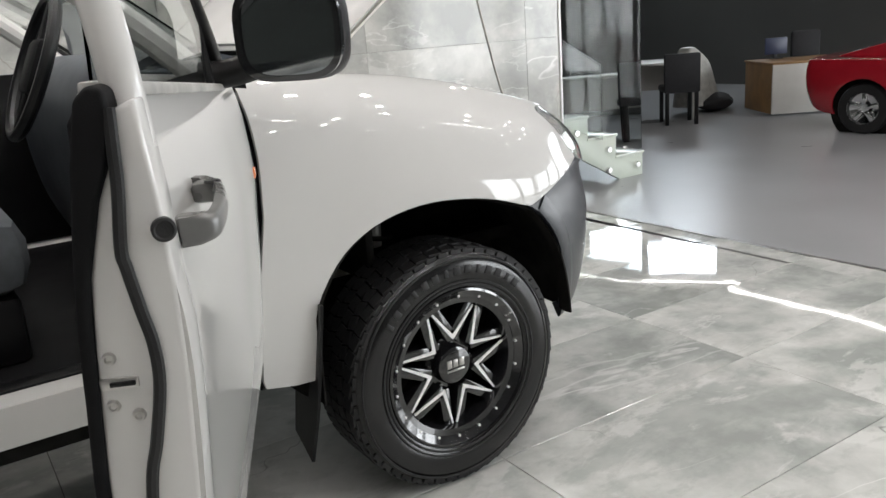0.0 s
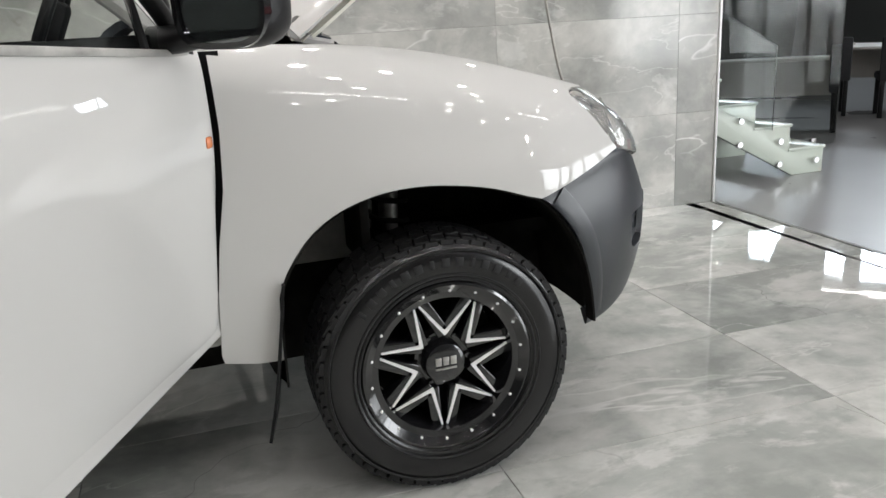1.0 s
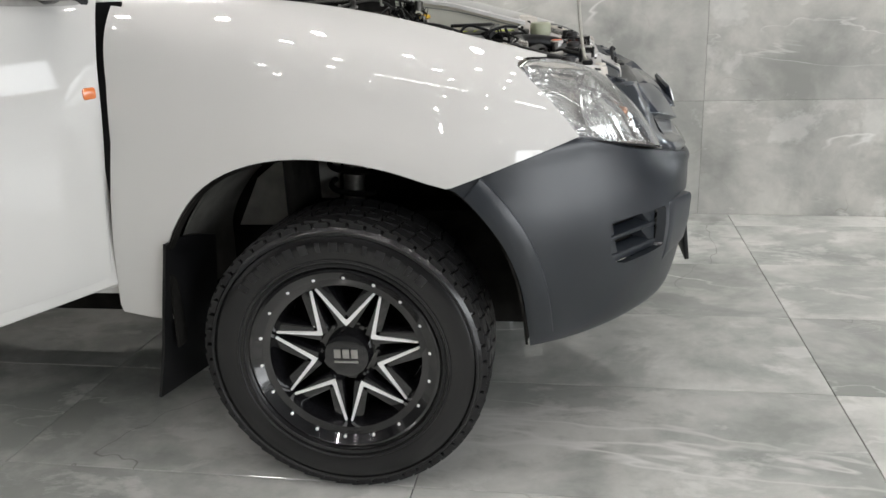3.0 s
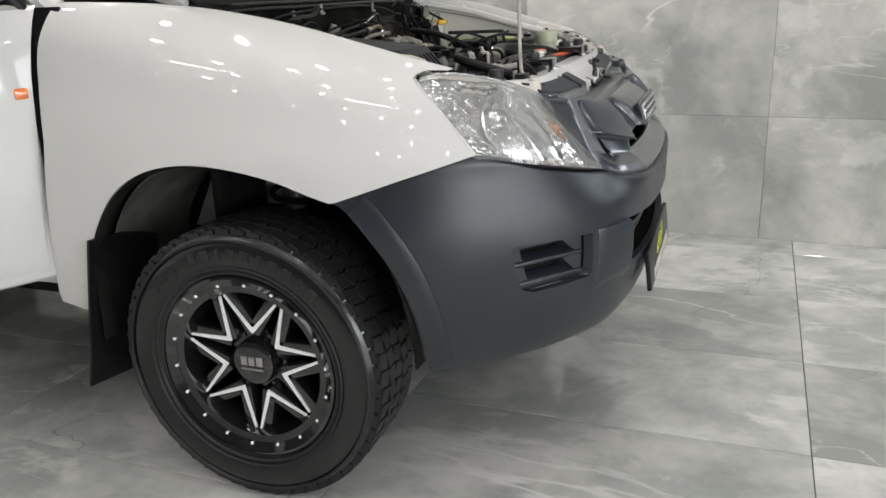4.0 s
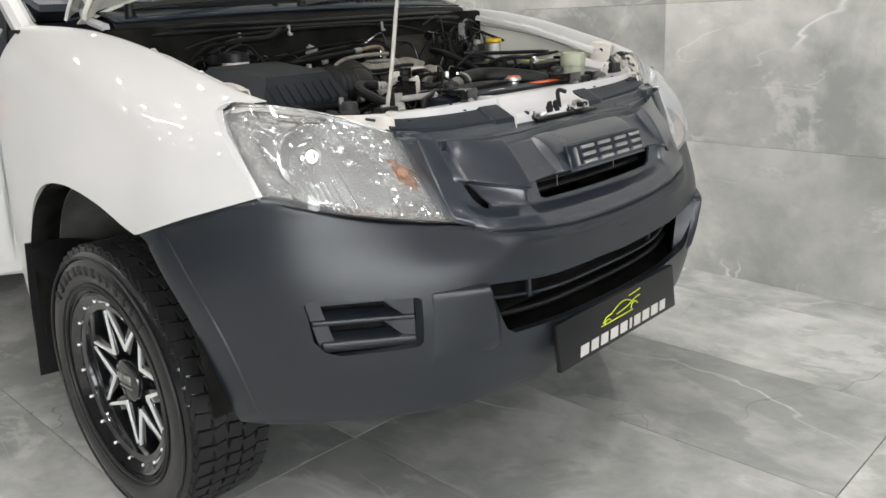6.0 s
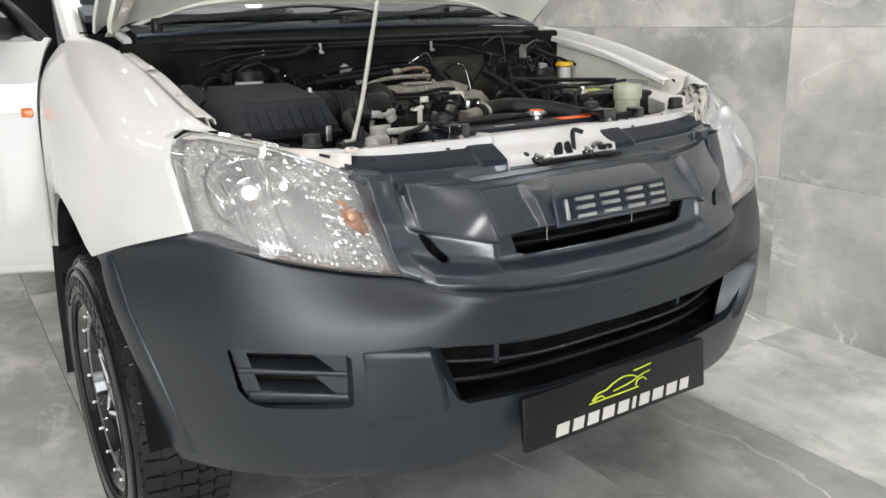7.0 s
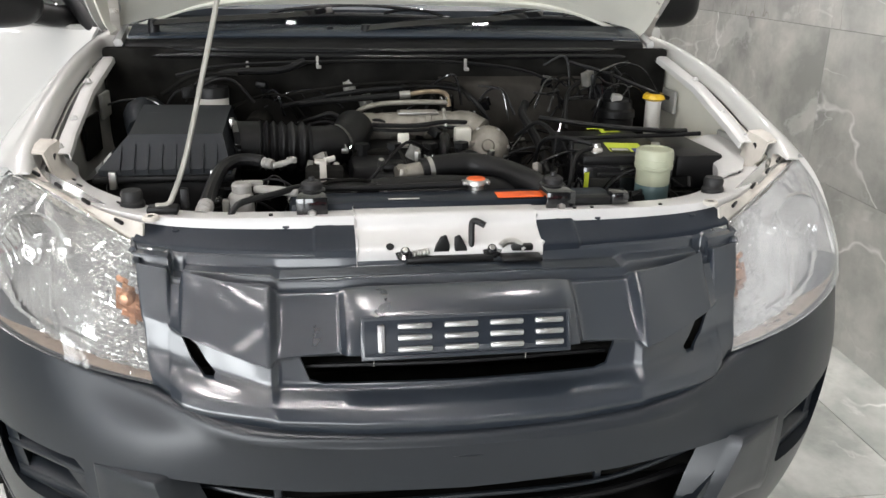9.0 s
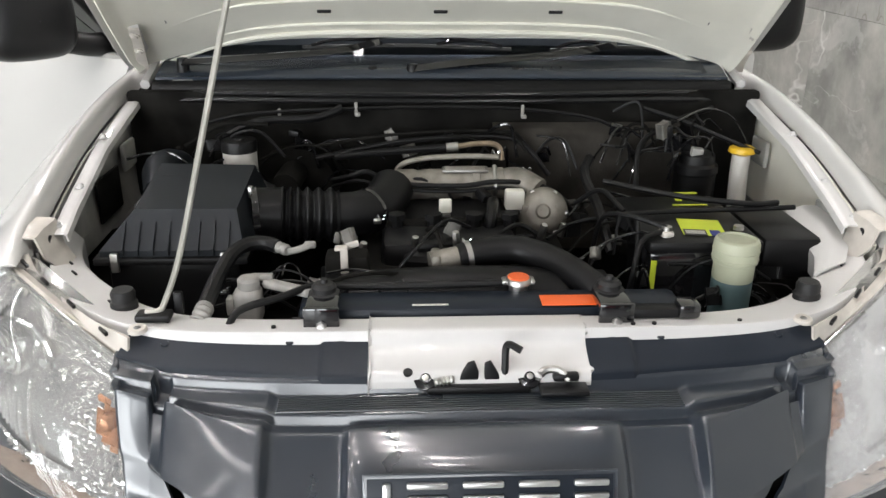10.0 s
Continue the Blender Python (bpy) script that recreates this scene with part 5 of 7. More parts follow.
for x, k in ((-0.06, 1.0), (-0.3, 1.0), (-0.5, 1.05), (-0.8, 1.05), (-1.06, 1.15), (-1.11, 1.32), (-1.150, 1.25)):
    rows.append([(x, 0.035, .540), (x, -0.004 * k, .575), (x, -0.022 * k, .68), (x, -0.034 * k, .85), (x, -0.042 * k, 1.0), (x, -0.040 * k, 1.10), (x, -0.022 * k, 1.20), (x, 0.004, 1.248 - 0.05 * x)])
part("door_skin", sheet(rows, 60, 60, 0.010, 12), WHITE, door, "white outer door skin")
bm = bmesh.new()
prism(bm, [(0.0, -.002), (-1.10, -.015), (-1.10, .012), (0.0, .012)], "z", 0.552, 1.20)
part("door_core", bevelled(bm, 0.008, 3), WHITE, door, "white door shell")
bm = bmesh.new()
prism(bm, [(-.038, 1.296), (-.046, 1.20), (-.050, 1.10), (-.048, 1.0), (-.038, .85), (-.020, .70), (.0, .556), (.066, .556), (.062, .70), (.056, .893), (.046, 1.01), (.034, 1.12), (.013, 1.198), (-.002, 1.23), (-.014, 1.285)], "x", -1.152, -1.09)
part("door_end", bevelled(bm, 0.006, 3), WHITE, door, "white latch end of the door")
bm = bmesh.new()
prism(bm, [(-.013, 1.306), (-.016, 1.278), (-.003, 1.23), (.0106, 1.198), (.0326, 1.119), (.0394, 1.072), (.0437, 1.01), (.0482, .959), (.0539, .893), (.060, .70), (.064, .57), (.082, .57), (.077, .70), (.068, .895), (.060, .987), (.055, 1.062), (.044, 1.15), (.031, 1.233), (.017, 1.297), (.002, 1.311)], "x", -1.162, -1.09)
part("trim_edge", bevelled(bm, 0.006, 3), INTERIOR, door)
bm = bmesh.new()
prism(bm, [(.032, 1.29), (.030, 1.0), (.032, .57), (.080, .57), (.070, .85), (.056, 1.05), (.044, 1.27)], "x", -1.10, -.10)
part("door_trim", bevelled(bm, 0.006, 3), INTERIOR, door, "black inner door trim")
part("arm_rest", bevelled(new_box((-.55, .09, .93), (.50, .05, .07)), 0.02), INTERIOR, door)
part("door_seal", new_tube([(-1.155, .034, .56), (-1.155, .024, .75), (-1.155, .0097, .883), (-1.155, -.0034, .935), (-1.155, -.0165, 1.0), (-1.155, -.0173, 1.044), (-1.155, -.0111, 1.082), (-1.156, -.0045, 1.128), (-1.158, -.003, 1.149), (-1.158, -.0105, 1.212), (-1.158, -.0125, 1.25), (-1.156, -.014, 1.288)], 0.0068, n=70, seg=8), RUBBER, door)
for pts, r in (([(-.72, 0.05, 1.69), (-.88, 0.055, 1.715), (-1.02, 0.055, 1.70)], 0.026), ([(-1.02, 0.045, 1.71), (-1.07, 0.012, 1.48), (-1.095, -0.011, 1.36), (-1.105, -0.024, 1.24)], 0.021)):
    b = bmesh.new()
    tube(b, pts, r, 20, 16)
    part("window_frame", b, WHITE, door)
part("window_front_bar", new_tube([(0.02, 0.012, 1.235), (-.10, 0.02, 1.36), (-.40, 0.04, 1.56), (-.72, 0.05, 1.69)], 0.021, n=24, seg=12), BLACK, door)
bm = bmesh.new()
prism(bm, [(0.02, 1.230), (-1.09, 1.294), (-1.09, 1.312), (0.02, 1.246)], "y", -0.006, 0.03)
part("window_rail", bevelled(bm, 0.005), BAY_GREY, door)
part("window_divider", new_tube([(-.17, 0.012, 1.25), (-.19, 0.018, 1.34), (-.22, 0.026, 1.43)], 0.011, n=8, seg=8), BLACK, door)
bm = bmesh.new()
prism(bm, [(0.0, 1.24), (-.72, 1.69), (-1.02, 1.70), (-1.09, 1.30)], "y", 0.012, 0.016)
door_pane = part("window_pane", bm, WINDOW_GLASS, door, "clear door window")
door_pane.visible_shadow = False
h = new("handle")
h.parent = door
bm = sheet([[(-.850, -.036, 1.152 + dz), (-.862, -.066 - k, 1.151 + dz), (-.93, -.082 - k, 1.147 + dz), (-1.02, -.086 - k, 1.141 + dz), (-1.052, -.078 - k, 1.138 + dz), (-1.060, -.044, 1.137 + dz)] for dz, k in ((-.017, -.010), (-.012, 0.0), (0, .002), (.012, 0.0), (.017, -.010))], 30, 14, -0.012)
part("grip", bm, HANDLE, h, "glossy dark grey door handle grip")
part("grip_end", bevelled(new_box((-1.034, -.056, 1.139), (.036, .044, .028)), 0.007), HANDLE, h)
part("grip_root", bevelled(new_box((-.876, -.054, 1.151), (.034, .040, .028)), 0.007), HANDLE, h)
b = bmesh.new()
spin(b, [(0, .001), (.009, .001), (.011, -.002)], (-.888, -.062, 1.166), (0, 0, 1), 18)
part("key_hole", b, BLACK, h)
part("indicator", bevelled(new_box((-0.036, -.037, 1.040), (0.036, 0.020, 0.030)), 0.008), AMBER, door, "amber side indicator")
# latch end of the door
b = bmesh.new()
spin(b, [(0, 0.003), (0.008, 0.003), (0.010, 0.005), (0.0125, 0.004), (0.0125, -0.006)], (-1.154, -0.046, 1.164), (-1, -.25, 0), 24)
part("rubber_stop", b, RUBBER, door)
part("latch_slot", new_box((-1.150, 0.024, 1.005), (0.010, 0.040, 0.013), 0.002), STEEL, door)
part("latch_slot_gap", new_box((-1.153, 0.020, 1.005), (0.010, 0.026, 0.005), 0.001), BLACK, door)
for y, z in ((.030, 1.033), (.034, .980), (.010, .967)):
    b = bmesh.new()
    spin(b, [(0, 0.002), (0.003, 0.002), (0.004, 0.005), (0.006, 0.005), (0.0075, 0.0)], (-1.152, y, z), (-1, 0, 0), 14)
    part("latch_screw", b, STEEL, door)

# door mirrors
def mirror_head(parent, place, flip):
    m = new("door_mirror")
    m.parent = parent
    m.matrix_local = place
    rows = []
    for k, (d, s) in enumerate(((0.0, 1.0), (0.03, 1.04), (0.07, 1.02), (0.105, .90), (0.128, .60), (0.135, .2), (0.1355, .01))):
        rows.append([(d, flip * s * 0.115 * math.copysign(abs(math.cos(a)) ** 0.55, math.cos(a)), s * 0.10 * math.copysign(abs(math.sin(a)) ** 0.55, math.sin(a))) for a in [2 * math.pi * q / 24 for q in range(25)]])
    part("shell", sheet(rows, 49, 14, 0.004), BLACK, m, "black mirror shell")
    bm = bmesh.new()
    ring = [(0.118 * math.copysign(abs(math.cos(a)) ** 0.6, math.cos(a)), 0.102 * math.copysign(abs(math.sin(a)) ** 0.6, math.sin(a))) for a in [2 * math.pi * q / 40 for q in range(40)]]
    prism(bm, [(y * .875, z * .875) for y, z in ring], "x", 0.0012, 0.0035)
    part("mirror_glass", bm, MIRROR, m, "silvered mirror glass")
    bm = bmesh.new()
    prism(bm, ring, "x", -0.006, 0.02)
    part("bezel", carve(bm, [solid([(y * .88, z * .88) for y, z in ring], "x", -0.05, 0.004)]), BLACK_GLOSS, m)
    b = new_tube([(0.055, flip * 0.09, -0.062), (0.055, flip * 0.16, -0.078), (0.04, flip * 0.23, -0.080)], 0.032, n=10, seg=12)
    part("arm", b, BLACK, m)
    return m


mirror_head(door, pose(-.179, -.162, 1.352, 0, 0, -17.8), 1)
mirror_head(truck, pose(-.70, .905, 1.358, 0, 0, 8), -1)
# the closed door on the far side
part("left_door", new_box((-1.15, .872, .87), (1.12, .06, .78), 0.02), WHITE, truck)
part("left_door_trim", new_box((-1.15, .828, .90), (1.10, .02, .76), 0.008), INTERIOR, truck)

# cabin things that show past the open door
b = bmesh.new()
R_ = Matrix.Translation((-.90, -.38, 1.315)) @ Matrix.Rotation(radians(-66), 4, 'Y')
spin(b, [(0.185 + 0.016 * math.cos(t), 0.016 * math.sin(t)) for t in [2 * math.pi * q / 10 for q in range(10)]], (0, 0, 0), (0, 0, 1), 48, True)
bmesh.ops.transform(b, matrix=R_, verts=b.verts)
sw = part("steering_wheel", b, BLACK, truck, "black steering wheel")
b = new_box((0, 0, -0.01), (0.15, 0.13, 0.05), 0.02)
box(b, (0, 0, -0.005), (0.34, 0.035, 0.02), 0.006)
bmesh.ops.transform(b, matrix=R_, verts=b.verts)
part("steering_hub", b, INTERIOR, sw)
part("dashboard", sheet([[(-.50, y, 1.285), (-.62, y, 1.315), (-.74, y, 1.28), (-.79, y, 1.14), (-.76, y, .85), (-.66, y, .60)] for y in (-.74, -.36, 0, .36, .74)], 24, 20, 0.02), DASH, truck, "dark grey dashboard")
for y in (-.38, .38):
    st = new("seat")
    st.parent = truck
    part("cushion", new_box((-1.30, y, .885), (.56, .52, .20), 0.07), SEAT_CLOTH, st)
    part("backrest", new_box((-1.68, y, 1.20), (.17, .50, .60), 0.06), SEAT_CLOTH, st)
    part("headrest", new_box((-1.72, y, 1.57), (.10, .26, .16), 0.04), SEAT_CLOTH, st)
    part("seat_base", new_box((-1.30, y, .70), (.48, .46, .17), 0.02), BLACK, st)

# ---- bonnet, held open by its prop ----
bonnet = new("bonnet")
bonnet.parent = truck
bonnet.matrix_local = Matrix.Translation((-0.262, -.018, 1.297)) @ Matrix.Rotation(radians(-37), 4, 'Y')


def bonnet_rows(dz, inset, crown):
    rows = []
    for f in (-1, -.92, -.6, -.25, 0, .25, .6, .92, 1):
        row = []
        for u, hw in ((-0.05, .745), (.05, .750), (.35, .735), (.65, .70), (.85, .655), (.98, .59), (1.04, .53)):
            uu = min(max(u, inset - 0.05), 1.04 - inset) - 0.16 * (f * f) * (u / 1.04) ** 2
            row.append((uu, f * (hw - inset), dz + crown - .08 * f ** 4 - 0.10 * max(0, u - .6) ** 1.5 - 0.03 * max(0, abs(f) - .9) * 10 * 0.6))
        rows.append(row)
    return rows


part("outer_skin", sheet(bonnet_rows(0.0, 0.0, 0.089), 30, 33, 0.008), WHITE, bonnet, "white bonnet skin")
inner = sheet(bonnet_rows(-0.020, 0.03, 0.087), 30, 33, 0.012)
cut = []
for y0, y1, x0, x1 in ((-.56, -.18, .24, .52), (-.14, .14, .24, .52), (.18, .56, .24, .52), (-.50, -.06, .58, .84), (.06, .50, .58, .84)):
    cut.append(new_box(((x0 + x1) / 2, (y0 + y1) / 2, -0.02), (x1 - x0, y1 - y0, 0.08), 0.03))
part("inner_frame", carve(inner, cut), HOOD_INNER, bonnet, "cream painted inner bonnet frame")
for u, r, z in ((.012, .006, .056), (.048, .004, .058), (.150, .004, .057)):
    part("bead", new_tube([(u - .06 * (y / .66) ** 4, y, z - .006 - .26 * y ** 4) for y in (-.69, -.5, -.3, 0, .3, .5, .69)], r, n=40, seg=8), HOOD_INNER, bonnet)
for y in (-.265, 0.0, .265):
    part("slot_plug", new_box((.100, y, .0515), (0.008, 0.032, 0.006), 0.002), RUBBER, bonnet)
for y in (-.62, .62):
    b = bmesh.new()
    spin(b, [(0, 0.004), (0.012, 0.004), (0.014, 0)], (.125, y, .050 - .26 * y ** 4), (0, 0, -1), 16)
    part("grommet", b, RUBBER, bonnet)
for s in both:
    hg = new("bonnet_hinge")
    hg.parent = truck
    for pts in ([(-.20, s * .700, 1.235), (-.30, s * .703, 1.262), (-.29, s * .703, 1.30)], [(-.29, s * .703, 1.30), (-.21, s * .698, 1.325), (-.14, s * .69, 1.375)]):
        part("arm", new_tube(pts, 0.012, n=10, seg=6), WHITE_BAY, hg)
    strap = [(-.285, 1.250), (-.255, 1.272), (-.215, 1.296), (-.17, 1.335), (-.12, 1.372)]
    part("strap", sheet([[(x, s * (y + .010 * k), z) for k, (x, z) in enumerate(strap[::-1])] for y in (.672, .684, .696)], 20, 6, .004), CREAM_BAY, hg)
    for x, z, y in ((-.14, 1.352, .690), (-.19, 1.312, .700)):
        b = bmesh.new()
        spin(b, [(0, .008), (.006, .007), (.008, .003), (.011, .002), (.011, -.004)], (x, s * y, z), (.45, 0, -.6), 10)
        part("bolt", b, CREAM_BAY, hg)
    b = bmesh.new()
    rod(b, (-.29, s * .69, 1.298), (-.29, s * .72, 1.298), 0.014, 12)
    part("pivot", b, STEEL, hg)
part("bonnet_prop", new_tube([(.600, -.492, 1.042), (.598, -.474, 1.043), (.592, -.464, 1.056), (.582, -.436, 1.13), (.570, -.390, 1.30), (.556, -.314, 1.58), (.545, -.210, 1.93)], 0.0048, n=40, seg=8), PROP, truck, "thin dull metal bonnet prop rod")
part("prop_clip", new_box((.600, -.480, 1.036), (.028, .052, .012), 0.004), BLACK, truck)
part("prop_clip", new_box((.584, -.446, 1.050), (.010, .014, .036), 0.003), BLACK, truck)

# ---- cowl, wipers, firewall ----
rows = [[(-.152 - .05 * (y / .7) ** 2, y, 1.256 - .01 * (y / .7) ** 2), (-.160 - .05 * (y / .7) ** 2, y, 1.264 - .02 * (y / .72) ** 2), (-.20 - .04 * (y / .7) ** 2, y, 1.274 - .02 * (y / .72) ** 2), (-.30, y, 1.270), (-.40, y, 1.262), (-.48, y, 1.256)] for y in (-.675, -.4, 0, .4, .665)]
part("cowl_panel", sheet(rows, 40, 20, 0.006), COWL, truck, "dark plastic cowl panel")
rows = [[(-.150 - .05 * (y / .7) ** 2, y, 1.254 - .01 * (y / .7) ** 2), (-.136 - .05 * (y / .7) ** 2, y, 1.236), (-.128 - .05 * (y / .7) ** 2, y, 1.205)] for y in (-.68, -.4, 0, .4, .67)]
part("cowl_face", sheet(rows, 40, 6, 0.006), BLACK, truck)
for dx, z, r in ((0, 1.226, .0065), (.008, 1.212, .0075)):
    part("cowl_seal", new_tube([(-.122 + dx - .05 * (y / .7) ** 2, y, z - .006 * (abs(y) > .65)) for y in (-.69, -.5, -.25, 0, .25, .5, .68)], r, n=40, seg=8), RUBBER_SHEEN, truck)
# darker louvred inlay on the driver's side of the cowl
inlay = [[(-.170 - .05 * (y / .7) ** 2, y, 1.271 - .02 * (y / .72) ** 2), (-.205 - .04 * (y / .7) ** 2, y, 1.2785 - .02 * (y / .72) ** 2), (-.28, y, 1.2755)] for y in (-.01, .2, .4, .62)]
part("cowl_inlay", sheet(inlay, 24, 8, .003), COVER, truck)
for k in range(12):
    y = .02 + .022 * k
    part("cowl_slat", new_box((-.196 - .05 * (y / .7) ** 2, y, 1.2775), (.034, .004, .004), 0.001), BLACK, truck)
for y in (-.175, .155):
    b = bmesh.new()
    spin(b, [(0, .006), (.008, .006), (.011, 0)], (-.185, y, 1.274), (0, 0, 1), 12)
    part("cowl_clip", b, BLACK, truck)
for pts, bl in (([(-.225, -.615, 1.280), (-.205, -.50, 1.290), (-.255, -.28, 1.300), (-.37, -.165, 1.308)], [(-.42, -.36, 1.290), (-.41, -.1, 1.296), (-.385, .17, 1.290)]),
                ([(-.175, -.083, 1.274), (-.19, .045, 1.286), (-.262, .284, 1.296), (-.36, .43, 1.304)], [(-.385, .27, 1.288), (-.40, .45, 1.294), (-.38, .62, 1.290)])):
    wp = new("wiper")
    wp.parent = truck
    part("arm", sheet([[(x + dx, y, z + dz) for x, y, z in pts] for dx, dz in ((-.011, -.004), (-.004, .006), (.006, .006), (.012, -.004))], 24, 6, .004), BLACK_GLOSS, wp)
    part("blade", new_tube(bl, 0.006, n=20, seg=6), RUBBER, wp)
    line = catmull(bl, 24)
    for i, j in ((1, 9), (15, 22)):
        a, b = line[i], line[j]
        part("blade_bridge", new_tube([a + Vector((.004, 0, .006)), a.lerp(b, .3) + Vector((.006, 0, .017)), a.lerp(b, .7) + Vector((.006, 0, .017)), b + Vector((.004, 0, .006))], .0042, n=16, seg=6), BLACK_GLOSS, wp)
    part("blade_bridge", new_tube([line[5] + Vector((.006, 0, .019)), line[12] + Vector((.008, 0, .027)), line[19] + Vector((.006, 0, .019))], .0048, n=16, seg=6), BLACK_GLOSS, wp)
    b = bmesh.new()
    spin(b, [(0, .014), (.012, .012), (.015, 0), (.015, -.02)], pts[0], (0, 0, 1), 14)
    part("pivot", b, BLACK, wp)
# firewall and bay floor hold the bay's deep shade in their near-black colour
part("firewall", new_box((-.16, 0, .93), (.03, 1.46, .60), 0.01), SHADE_DIRT, truck)
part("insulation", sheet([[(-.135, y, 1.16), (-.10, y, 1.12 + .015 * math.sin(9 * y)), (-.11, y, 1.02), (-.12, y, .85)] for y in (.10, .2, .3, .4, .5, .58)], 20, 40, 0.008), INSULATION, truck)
part("bay_floor", new_box((.2, 0, .66), (.72, 1.3, .04)), SHADE_DIRT, truck)


# ---- painted bay metal ----
def rail():
    outer = [(.644, -.12, 1.028), (.644, -.36, 1.028), (.632, -.50, 1.030), (.575, -.60, 1.036), (.47, -.695, 1.045), (.34, -.718, 1.055), (.27, -.724, 1.060)]
    inner = [(.594, -.12, 1.024), (.594, -.36, 1.024), (.566, -.48, 1.024), (.503, -.555, 1.025), (.415, -.640, 1.029), (.335, -.684, 1.031), (.27, -.700, 1.033)]
    low = [(x - .003, y, .972) for x, y, z in inner]
    mid = [tuple((a + b) / 2 for a, b in zip(p, q)) for p, q in zip(outer, inner)]
    drop = [(x + (.006 if i < 3 else 0), y - .004, z - .026) for i, (x, y, z) in enumerate(outer)]
    rows = [drop, outer, mid, inner, low]
    return cage([[r[i] for r in rows] for i in range(len(outer))], {1: .75, 3: .8}, {}, 3, 0.005, (0, 0, 1))


sided("bay_rail", rail, WHITE_BAY, label="white painted bay rail", sharp=45)
rows = [[(.590, y, .965), (.590, y, 1.016), (.595, y, 1.0255), (.612, y, 1.027), (.640, y, 1.0285), (.648, y, 1.022), (.656, y, 1.006), (.680, y, .994), (.702, y, .985), (.706, y, .955)] for y in (-.16, -.15, -.05, .05, .15, .16)]
part("latch_panel", sheet(rows, 30, 16, 0.005), WHITE_BAY, truck, "white bonnet latch panel", 45)


def lamp_shelf():
    back = [(.650, -.505, 1.026), (.59, -.585, 1.034), (.49, -.685, 1.052), (.425, -.735, 1.082)]
    edge = [lamp_point(u, 0.0, .008) for u in (1.0, .64, .30, .02)]
    mid = [Vector(p).lerp(q, .5) + Vector((0, 0, -.004)) for p, q in zip(back, edge)]
    low = [q + Vector((-.012, .012, -.006)) for q in edge]
    return sheet([back, mid, [q + Vector((-.003, .003, 0)) for q in edge], low], 20, 12, 0.004)


sided("lamp_bracket", lamp_shelf, CREAM_BAY, label="dusty cream lamp bracket")
for s in both:
    for f in (.15, .38, .60, .80):
        p, q = lamp_point(1 - f, 0.0, .008), Vector((.650, -.505, 1.026)).lerp(Vector((.425, -.735, 1.082)), f)
        p = p.lerp(q, .5) + Vector((0, 0, .002))
        part("bracket_slot", new_box((0, 0, 0), (.022, .005, .006), .001, pose(p.x, p.y * -s, p.z, 0, 10, -s * 44)), BLACK, truck)
    b = bmesh.new()
    spin(b, [(.0055, .003), (.012, .003), (.014, .0), (.014, -.003)], (.634, s * .495, 1.0315), (.1, 0, 1), 16)
    part("rail_washer", b, CREAM_BAY, truck)


part("rail_shelf", panel([[(.47, .60, .990), (.41, .635, .990), (.30, .645, 1.0), (.21, .650, 1.01)], [(.470, .595, 1.030), (.40, .628, 1.036), (.30, .642, 1.046), (.21, .648, 1.052)], [(.455, .625, 1.036), (.39, .660, 1.050), (.30, .680, 1.062), (.21, .690, 1.066)], [(.44, .66, 1.040), (.38, .695, 1.050), (.30, .722, 1.060), (.21, .728, 1.064)]], 6, 5, .004, 1), WHITE_BAY, truck, "white pressed shelf beside the battery")


def strut_tab():
    bm = panel([[(.43, -.733, 1.096), (.40, -.735, 1.106), (.365, -.735, 1.108)], [(.432, -.715, 1.095), (.40, -.712, 1.104), (.362, -.706, 1.106)], [(.432, -.705, 1.06), (.40, -.700, 1.06), (.36, -.700, 1.06)], [(.42, -.690, 1.038), (.40, -.680, 1.036), (.37, -.680, 1.036)]], 3, 3, .004, 1)
    return bm


def strut_hole():
    b = bmesh.new()
    spin(b, [(0, .002), (.008, .002), (.008, -.003)], (.398, -.704, 1.082), (0, 1, .1), 14)
    return b


sided("fender_bracket", strut_tab, CREAM_BAY)
sided("bracket_hole", strut_hole, BLACK)


def stop():
    b = bmesh.new()
    spin(b, [(0, .030), (.016, .030), (.019, .024), (.018, .012), (.021, .008), (.021, -.006), (0, -.006)], (.550, -.540, 1.027), (0, 0, 1), 18)
    return b


sided("rubber_stop", stop, RUBBER)
for y, x in ((-.30, .628), (-.46, .605), (.267, .634), (.235, .634), (.40, .628)):
    b = bmesh.new()
    spin(b, [(0, .001), (.0035, .001), (.0035, -.004)], (x, y, 1.0295), (0, 0, 1), 12)
    part("rail_hole", b, BLACK, truck)
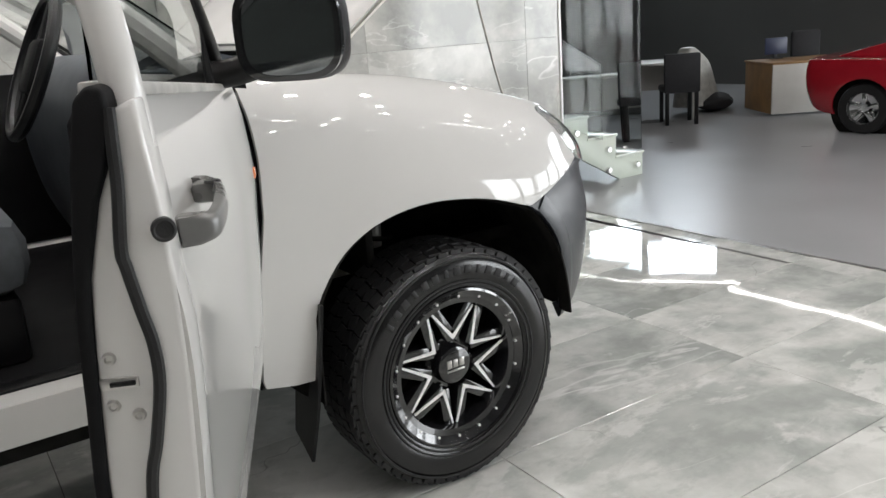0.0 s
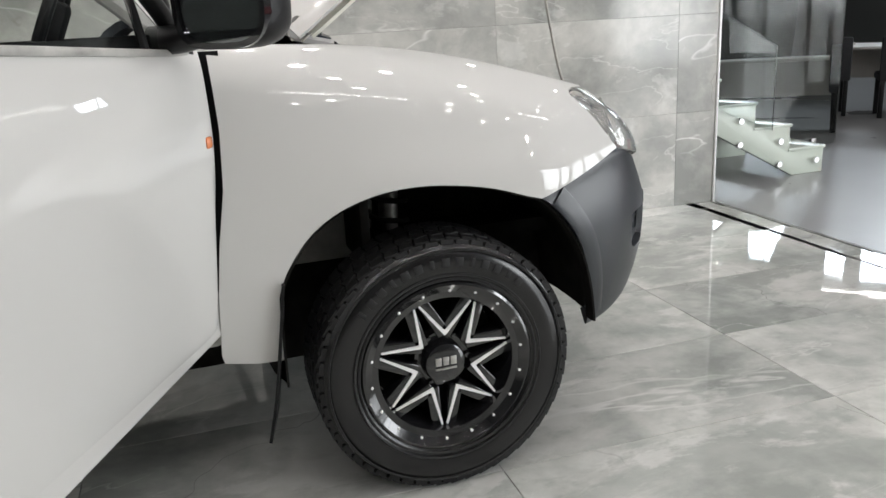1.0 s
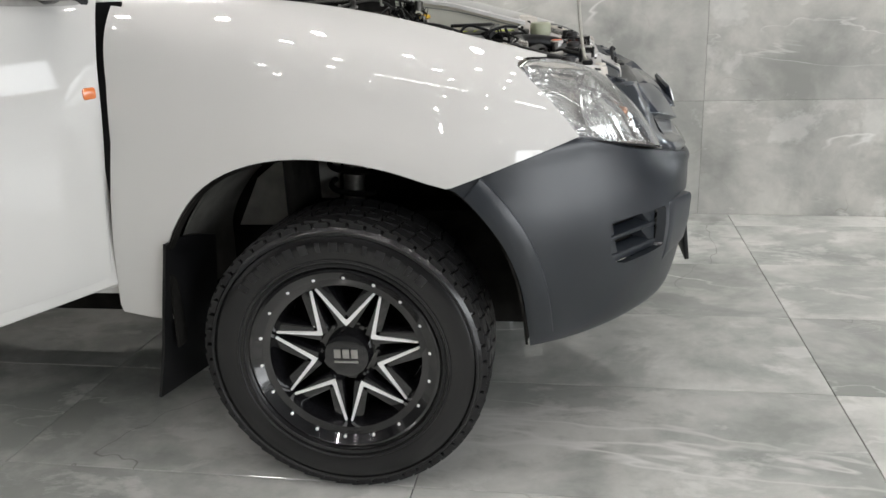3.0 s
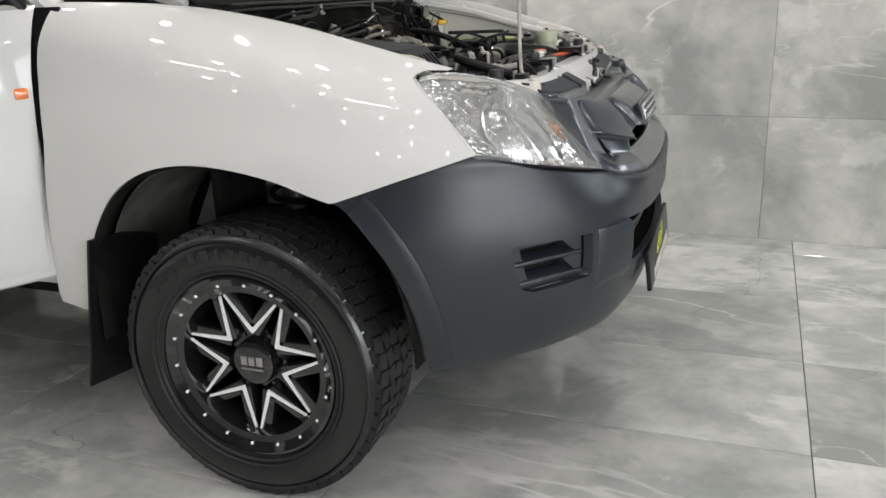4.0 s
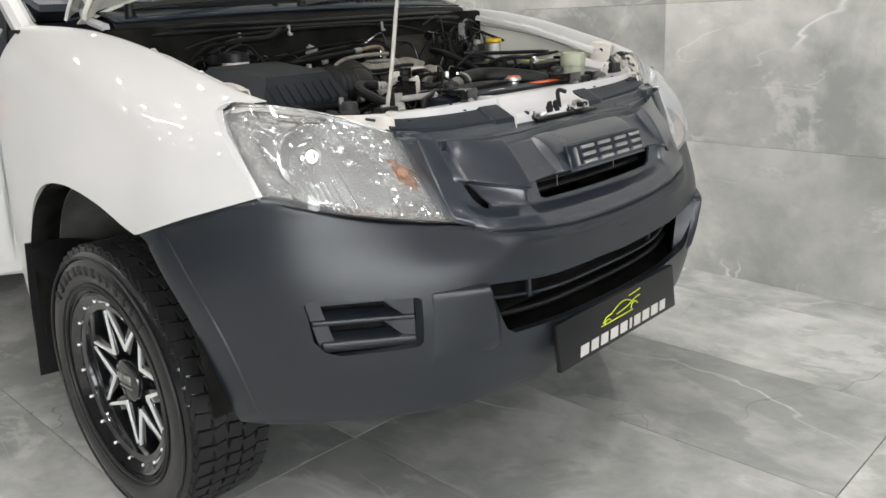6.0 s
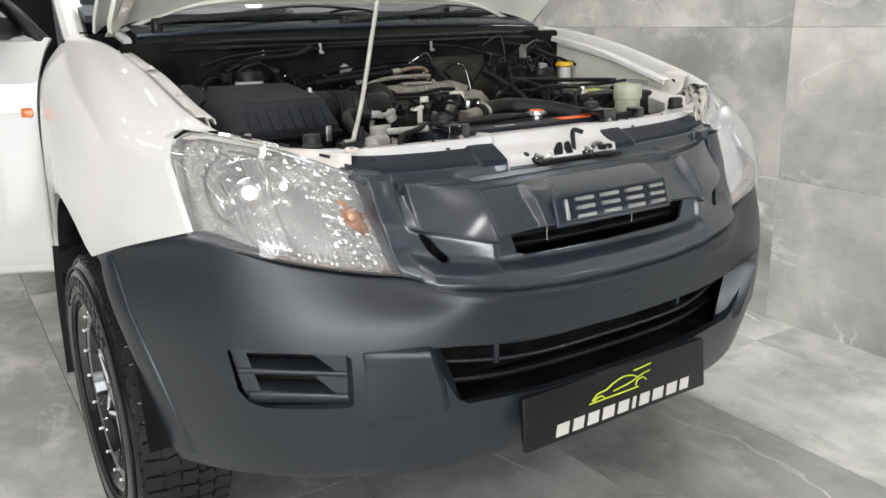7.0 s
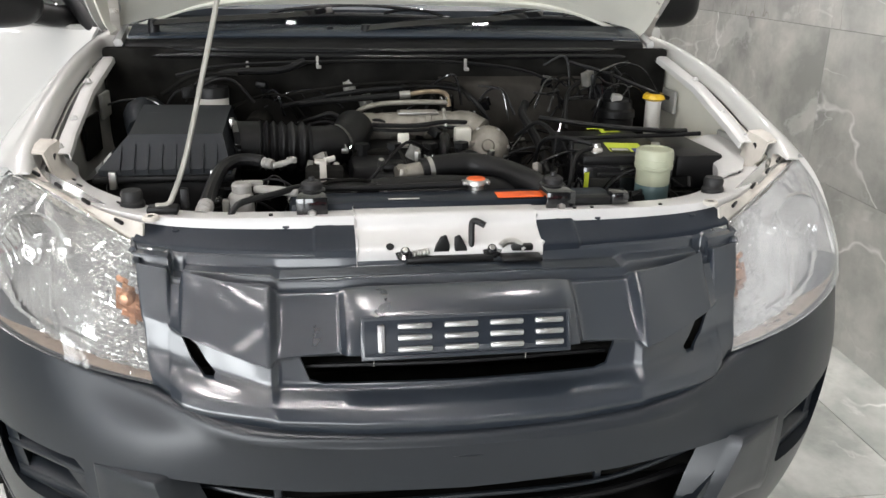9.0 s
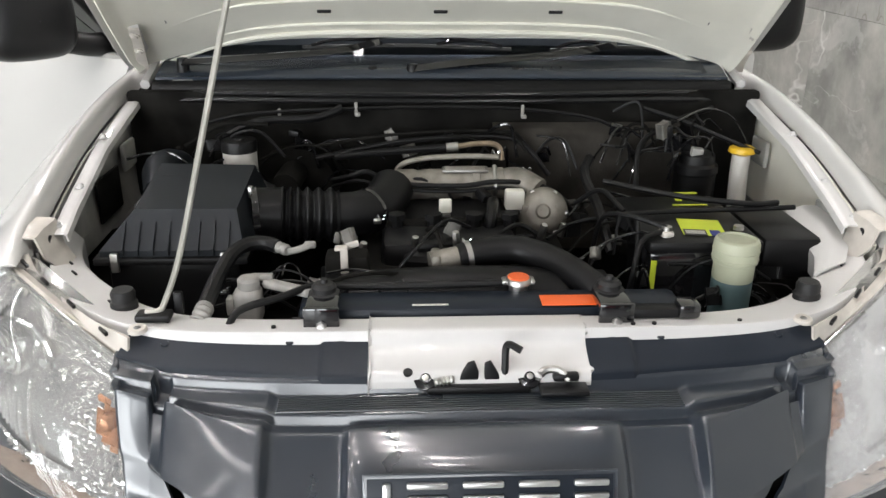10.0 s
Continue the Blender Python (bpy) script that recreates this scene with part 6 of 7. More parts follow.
# black cover strips between rail and grille, with pressed steps
for s in both:
    cov = cage([[(.630, s * .160, 1.020), (.658, s * .160, 1.008), (.702, s * .160, .985), (.704, s * .160, .974)],
                [(.630, s * .225, 1.021), (.658, s * .225, 1.009), (.700, s * .225, .986), (.702, s * .225, .975)],
                [(.630, s * .232, 1.018), (.656, s * .232, 1.005), (.696, s * .232, .984), (.698, s * .232, .975)],
                [(.630, s * .300, 1.018), (.654, s * .300, 1.006), (.690, s * .300, .986), (.692, s * .300, .977)],
                [(.628, s * .400, 1.020), (.652, s * .402, 1.009), (.684, s * .405, .990), (.686, s * .405, .980)],
                [(.620, s * .470, 1.022), (.645, s * .478, 1.012), (.674, s * .484, .998), (.676, s * .484, .985)],
                [(.612, s * .505, 1.024), (.635, s * .515, 1.014), (.658, s * .522, 1.002), (.660, s * .522, .99)]],
               {1: .3, 2: .8}, {1: .8, 2: .8}, 3, .004, (.5, 0, 1))
    part("grille_cover", cov, COVER, truck)
    for y in (.20, .275, .455):
        b = bmesh.new()
        spin(b, [(0, .002), (.005, .002), (.0065, .0)], (.645, s * y, 1.0125), (.4, 0, 1), 14)
        part("cover_clip", b, COVER, truck)
# latch
lt = new("bonnet_latch")
lt.parent = truck
part("latch_hook", new_tube([(.700, .034, .960), (.696, .036, .99), (.690, .037, 1.020), (.692, .042, 1.028), (.700, .058, 1.022)], 0.0055, n=20, seg=8), BLACK, lt)
for tooth in ([(-.042, .958), (-.002, .958), (-.002, .990), (-.008, 1.007), (-.018, 1.004)], [(.005, .958), (.036, .958), (.027, .985), (.015, 1.007), (.006, 1.003)]):
    b = bmesh.new()
    prism(b, tooth, "x", .696, .704)
    part("latch_plate", bevelled(b, 0.002), BLACK, lt)
part("latch_body", bevelled(new_box((.707, -.002, .967), (.018, .15, .012)), 0.004), BLACK, lt)
for y in (-.078, .071):
    b = bmesh.new()
    spin(b, [(0, .006), (.007, .006), (.009, .003), (.017, .002), (.017, -.004)], (.701, y, .979), (.6, 0, .8), 14)
    part("latch_bolt", b, BLACK_GLOSS, lt)
    b = bmesh.new()
    spin(b, [(0, .008), (.005, .007), (.006, .004)], (.701, y, .979), (.6, 0, .8), 8)
    part("bolt_head", b, STEEL, lt)
b = bmesh.new()
spin(b, [(0, .0015), (.007, .0015), (.007, -.004)], (.697, -.103, .988), (.45, 0, .9), 14)
part("panel_hole", b, BLACK, lt)
part("latch_spring", new_tube([(.706, -.066, .976), (.705, -.052, .978), (.704, -.038, .980)], 0.006, n=30, seg=8, ribs=0.0015, rib_count=5), STEEL, lt)
part("latch_lever", new_tube([(.706, .085, .986), (.702, .095, .992), (.704, .112, .992), (.712, .125, .980)], 0.006, n=14, seg=8), STEEL, lt)
part("latch_tab", bevelled(new_box((.708, .122, .984), (.014, .038, .012)), 0.004), BLACK, lt)
part("latch_tab", bevelled(new_box((.720, .118, .970), (.030, .070, .008)), 0.003), BLACK, lt)


# ---- engine bay ----
def bay(name, label=""):
    e = new(name)
    e.parent = truck
    if label:
        e["label"] = label
    return e


air = bay("air_filter_box", "black ribbed plastic air filter box")
bm = bmesh.new()
lo = [(.368, -.638), (.368, -.388), (.06, -.385), (.03, -.645)]
hi = [(.318, -.585), (.318, -.405), (.11, -.405), (.095, -.595)]
A = [bm.verts.new((x, y, 1.048)) for x, y in lo]
B = [bm.verts.new((x, y, 1.130 - .022 * (x > .2))) for x, y in hi]
C = [bm.verts.new((x, y, 1.036)) for x, y in lo]
bm.faces.new(B)
bm.faces.new(C[::-1])
for k in range(4):
    j = (k + 1) % 4
    bm.faces.new((A[k], A[j], B[j], B[k]))
    bm.faces.new((C[k], C[j], A[j], A[k]))
part("lid", bevelled(bm, 0.008), AIRBOX, air)
for k in range(8):
    y = -.60 + .026 * k
    b = bmesh.new()
    prism(b, [(.335, 1.092), (.374, 1.052), (.374, 1.040), (.33, 1.040)], "y", y, y + .004)
    part("rib", b, AIRBOX, air)
part("base", bevelled(new_box((.20, -.515, .95), (.32, .235, .15)), 0.015), BLACK, air)
part("flange", new_box((.20, -.515, 1.030), (.355, .268, .014), 0.004), BLACK, air)
for y in (-.61, -.42):
    part("clip", new_box((.378, y, 1.03), (.008, .014, .035), 0.002), STEEL, air)
part("snorkel", new_tube([(.10, -.60, 1.07), (.02, -.62, 1.095), (-.05, -.60, 1.08), (-.10, -.58, 1.0)], 0.036, n=16, seg=12), AIRBOX, air)
duct = bay("intake_duct", "black corrugated rubber intake duct")
part("collar", new_tube([(.215, -.40, 1.062), (.212, -.388, 1.062)], 0.0545, n=3, seg=20), BLACK_GLOSS, duct)
part("clasp", bevelled(new_box((.232, -.394, 1.112), (.014, .010, .022)), .003), STEEL, duct)
part("sleeve", new_tube([(.21, -.395, 1.06), (.205, -.34, 1.058)], 0.052, n=4, seg=20), BLACK, duct)
part("bellows", new_tube([(.205, -.345, 1.058), (.20, -.30, 1.055), (.19, -.235, 1.05)], 0.050, n=60, seg=20, ribs=0.0045, rib_count=6), BLACK, duct)
part("elbow", new_tube([(.19, -.24, 1.05), (.18, -.19, 1.05), (.14, -.15, 1.055), (.08, -.13, 1.07)], 0.045, n=16, seg=20), BLACK, duct)
part("clamp", new_tube([(.172, -.178, 1.05), (.166, -.173, 1.051)], 0.047, n=3, seg=20), BLACK_GLOSS, duct)
part("clasp", bevelled(new_box((.215, -.158, 1.045), (.008, .016, .012)), .003), STEEL, duct)

eng = bay("engine", "diesel engine with bare metal intake pipe")
# near-black block: shade low in the bay is put into its colour
part("block", bevelled(new_box((.16, -.01, .86), (.46, .46, .26)), 0.03), SHADE_DIRT, eng)
part("rocker_cover", bevelled(new_box((.14, -.02, 1.0), (.34, .26, .07)), 0.02), BLACK, eng)
b = bmesh.new()
spin(b, [(.024, 0), (.034, .004), (.034, .040), (.031, .050), (.0335, .062), (.0335, .165), (.036, .168), (.036, .180), (.033, .183), (.033, .232), (.024, .236)], (.035, -.125, 1.062), (0, 1, .02), 26)
part("intake_pipe", b, CAST_LIGHT, eng, "bare cast metal intake pipe")
part("strap", new_tube([(.035, .088, 1.030), (.075, .088, 1.068), (.035, .088, 1.104)], 0.005, n=14, seg=6), STEEL, eng)
part("heat_plate", bevelled(new_box((.040, .025, 1.0975), (.034, .098, .006)), 0.002), STEEL, eng)
for k in range(3):
    part("plate_ridge", new_box((.030 + .010 * k, .025, 1.101), (.003, .086, .003), .001), CAST_LIGHT, eng)
b = bmesh.new()
spin(b, [(0, .040), (.012, .040), (.016, .034), (.030, .034), (.042, .028), (.052, .010), (.053, -.010), (.045, -.03), (.03, -.045), (0, -.048)], (.10, .186, 1.022), (1, -.15, .35), 28)
part("turbo_housing", b, CAST_LIGHT, eng, "cast metal compressor housing")
for k in range(6):
    a = k * 1.047
    b = bmesh.new()
    u_, v_ = Vector((.15, 1, 0)).normalized(), Vector((-.35, 0, 1)).normalized()
    c_ = Vector((.112, .186, 1.026)) + (u_ * math.cos(a) + v_ * math.sin(a)) * .046
    spin(b, [(0, .008), (.004, .008), (.006, .003), (.006, -.006)], c_, (1, -.15, .35), 8)
    part("housing_bolt", b, STEEL, eng)
part("turbo_neck", new_tube([(.035, .10, 1.064), (.04, .14, 1.070), (.07, .178, 1.055)], 0.031, n=12, seg=16), CAST_LIGHT, eng)
part("sensor", bevelled(new_box((.105, .124, 1.052), (.026, .040, .042)), 0.005), HOOD_INNER, eng, "cream plastic sensor")
part("sensor_plug", bevelled(new_box((.118, .150, 1.036), (.014, .022, .014)), 0.003), CAST_LIGHT, eng)
part("injector_bracket", bevelled(new_box((.16, -.023, 1.057), (.008, .026, .030)), 0.003), HOOD_INNER, eng)
part("bracket_clip", bevelled(new_box((.158, -.020, 1.034), (.010, .016, .014)), 0.003), STEEL, eng)
part("bracket_foot", bevelled(new_box((.158, -.020, 1.012), (.022, .030, .030)), 0.006), BLACK_GLOSS, eng)
part("injector_rail", new_tube([(.20, -.14, 1.03), (.21, 0, 1.035), (.20, .11, 1.03)], 0.014, n=12, seg=10), SHADE_DIRT, eng)
for y in (-.12, -.05, .03, .10):
    b = bmesh.new()
    rod(b, (.22, y, 1.0), (.22, y, 1.055), 0.012, 10)
    rod(b, (.22, y, 1.05), (.22, y, 1.062), 0.018, 6)
    part("injector", b, BLACK, eng)
for pts, r, m in (([(-.03, -.256, 1.108), (-.03, -.143, 1.119), (-.03, -.01, 1.128)], .008, BLACK),
                  ([(-.03, -.012, 1.128), (-.03, .014, 1.130)], .010, STEEL),
                  ([(-.03, .012, 1.130), (-.03, .05, 1.136), (-.03, .088, 1.136), (-.03, .106, 1.126), (-.028, .112, 1.10)], .006, TAN_PIPE),
                  ([(.0, -.125, 1.075), (.0, -.110, 1.098), (.0, -.06, 1.112), (.0, .03, 1.116), (.0, .10, 1.114)], .006, CAST_LIGHT),
                  ([(.02, -.26, 1.07), (.06, -.213, 1.092), (.06, -.181, 1.100), (.062, -.140, 1.078), (.075, -.07, 1.074), (.075, .02, 1.072), (.072, .09, 1.080), (.066, .18, 1.070), (.06, .241, 1.032), (.06, .268, .98)], .0055, BLACK),
                  ([(.02, -.26, 1.055), (.064, -.205, 1.082), (.066, -.150, 1.070), (.078, -.07, 1.063), (.078, .02, 1.061), (.076, .09, 1.068), (.070, .17, 1.058)], .004, BLACK),
                  ([(-.05, -.30, 1.10), (-.06, -.1, 1.135), (-.07, .1, 1.142), (-.06, .17, 1.12), (-.04, .22, 1.06)], .006, BLACK),
                  ([(-.07, -.32, 1.12), (-.07, -.1, 1.150), (-.07, .12, 1.152), (-.05, .17, 1.11)], .0035, SHADE_DIRT),
                  ([(.22, .06, 1.0), (.22, .062, 1.045), (.19, .068, 1.062), (.14, .075, 1.058)], .012, BLACK),
                  ([(.30, -.10, 1.0), (.34, -.02, 1.01), (.33, .07, 1.0)], .018, BLACK)):
    part("pipe", new_tube(pts, r, n=28, seg=10), m, eng)
for x, y, z in ((-.02, .097, 1.118), (.02, .160, 1.090), (.215, -.150, 1.052), (.385, .004, 1.066)):
    part("spring_clip", new_tube([(x, y - .009, z - .012), (x, y - .008, z + .006), (x, y - .002, z - .003), (x, y + .003, z - .003), (x, y + .008, z + .006), (x, y + .009, z - .012)], .0018, n=24, seg=6), CHROME, eng)
part("oil_cap", new_box((.30, -.06, 1.03), (.05, .05, .02), 0.008), BLACK, eng)
b = bmesh.new()
rod(b, (.405, -.062, 1.035), (.392, -.004, 1.042), 0.020, 16)
part("thermostat", b, CAST_LIGHT, eng)
part("thermostat_flange", bevelled(new_box((.402, -.052, 1.035), (.045, .016, .040)), .005), CAST_LIGHT, eng)
part("upper_hose", new_tube([(.398, -.012, 1.042), (.388, .05, 1.050), (.392, .105, 1.050), (.45, .165, 1.044), (.525, .213, 1.026), (.545, .230, .99)], 0.025, n=24, seg=16), BLACK, truck, "black upper radiator hose")
b = bmesh.new()
rod(b, (.396, .000, 1.043), (.394, .009, 1.044), 0.0268, 18)
part("hose_clamp", b, STEEL, truck)
part("fan_shroud", sheet([[(.50, y, 1.0), (.46, y, 1.022 + .02 * math.cos(y * 7)), (.40, y, 1.005), (.38, y, .9)] for y in (-.24, -.12, 0, .12, .24)], 16, 20, 0.006), BLACK, truck)

rad = bay("radiator", "black radiator with orange warning label")
part("top_tank", bevelled(new_box((.552, .03, 1.011), (.072, .60, .05)), 0.012), COVER, rad)
part("tank_seam", bevelled(new_box((.5845, .03, 1.016), (.010, .62, .012)), .003), BLACK_GLOSS, rad)
part("core", new_box((.525, .03, .80), (.04, .62, .38)), SHADE_DIRT, rad)
part("warning_label", new_box((.566, .151, 1.0368), (.036, .090, .002), 0.0005), ORANGE, rad, "orange warning label")
part("white_mark", new_box((.576, -.067, 1.0366), (.005, .056, .001)), WHITE_LAM, rad)
cp = new("radiator_cap")
cp.parent = truck
b = bmesh.new()
spin(b, [(0, .009), (.019, .009), (.021, .006), (.0215, 0), (.015, -.004), (.015, -.03)], (.516, .077, 1.046), (0, 0, 1), 28)
part("cap", b, STEEL, cp, "metal radiator cap")
for s in both:
    part("cap_wing", bevelled(new_box((.514, .077 + s * .022, 1.048), (.022, .009, .008)), .003), STEEL, cp)
b = bmesh.new()
spin(b, [(0, .0115), (.0165, .0108), (.018, .009)], (.516, .077, 1.046), (0, 0, 1), 28)
part("cap_label", b, ORANGE, cp, "orange cap sticker")
for y in (-.230, .212):
    mt = bay("radiator_mount")
    part("bracket", bevelled(new_box((.586, y, 1.047), (.070, .050, .018)), 0.005), BLACK_GLOSS, mt)
    part("bracket", bevelled(new_box((.622, y, 1.037), (.010, .054, .040)), 0.003), BLACK_GLOSS, mt)
    b = bmesh.new()
    spin(b, [(0, .022), (.005, .022), (.006, .016), (.014, .015), (.019, .010), (.019, .002), (.024, 0), (.024, -.004)], (.566, y, 1.056), (0, 0, 1), 18)
    part("bush", b, RUBBER, mt)
    b = bmesh.new()
    spin(b, [(0, .007), (.006, .006), (.009, 0)], (.628, y, 1.028), (1, 0, .4), 6)
    part("bolt", b, STEEL, mt)
part("sensor_bracket", bevelled(new_box((.602, .285, 1.034), (.026, .110, .016)), .004), BLACK, truck)
part("sensor_bracket", bevelled(new_box((.606, .325, 1.040), (.034, .034, .024)), .006), BLACK_GLOSS, truck)

ps = bay("fluid_pump", "pale plastic bottle and pipe beside the radiator")
part("bottle", bevelled(new_box((.500, -.360, 1.005), (.044, .046, .060)), .012, 3), DULL_PLASTIC, ps)
b = bmesh.new()
spin(b, [(0, .012), (.015, .012), (.018, .008), (.018, -.008)], (.497, -.358, 1.040), (0, 0, 1), 20)
part("bottle_cap", b, DULL_PLASTIC, ps)
part("spout", bevelled(new_box((.484, -.338, 1.047), (.014, .036, .010)), .003), DULL_PLASTIC, ps)
part("spout", bevelled(new_box((.512, -.386, 1.010), (.020, .012, .030)), .003), DULL_PLASTIC, ps)
part("bracket", bevelled(new_box((0, 0, 0), (.020, .100, .014), 0, pose(.513, -.294, 1.040, 4, 0, -36)), .006, 3), DULL_PLASTIC, ps)
for nm, pts, r in (("drain_hose", [(.574, -.416, 1.026), (.50, -.410, 1.045), (.431, -.398, 1.062), (.398, -.375, 1.070), (.392, -.345, 1.070), (.405, -.322, 1.068)], .0125), ("overflow_hose", [(.612, -.372, 1.018), (.593, -.354, 1.040), (.56, -.295, 1.046), (.53, -.251, 1.050), (.520, -.20, 1.044), (.517, -.1, 1.042), (.515, .06, 1.045)], .006)):
    part(nm, new_tube(pts, r, n=28, seg=10), BLACK, truck, "black rubber hose")
part("hose_end", new_tube([(.586, -.420, 1.018), (.572, -.4155, 1.027), (.560, -.414, 1.030)], 0.0135, n=24, seg=12, ribs=.0014, rib_count=4), DULL_PLASTIC, truck, "pale ribbed hose end")
part("hose_joint", new_tube([(.405, -.322, 1.068), (.412, -.312, 1.067), (.418, -.304, 1.066)], 0.009, n=16, seg=10, ribs=.0015, rib_count=3), DULL_PLASTIC, truck)
part("hose_joint", new_tube([(.418, -.304, 1.064), (.412, -.285, 1.066), (.402, -.262, 1.072)], 0.006, n=12, seg=8), DULL_PLASTIC, truck)
part("hose_joint", bevelled(new_box((.402, -.268, 1.070), (.010, .020, .012)), .003), DULL_PLASTIC, truck)
vv = bay("vacuum_valve", "small grey valve with connector")
part("body", bevelled(new_box((.40, -.205, 1.03), (.05, .075, .05)), 0.008), SHADE_DIRT, vv)
part("stem", bevelled(new_box((.432, -.208, 1.045), (.005, .013, .055)), .002), CREAM_BAY, vv)
part("stem", bevelled(new_box((.424, -.213, 1.072), (.018, .022, .006)), .002), CREAM_BAY, vv)
part("plug", new_tube([(.418, -.205, 1.072), (.408, -.186, 1.074)], 0.006, n=4, seg=8), WHITE_LAM, vv)

bat = bay("battery", "black car battery with lime print labels")
part("case", bevelled(new_box((.275, .425, .95), (.26, .20, .20)), 0.008), BLACK_GLOSS, bat)
part("top_cover", bevelled(new_box((.275, .425, 1.058), (.265, .205, .022)), 0.006), BLACK, bat)
turn = Matrix.Translation((.345, .435, 0)) @ Matrix.Rotation(radians(-9), 4, 'Z') @ Matrix.Translation((-.345, -.435, 0))
part("label_print", new_box((.335, .436, 1.0705), (.085, .076, .001), 0, turn), LIME, bat, "lime yellow battery label")
part("label_print", new_box((.366, .456, 1.0715), (.030, .018, .001), 0, turn), plain("blue_print", (.03, .04, .25), .4), bat, "blue print block")
part("label_print", new_box((.366, .420, 1.0715), (.030, .040, .001), 0, turn), BOARD, bat, "black print block")
for k in range(3):
    part("label_print", new_box((.360 + .006 * k, .420, 1.0722), (.002, .034, .001), 0, turn), WHITE_LAM, bat, "pale print line")
part("label_print", new_box((.155, .420, 1.0705), (.050, .012, .001), 0, turn), LIME, bat)
part("label_print", new_box((.130, .460, 1.0705), (.010, .080, .001)), LIME, bat)
part("label_print", new_box((.166, .470, 1.0705), (.012, .036, .001)), LIME, bat)
part("label_print", new_box((.206, .46, 1.0705), (.008, .07, .001)), LIME, bat)
part("label_print", new_box((.4065, .333, .980), (.001, .010, .11)), LIME, bat)
part("case_ledge", bevelled(new_box((.408, .432, 1.030), (.010, .15, .006)), .002), BLACK, bat)
for y in (.36, .49):
    b = bmesh.new()
    spin(b, [(0, .02), (.009, .02), (.010, 0)], (.375, y, 1.068), (0, 0, 1), 14)
    part("terminal", b, STEEL, bat)
    part("clamp", bevelled(new_box((.375, y, 1.076), (.026, .022, .010)), 0.003), CREAM_BAY if y < .4 else BLACK, bat)
part("hold_down", new_tube([(.27, .31, 1.075), (.27, .43, 1.080), (.262, .56, 1.080), (.262, .645, 1.083)], 0.005, n=12, seg=8), BLACK, bat)
part("hold_down", new_tube([(.36, .318, .90), (.355, .318, 1.02), (.33, .32, 1.085)], 0.005, n=8, seg=8), BLACK, bat)
for pts in ([(.375, .36, 1.08), (.40, .31, 1.07), (.43, .29, 1.02), (.42, .28, .92)], [(.375, .36, 1.085), (.32, .30, 1.09), (.26, .27, 1.06), (.24, .26, .95)], [(.27, .31, 1.08), (.20, .28, 1.10), (.16, .24, 1.06)]):
    part("cable", new_tube(pts, 0.005, n=16, seg=8), BLACK, bat)
part("battery_tray", new_box((.275, .44, .84), (.30, .26, .02), .004), SHADE_DIRT, truck)
part("fuse_box", bevelled(new_box((.27, .60, 1.02), (.20, .11, .08)), 0.012), BLACK, truck, "black fuse box")
tank = bay("fluid_tank", "milky yellow plastic fluid tank with screw lid")
b = bmesh.new()
spin(b, [(0, .0), (0.0320, .0), (0.0340, .006), (0.0340, .085), (0.0325, .09)], (.452, .457, .934), (0, 0, 1), 28)
part("reservoir", b, TEAL, tank, "reservoir stained by dark coolant")
b = bmesh.new()
spin(b, [(0.0325, .085), (0.0345, .09), (0.0345, .125), (0.0320, .128)], (.452, .457, .934), (0, 0, 1), 28)
part("neck", b, MILKY, tank)
b = bmesh.new()
spin(b, [(0.0350, .118), (0.0378, .120), (0.0382, .126), (0.0382, .152), (0.0360, .158), (0.0310, .160), (0.0300, .156), (0, .156)], (.452, .457, .934), (0, 0, 1), 36)
lid = part("lid", b, MILKY, tank, "ribbed screw lid")
for z in (1.060, 1.074):
    b = bmesh.new()
    spin(b, [(.0380 + .0012 * math.cos(t), .0012 * math.sin(t)) for t in [2 * math.pi * q / 6 for q in range(6)]], (.452, .457, z), (0, 0, 1), 36, True)
    part("lid_rib", b, MILKY, lid)

wt = bay("washer_filler", "white filler neck with yellow cap")
b = bmesh.new()
spin(b, [(0, .014), (.022, .013), (.028, .009), (.030, 0), (.020, -.006), (0, -.006)], (-.02, .648, 1.118), (0, 0, 1), 24)
part("cap", b, YELLOW, wt, "yellow screw cap")
part("neck", new_tube([(-.02, .648, 1.115), (-.015, .646, 1.06), (0.0, .645, .95)], 0.02, n=10, seg=14), WHITE_LAM, wt)
part("canister", (lambda b_: (spin(b_, [(0, .082), (.030, .080), (.040, .074), (.042, .056), (.049, .050), (.050, .034), (.047, .030), (.047, -.08), (0, -.08)], (-.03, .550, 1.038), (0, 0, 1), 22), b_)[1])(bmesh.new()), BLACK, truck, "black canister")
br = bay("brake_reservoir", "white brake fluid bottle with black cap")
b = bmesh.new()
spin(b, [(.0, -.065), (.030, -.065), (.036, -.055), (.036, -.012), (.034, -.005)], (.0, -.456, 1.145), (0, 0, 1), 22)
part("bottle", b, WHITE_LAM, br)
b = bmesh.new()
spin(b, [(0, .014), (.010, .014), (.012, .010), (.036, .010), (.038, .004), (.038, -.014), (.034, -.014)], (.0, -.456, 1.145), (0, 0, 1), 24)
part("cap", b, BLACK, br)
b = bmesh.new()
rod(b, (-.12, -.35, 1.06), (.04, -.36, 1.06), 0.03, 16)
rod(b, (-.13, -.35, 1.02), (-.07, -.35, 1.02), 0.095, 28)
part("brake_booster", b, SHADE_DIRT, truck, "black brake booster")
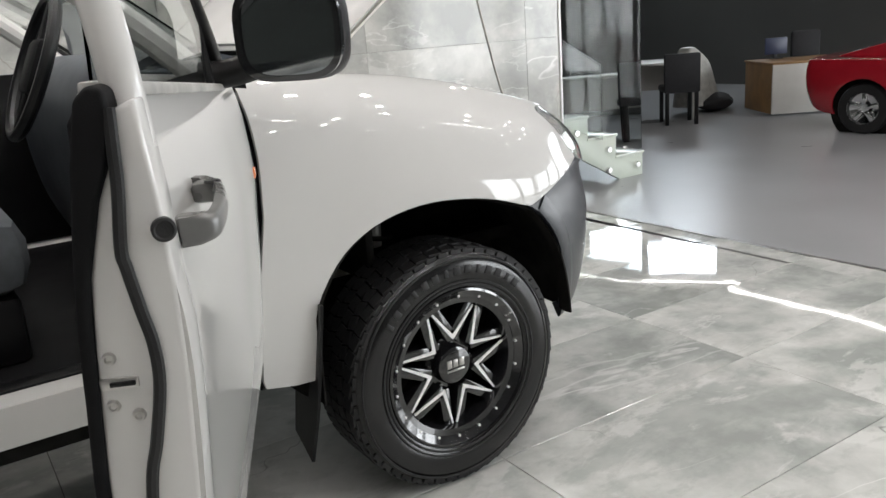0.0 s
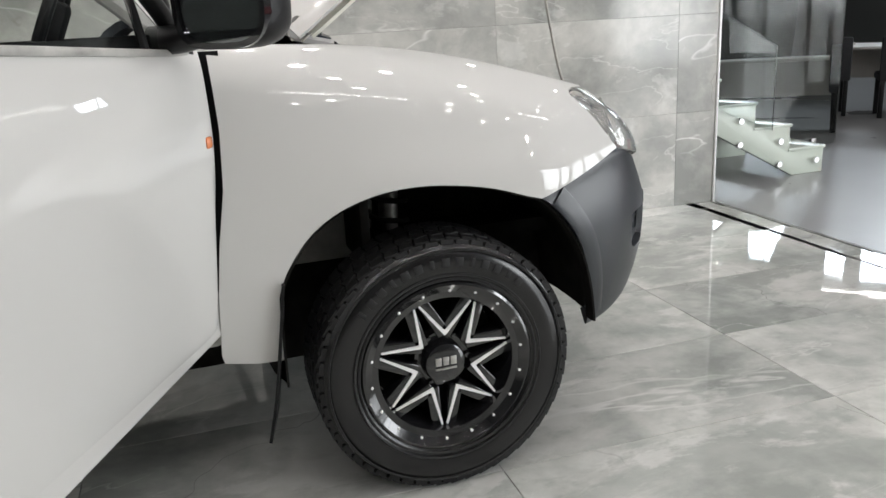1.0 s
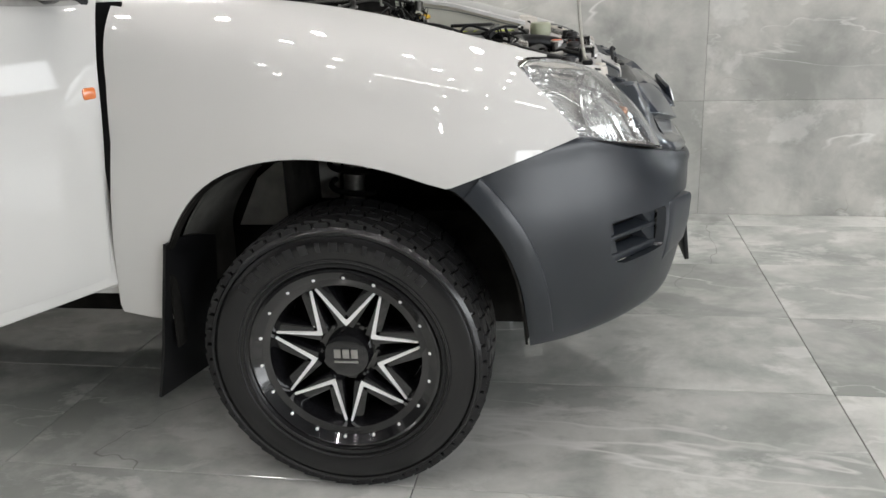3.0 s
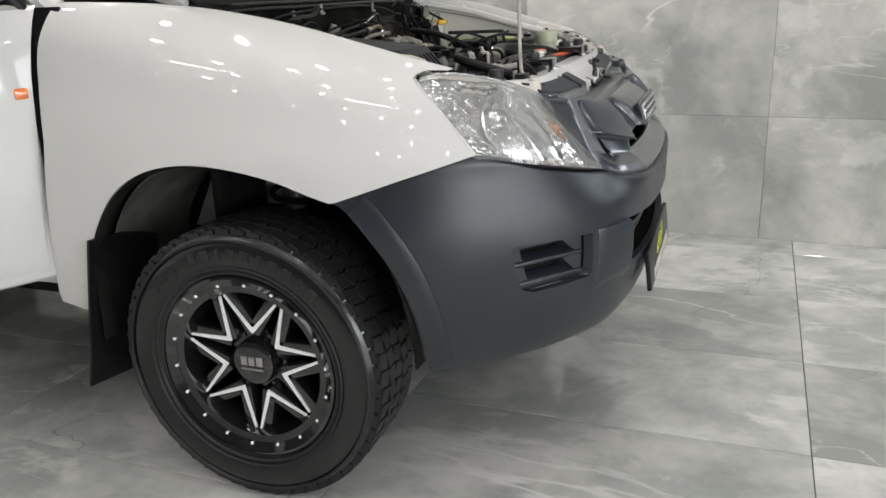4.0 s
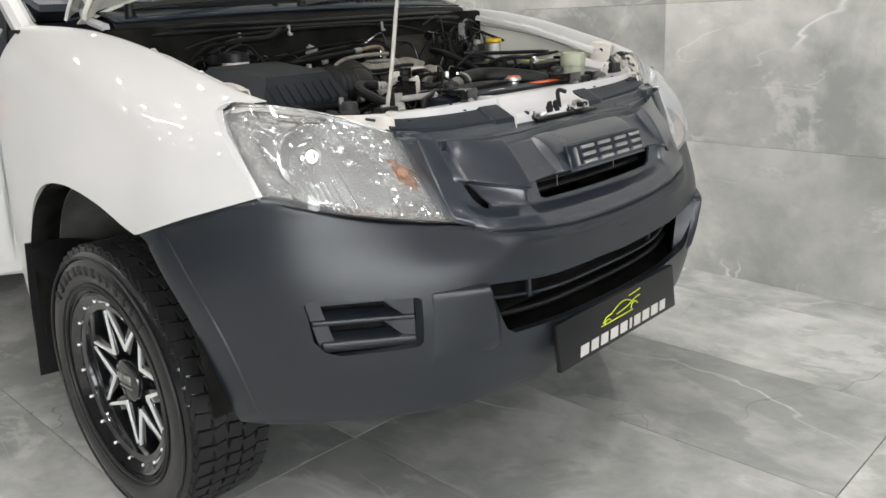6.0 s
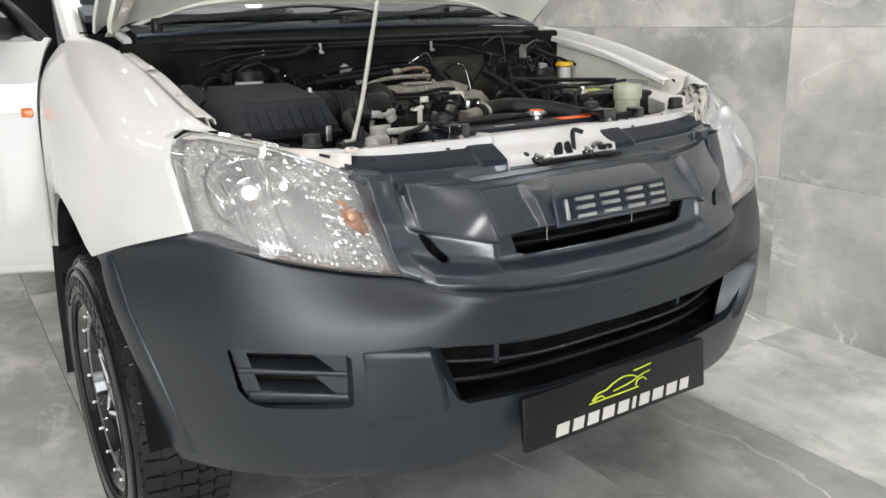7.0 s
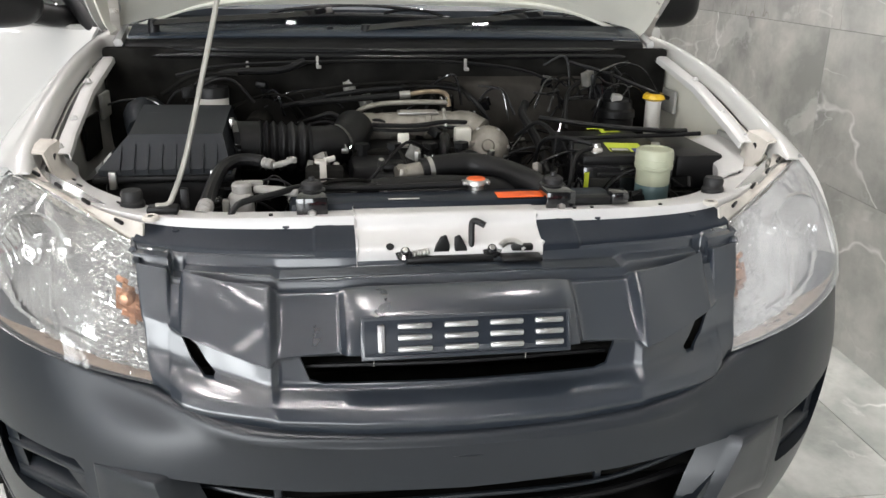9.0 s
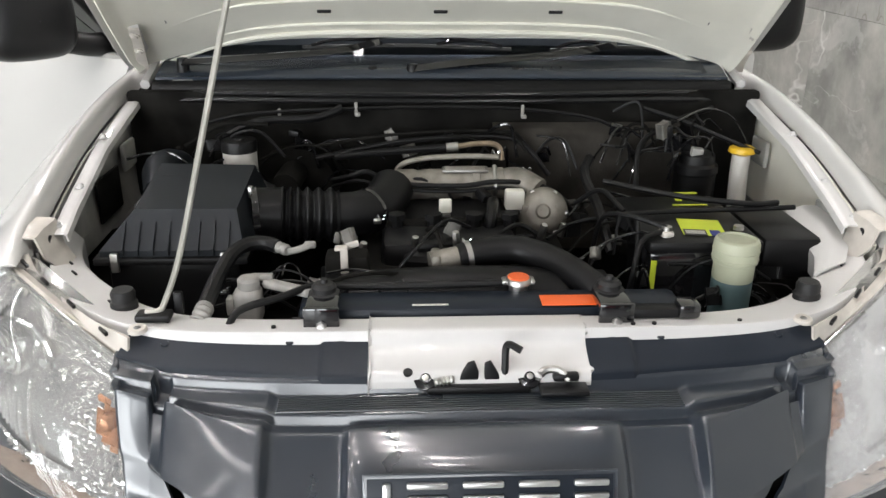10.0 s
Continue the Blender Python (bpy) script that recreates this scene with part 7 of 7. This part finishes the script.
# lines along the firewall
for pts, r, m in (([(-.085, -.55, 1.17), (-.08, -.42, 1.195), (-.085, -.1, 1.205), (-.09, .16, 1.20), (-.085, .35, 1.17), (-.06, .42, 1.10)], .004, BLACK),
                  ([(-.05, -.50, 1.15), (-.06, -.42, 1.18), (-.07, -.30, 1.185), (-.08, -.24, 1.205)], .009, BLACK),
                  ([(-.04, -.58, 1.13), (-.05, -.50, 1.175), (-.05, -.40, 1.175)], .005, SHADE_DIRT),
                  ([(.03, .40, 1.05), (-.03, .42, 1.13), (-.08, .50, 1.17), (-.1, .60, 1.2)], .006, BLACK),
                  ([(-.10, .44, 1.20), (-.05, .52, 1.18), (-.02, .60, 1.15), (.0, .68, 1.12)], .005, BLACK),
                  ([(.02, -.52, 1.05), (.05, -.46, 1.09), (.06, -.38, 1.06)], .012, BLACK),
                  ([(.24, .62, 1.085), (.26, .55, 1.09), (.22, .42, 1.095), (.14, .30, 1.10)], .006, BLACK),
                  ([(.0, .30, 1.11), (.1, .27, 1.10), (.2, .28, 1.06), (.28, .29, 1.0)], .010, BLACK)):
    part("engine_line", new_tube(pts, r, n=24, seg=8), m, truck)
for y, z in ((-.379, 1.19), (-.21, 1.203), (.161, 1.197)):
    part("line_clip", bevelled(new_box((-.083, y, z), (.008, .007, .028)), 0.002), DULL_PLASTIC, truck)
    part("line_clip", bevelled(new_box((-.080, y + .003, z - .012), (.010, .012, .008)), 0.002), DULL_PLASTIC, truck)


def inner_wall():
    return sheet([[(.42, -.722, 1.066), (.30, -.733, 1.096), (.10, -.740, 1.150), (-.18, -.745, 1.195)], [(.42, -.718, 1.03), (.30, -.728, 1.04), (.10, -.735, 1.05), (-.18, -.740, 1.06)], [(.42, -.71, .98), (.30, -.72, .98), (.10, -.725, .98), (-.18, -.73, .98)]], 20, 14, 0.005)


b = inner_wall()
# the left wall is cream, the right one grey
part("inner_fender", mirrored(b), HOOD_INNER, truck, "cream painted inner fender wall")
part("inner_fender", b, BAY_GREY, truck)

# small fittings: bolts, clips, plugs and short hoses on and round the engine
rng = random.Random(5)
for k in range(46):
    x, y = rng.uniform(-.04, .44), rng.uniform(-.24, .30)
    z = 1.0 + .055 * (1 - abs(y) / .4) + rng.uniform(-.03, .02)
    kind = k % 4
    if kind == 0:
        b = bmesh.new()
        spin(b, [(0, .010), (.006, .010), (.0075, .006), (.0075, -.02)], (x, y, z), (rng.uniform(-.4, .4), rng.uniform(-.4, .4), 1), 6)
        part("bolt", b, STEEL, eng)
    elif kind == 1:
        part("clip", bevelled(new_box((0, 0, 0), (.014, .02, .022), 0, pose(x, y, z, rng.uniform(-30, 30), rng.uniform(-30, 30), rng.uniform(0, 180))), 0.003), ALLOY_CAST, eng)
    elif kind == 2:
        part("plug", bevelled(new_box((0, 0, 0), (.03, .022, .02), 0, pose(x, y, z, rng.uniform(-20, 20), rng.uniform(-20, 20), rng.uniform(0, 180))), 0.004), BLACK, eng)
    else:
        a = rng.uniform(0, 6.28)
        d = Vector((math.cos(a), math.sin(a), 0)) * rng.uniform(.05, .11)
        p = Vector((x, y, z))
        part("wire", new_tube([p - d, p - d * .3 + Vector((0, 0, rng.uniform(.01, .03))), p + d * .4 + Vector((rng.uniform(-.02, .02), 0, .01)), p + d - Vector((0, 0, .03))], rng.uniform(.002, .0045), n=14, seg=6), rng.choice((BLACK, BLACK, SHADE_DIRT, BLACK_GLOSS)), eng)

# wiring, plugs and brackets round the edge of the bay
CLUTTER = (((-.09, .00), (.34, .62), (1.10, 1.19), 26), ((-.08, .02), (-.62, -.42), (1.06, 1.16), 14), ((.40, .50), (-.42, -.12), (.99, 1.03), 16), ((.10, .40), (.29, .34), (.98, 1.07), 12), ((.40, .52), (.30, .58), (.96, 1.01), 14), ((-.10, -.04), (-.35, .30), (1.06, 1.15), 22))
for (xa, xb), (ya, yb), (za, zb), n in CLUTTER:
    for k in range(n):
        p = Vector((rng.uniform(xa, xb), rng.uniform(ya, yb), rng.uniform(za, zb)))
        if k % 3 == 2:
            sx, sy, sz = rng.uniform(.012, .03), rng.uniform(.014, .04), rng.uniform(.012, .03)
            part("connector", bevelled(new_box((0, 0, 0), (sx, sy, sz), 0, pose(p.x, p.y, p.z, rng.uniform(-25, 25), rng.uniform(-25, 25), rng.uniform(0, 180))), 0.003), rng.choice((BLACK, BLACK_GLOSS, BLACK, ALLOY_CAST, BLACK, BLACK, DULL_PLASTIC)), eng)
        else:
            d = Vector((rng.uniform(-.03, .03), rng.uniform(-.10, .10), rng.uniform(-.02, .03)))
            e = Vector((rng.uniform(-.03, .03), rng.uniform(-.02, .02), rng.uniform(.0, .04)))
            part("wire", new_tube([p - d, p - d * .3 + e, p + d * .4 + e * .6, p + d - Vector((0, 0, .05))], rng.uniform(.0015, .0038), n=14, seg=6), rng.choice((BLACK, BLACK, BLACK_GLOSS, BLACK_GLOSS, SHADE_DIRT)), eng)
# pressed slots, bolts and folds along the painted rails
for s in both:
    for x, y, z, ln, a in ((.40, .675, 1.041, .02, 42), (.44, .655, 1.040, .03, 42), (.54, .565, 1.033, .02, 40)):
        part("rail_slot", new_box((0, 0, 0), (ln * .6, .004, .003), .001, pose(x, s * y, z - .001, 0, 4, -s * a)), BLACK, truck)
    # bolted flange inside the fender's edge, with a dark gutter between
    fl = panel([[(x, s * (y0 + dy), z + dz) for x, y0, z in ((.385, .690, 1.072), (.30, .698, 1.094), (.10, .706, 1.150), (-.19, .712, 1.200))] for dy, dz in ((-.012, .002), (-.010, .013), (-.004, .016), (.014, .015), (.018, .012), (.019, .0))], 8, 3, .003, 0)
    part("fender_flange", fl, WHITE_BAY, truck, "white bolted fender flange")
    for x, z in ((.36, 1.0945), (.24, 1.126), (.06, 1.176), (-.16, 1.2105)):
        b = bmesh.new()
        spin(b, [(0, .007), (.005, .007), (.007, .004), (.007, .001), (.010, 0), (.010, -.003)], (x, s * (.705 if x > .2 else .716), z), (-.2, 0, 1), 12)
        part("flange_bolt", b, WHITE_BAY, truck)
    part("gutter", sheet([[(.40, s * .716, 1.058), (.30, s * .722, 1.080), (.10, s * .730, 1.133), (-.19, s * .736, 1.18)], [(.40, s * .745, 1.061), (.30, s * .748, 1.083), (.10, s * .754, 1.135), (-.19, s * .760, 1.182)]], 12, 3, .003), BAY_GREY, truck)
    # solid block for an opening; the hole's shade is its near-black colour
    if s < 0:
        part("wall_opening", bevelled(new_box((.06, s * .7195, 1.055), (.13, .006, .09)), 0.002), SHADE_DIRT, truck)
    for x, ln, z in ((.24, .08, 1.05), (-.09, .08, 1.10)):
        part("wall_pad", bevelled(new_box((x, s * .7215, z), (ln, .010, .06)), 0.004, 3), BAY_GREY, truck)
# ribs on the drum of the filter lid and the cowl
for k in range(5):
    part("lid_rib", new_box((.16 + .035 * k, -.495, 1.121 - .004 * k), (.006, .16, .006), .001), BLACK, air)

# ---- name plate on the bumper ----
npl = new("name_plate")
npl.parent = truck
npl.matrix_local = pose(0.905, -.004, 0.477, 0, -6, 0)
part("board", bevelled(new_box((0, 0, 0), (.014, .55, .118)), 0.004), BOARD, npl, "black dealer plate")
y0 = -.195
for w in (.034, .030, .031, .034, .032, .010, .030, .033, .033, .028):
    b = bmesh.new()
    prism(b, [(y0, -.047), (y0 + w, -.047), (y0 + w + .006, -.021), (y0 + .006, -.021)], "x", .0068, .0086)
    part("lettering_bar", b, WHITE_LAM, npl, "white lettering bar")
    y0 += w + .0125
for pts in ([(-.105, -.006), (-.085, .010), (-.055, .014), (-.03, .026), (.005, .036), (.035, .032), (.055, .022)], [(.045, .044), (.075, .046), (.11, .050)], [(-.03, .002), (.03, .010), (.075, .024), (.105, .028)],
            [(.050, -.006), (.058, .010), (.078, .013), (.090, .002)], [(-.100, -.010), (-.088, -.002), (-.070, -.001), (-.062, -.010)], [(-.115, -.013), (.0, -.0125), (.06, -.012)]):
    part("emblem_line", new_tube([(.008, y * .85, z * .72 + .008) for y, z in pts], 0.0016, n=24, seg=6), LIME, npl, "lime car outline emblem")

# ---- stone pieces ----
def bevel_slab(sx, sy, sz):
    bm = bmesh.new()
    box(bm, (0, 0, 0), (sx, sy, sz), 0.0012, None, 1)
    me = bpy.data.meshes.new("tile")
    bm.to_mesh(me)
    bm.free()
    return me


TX, TY, JT = 1.195, 0.60, 0.003
tile_me = bevel_slab(TX - JT, TY - JT, 0.012)
tile_me.materials.append(FLOOR_STONE)
for i in range(-8, 2):
    for j in range(-13, 5):
        m = GRID @ pose((i - 0.5) * TX, (j + 0.5) * TY, -0.006)
        p = m.translation
        if p.x + TX / 2 > 2.75 or p.y > 2.1:
            continue
        t = new("tile", tile_me)
        t.parent = floor
        t.matrix_world = m
# last column of tiles, cut at the metal strip
cut_me = bevel_slab(0.178, TY - JT, 0.012)
cut_me.materials.append(FLOOR_STONE)
for j in range(-13, 5):
    m = GRID @ pose(TX + 0.0915, (j + 0.5) * TY, -0.006)
    if m.translation.y < 2.1:
        t = new("tile", cut_me)
        t.parent = floor
        t.matrix_world = Matrix.Translation((2.632, m.translation.y, -0.006)) @ pose(0, 0, 0, 0, 0, -1.4)
WX, WZ = 1.2, 0.608
wall_me, wall_cut = bevel_slab(WX - 0.0012, 0.012, WZ - 0.0012), bevel_slab(0.2785, 0.012, WZ - 0.0012)
wall_me.materials.append(WALL_STONE)
wall_cut.materials.append(WALL_STONE)
for i in range(9):
    for k in range(8):
        t = new("tile", wall_me if i else wall_cut)
        t.parent = wall_north
        t.matrix_world = WALL @ pose(2.46 - (i - 0.5) * WX if i else 2.6, 0.008, (k + 0.5) * WZ)
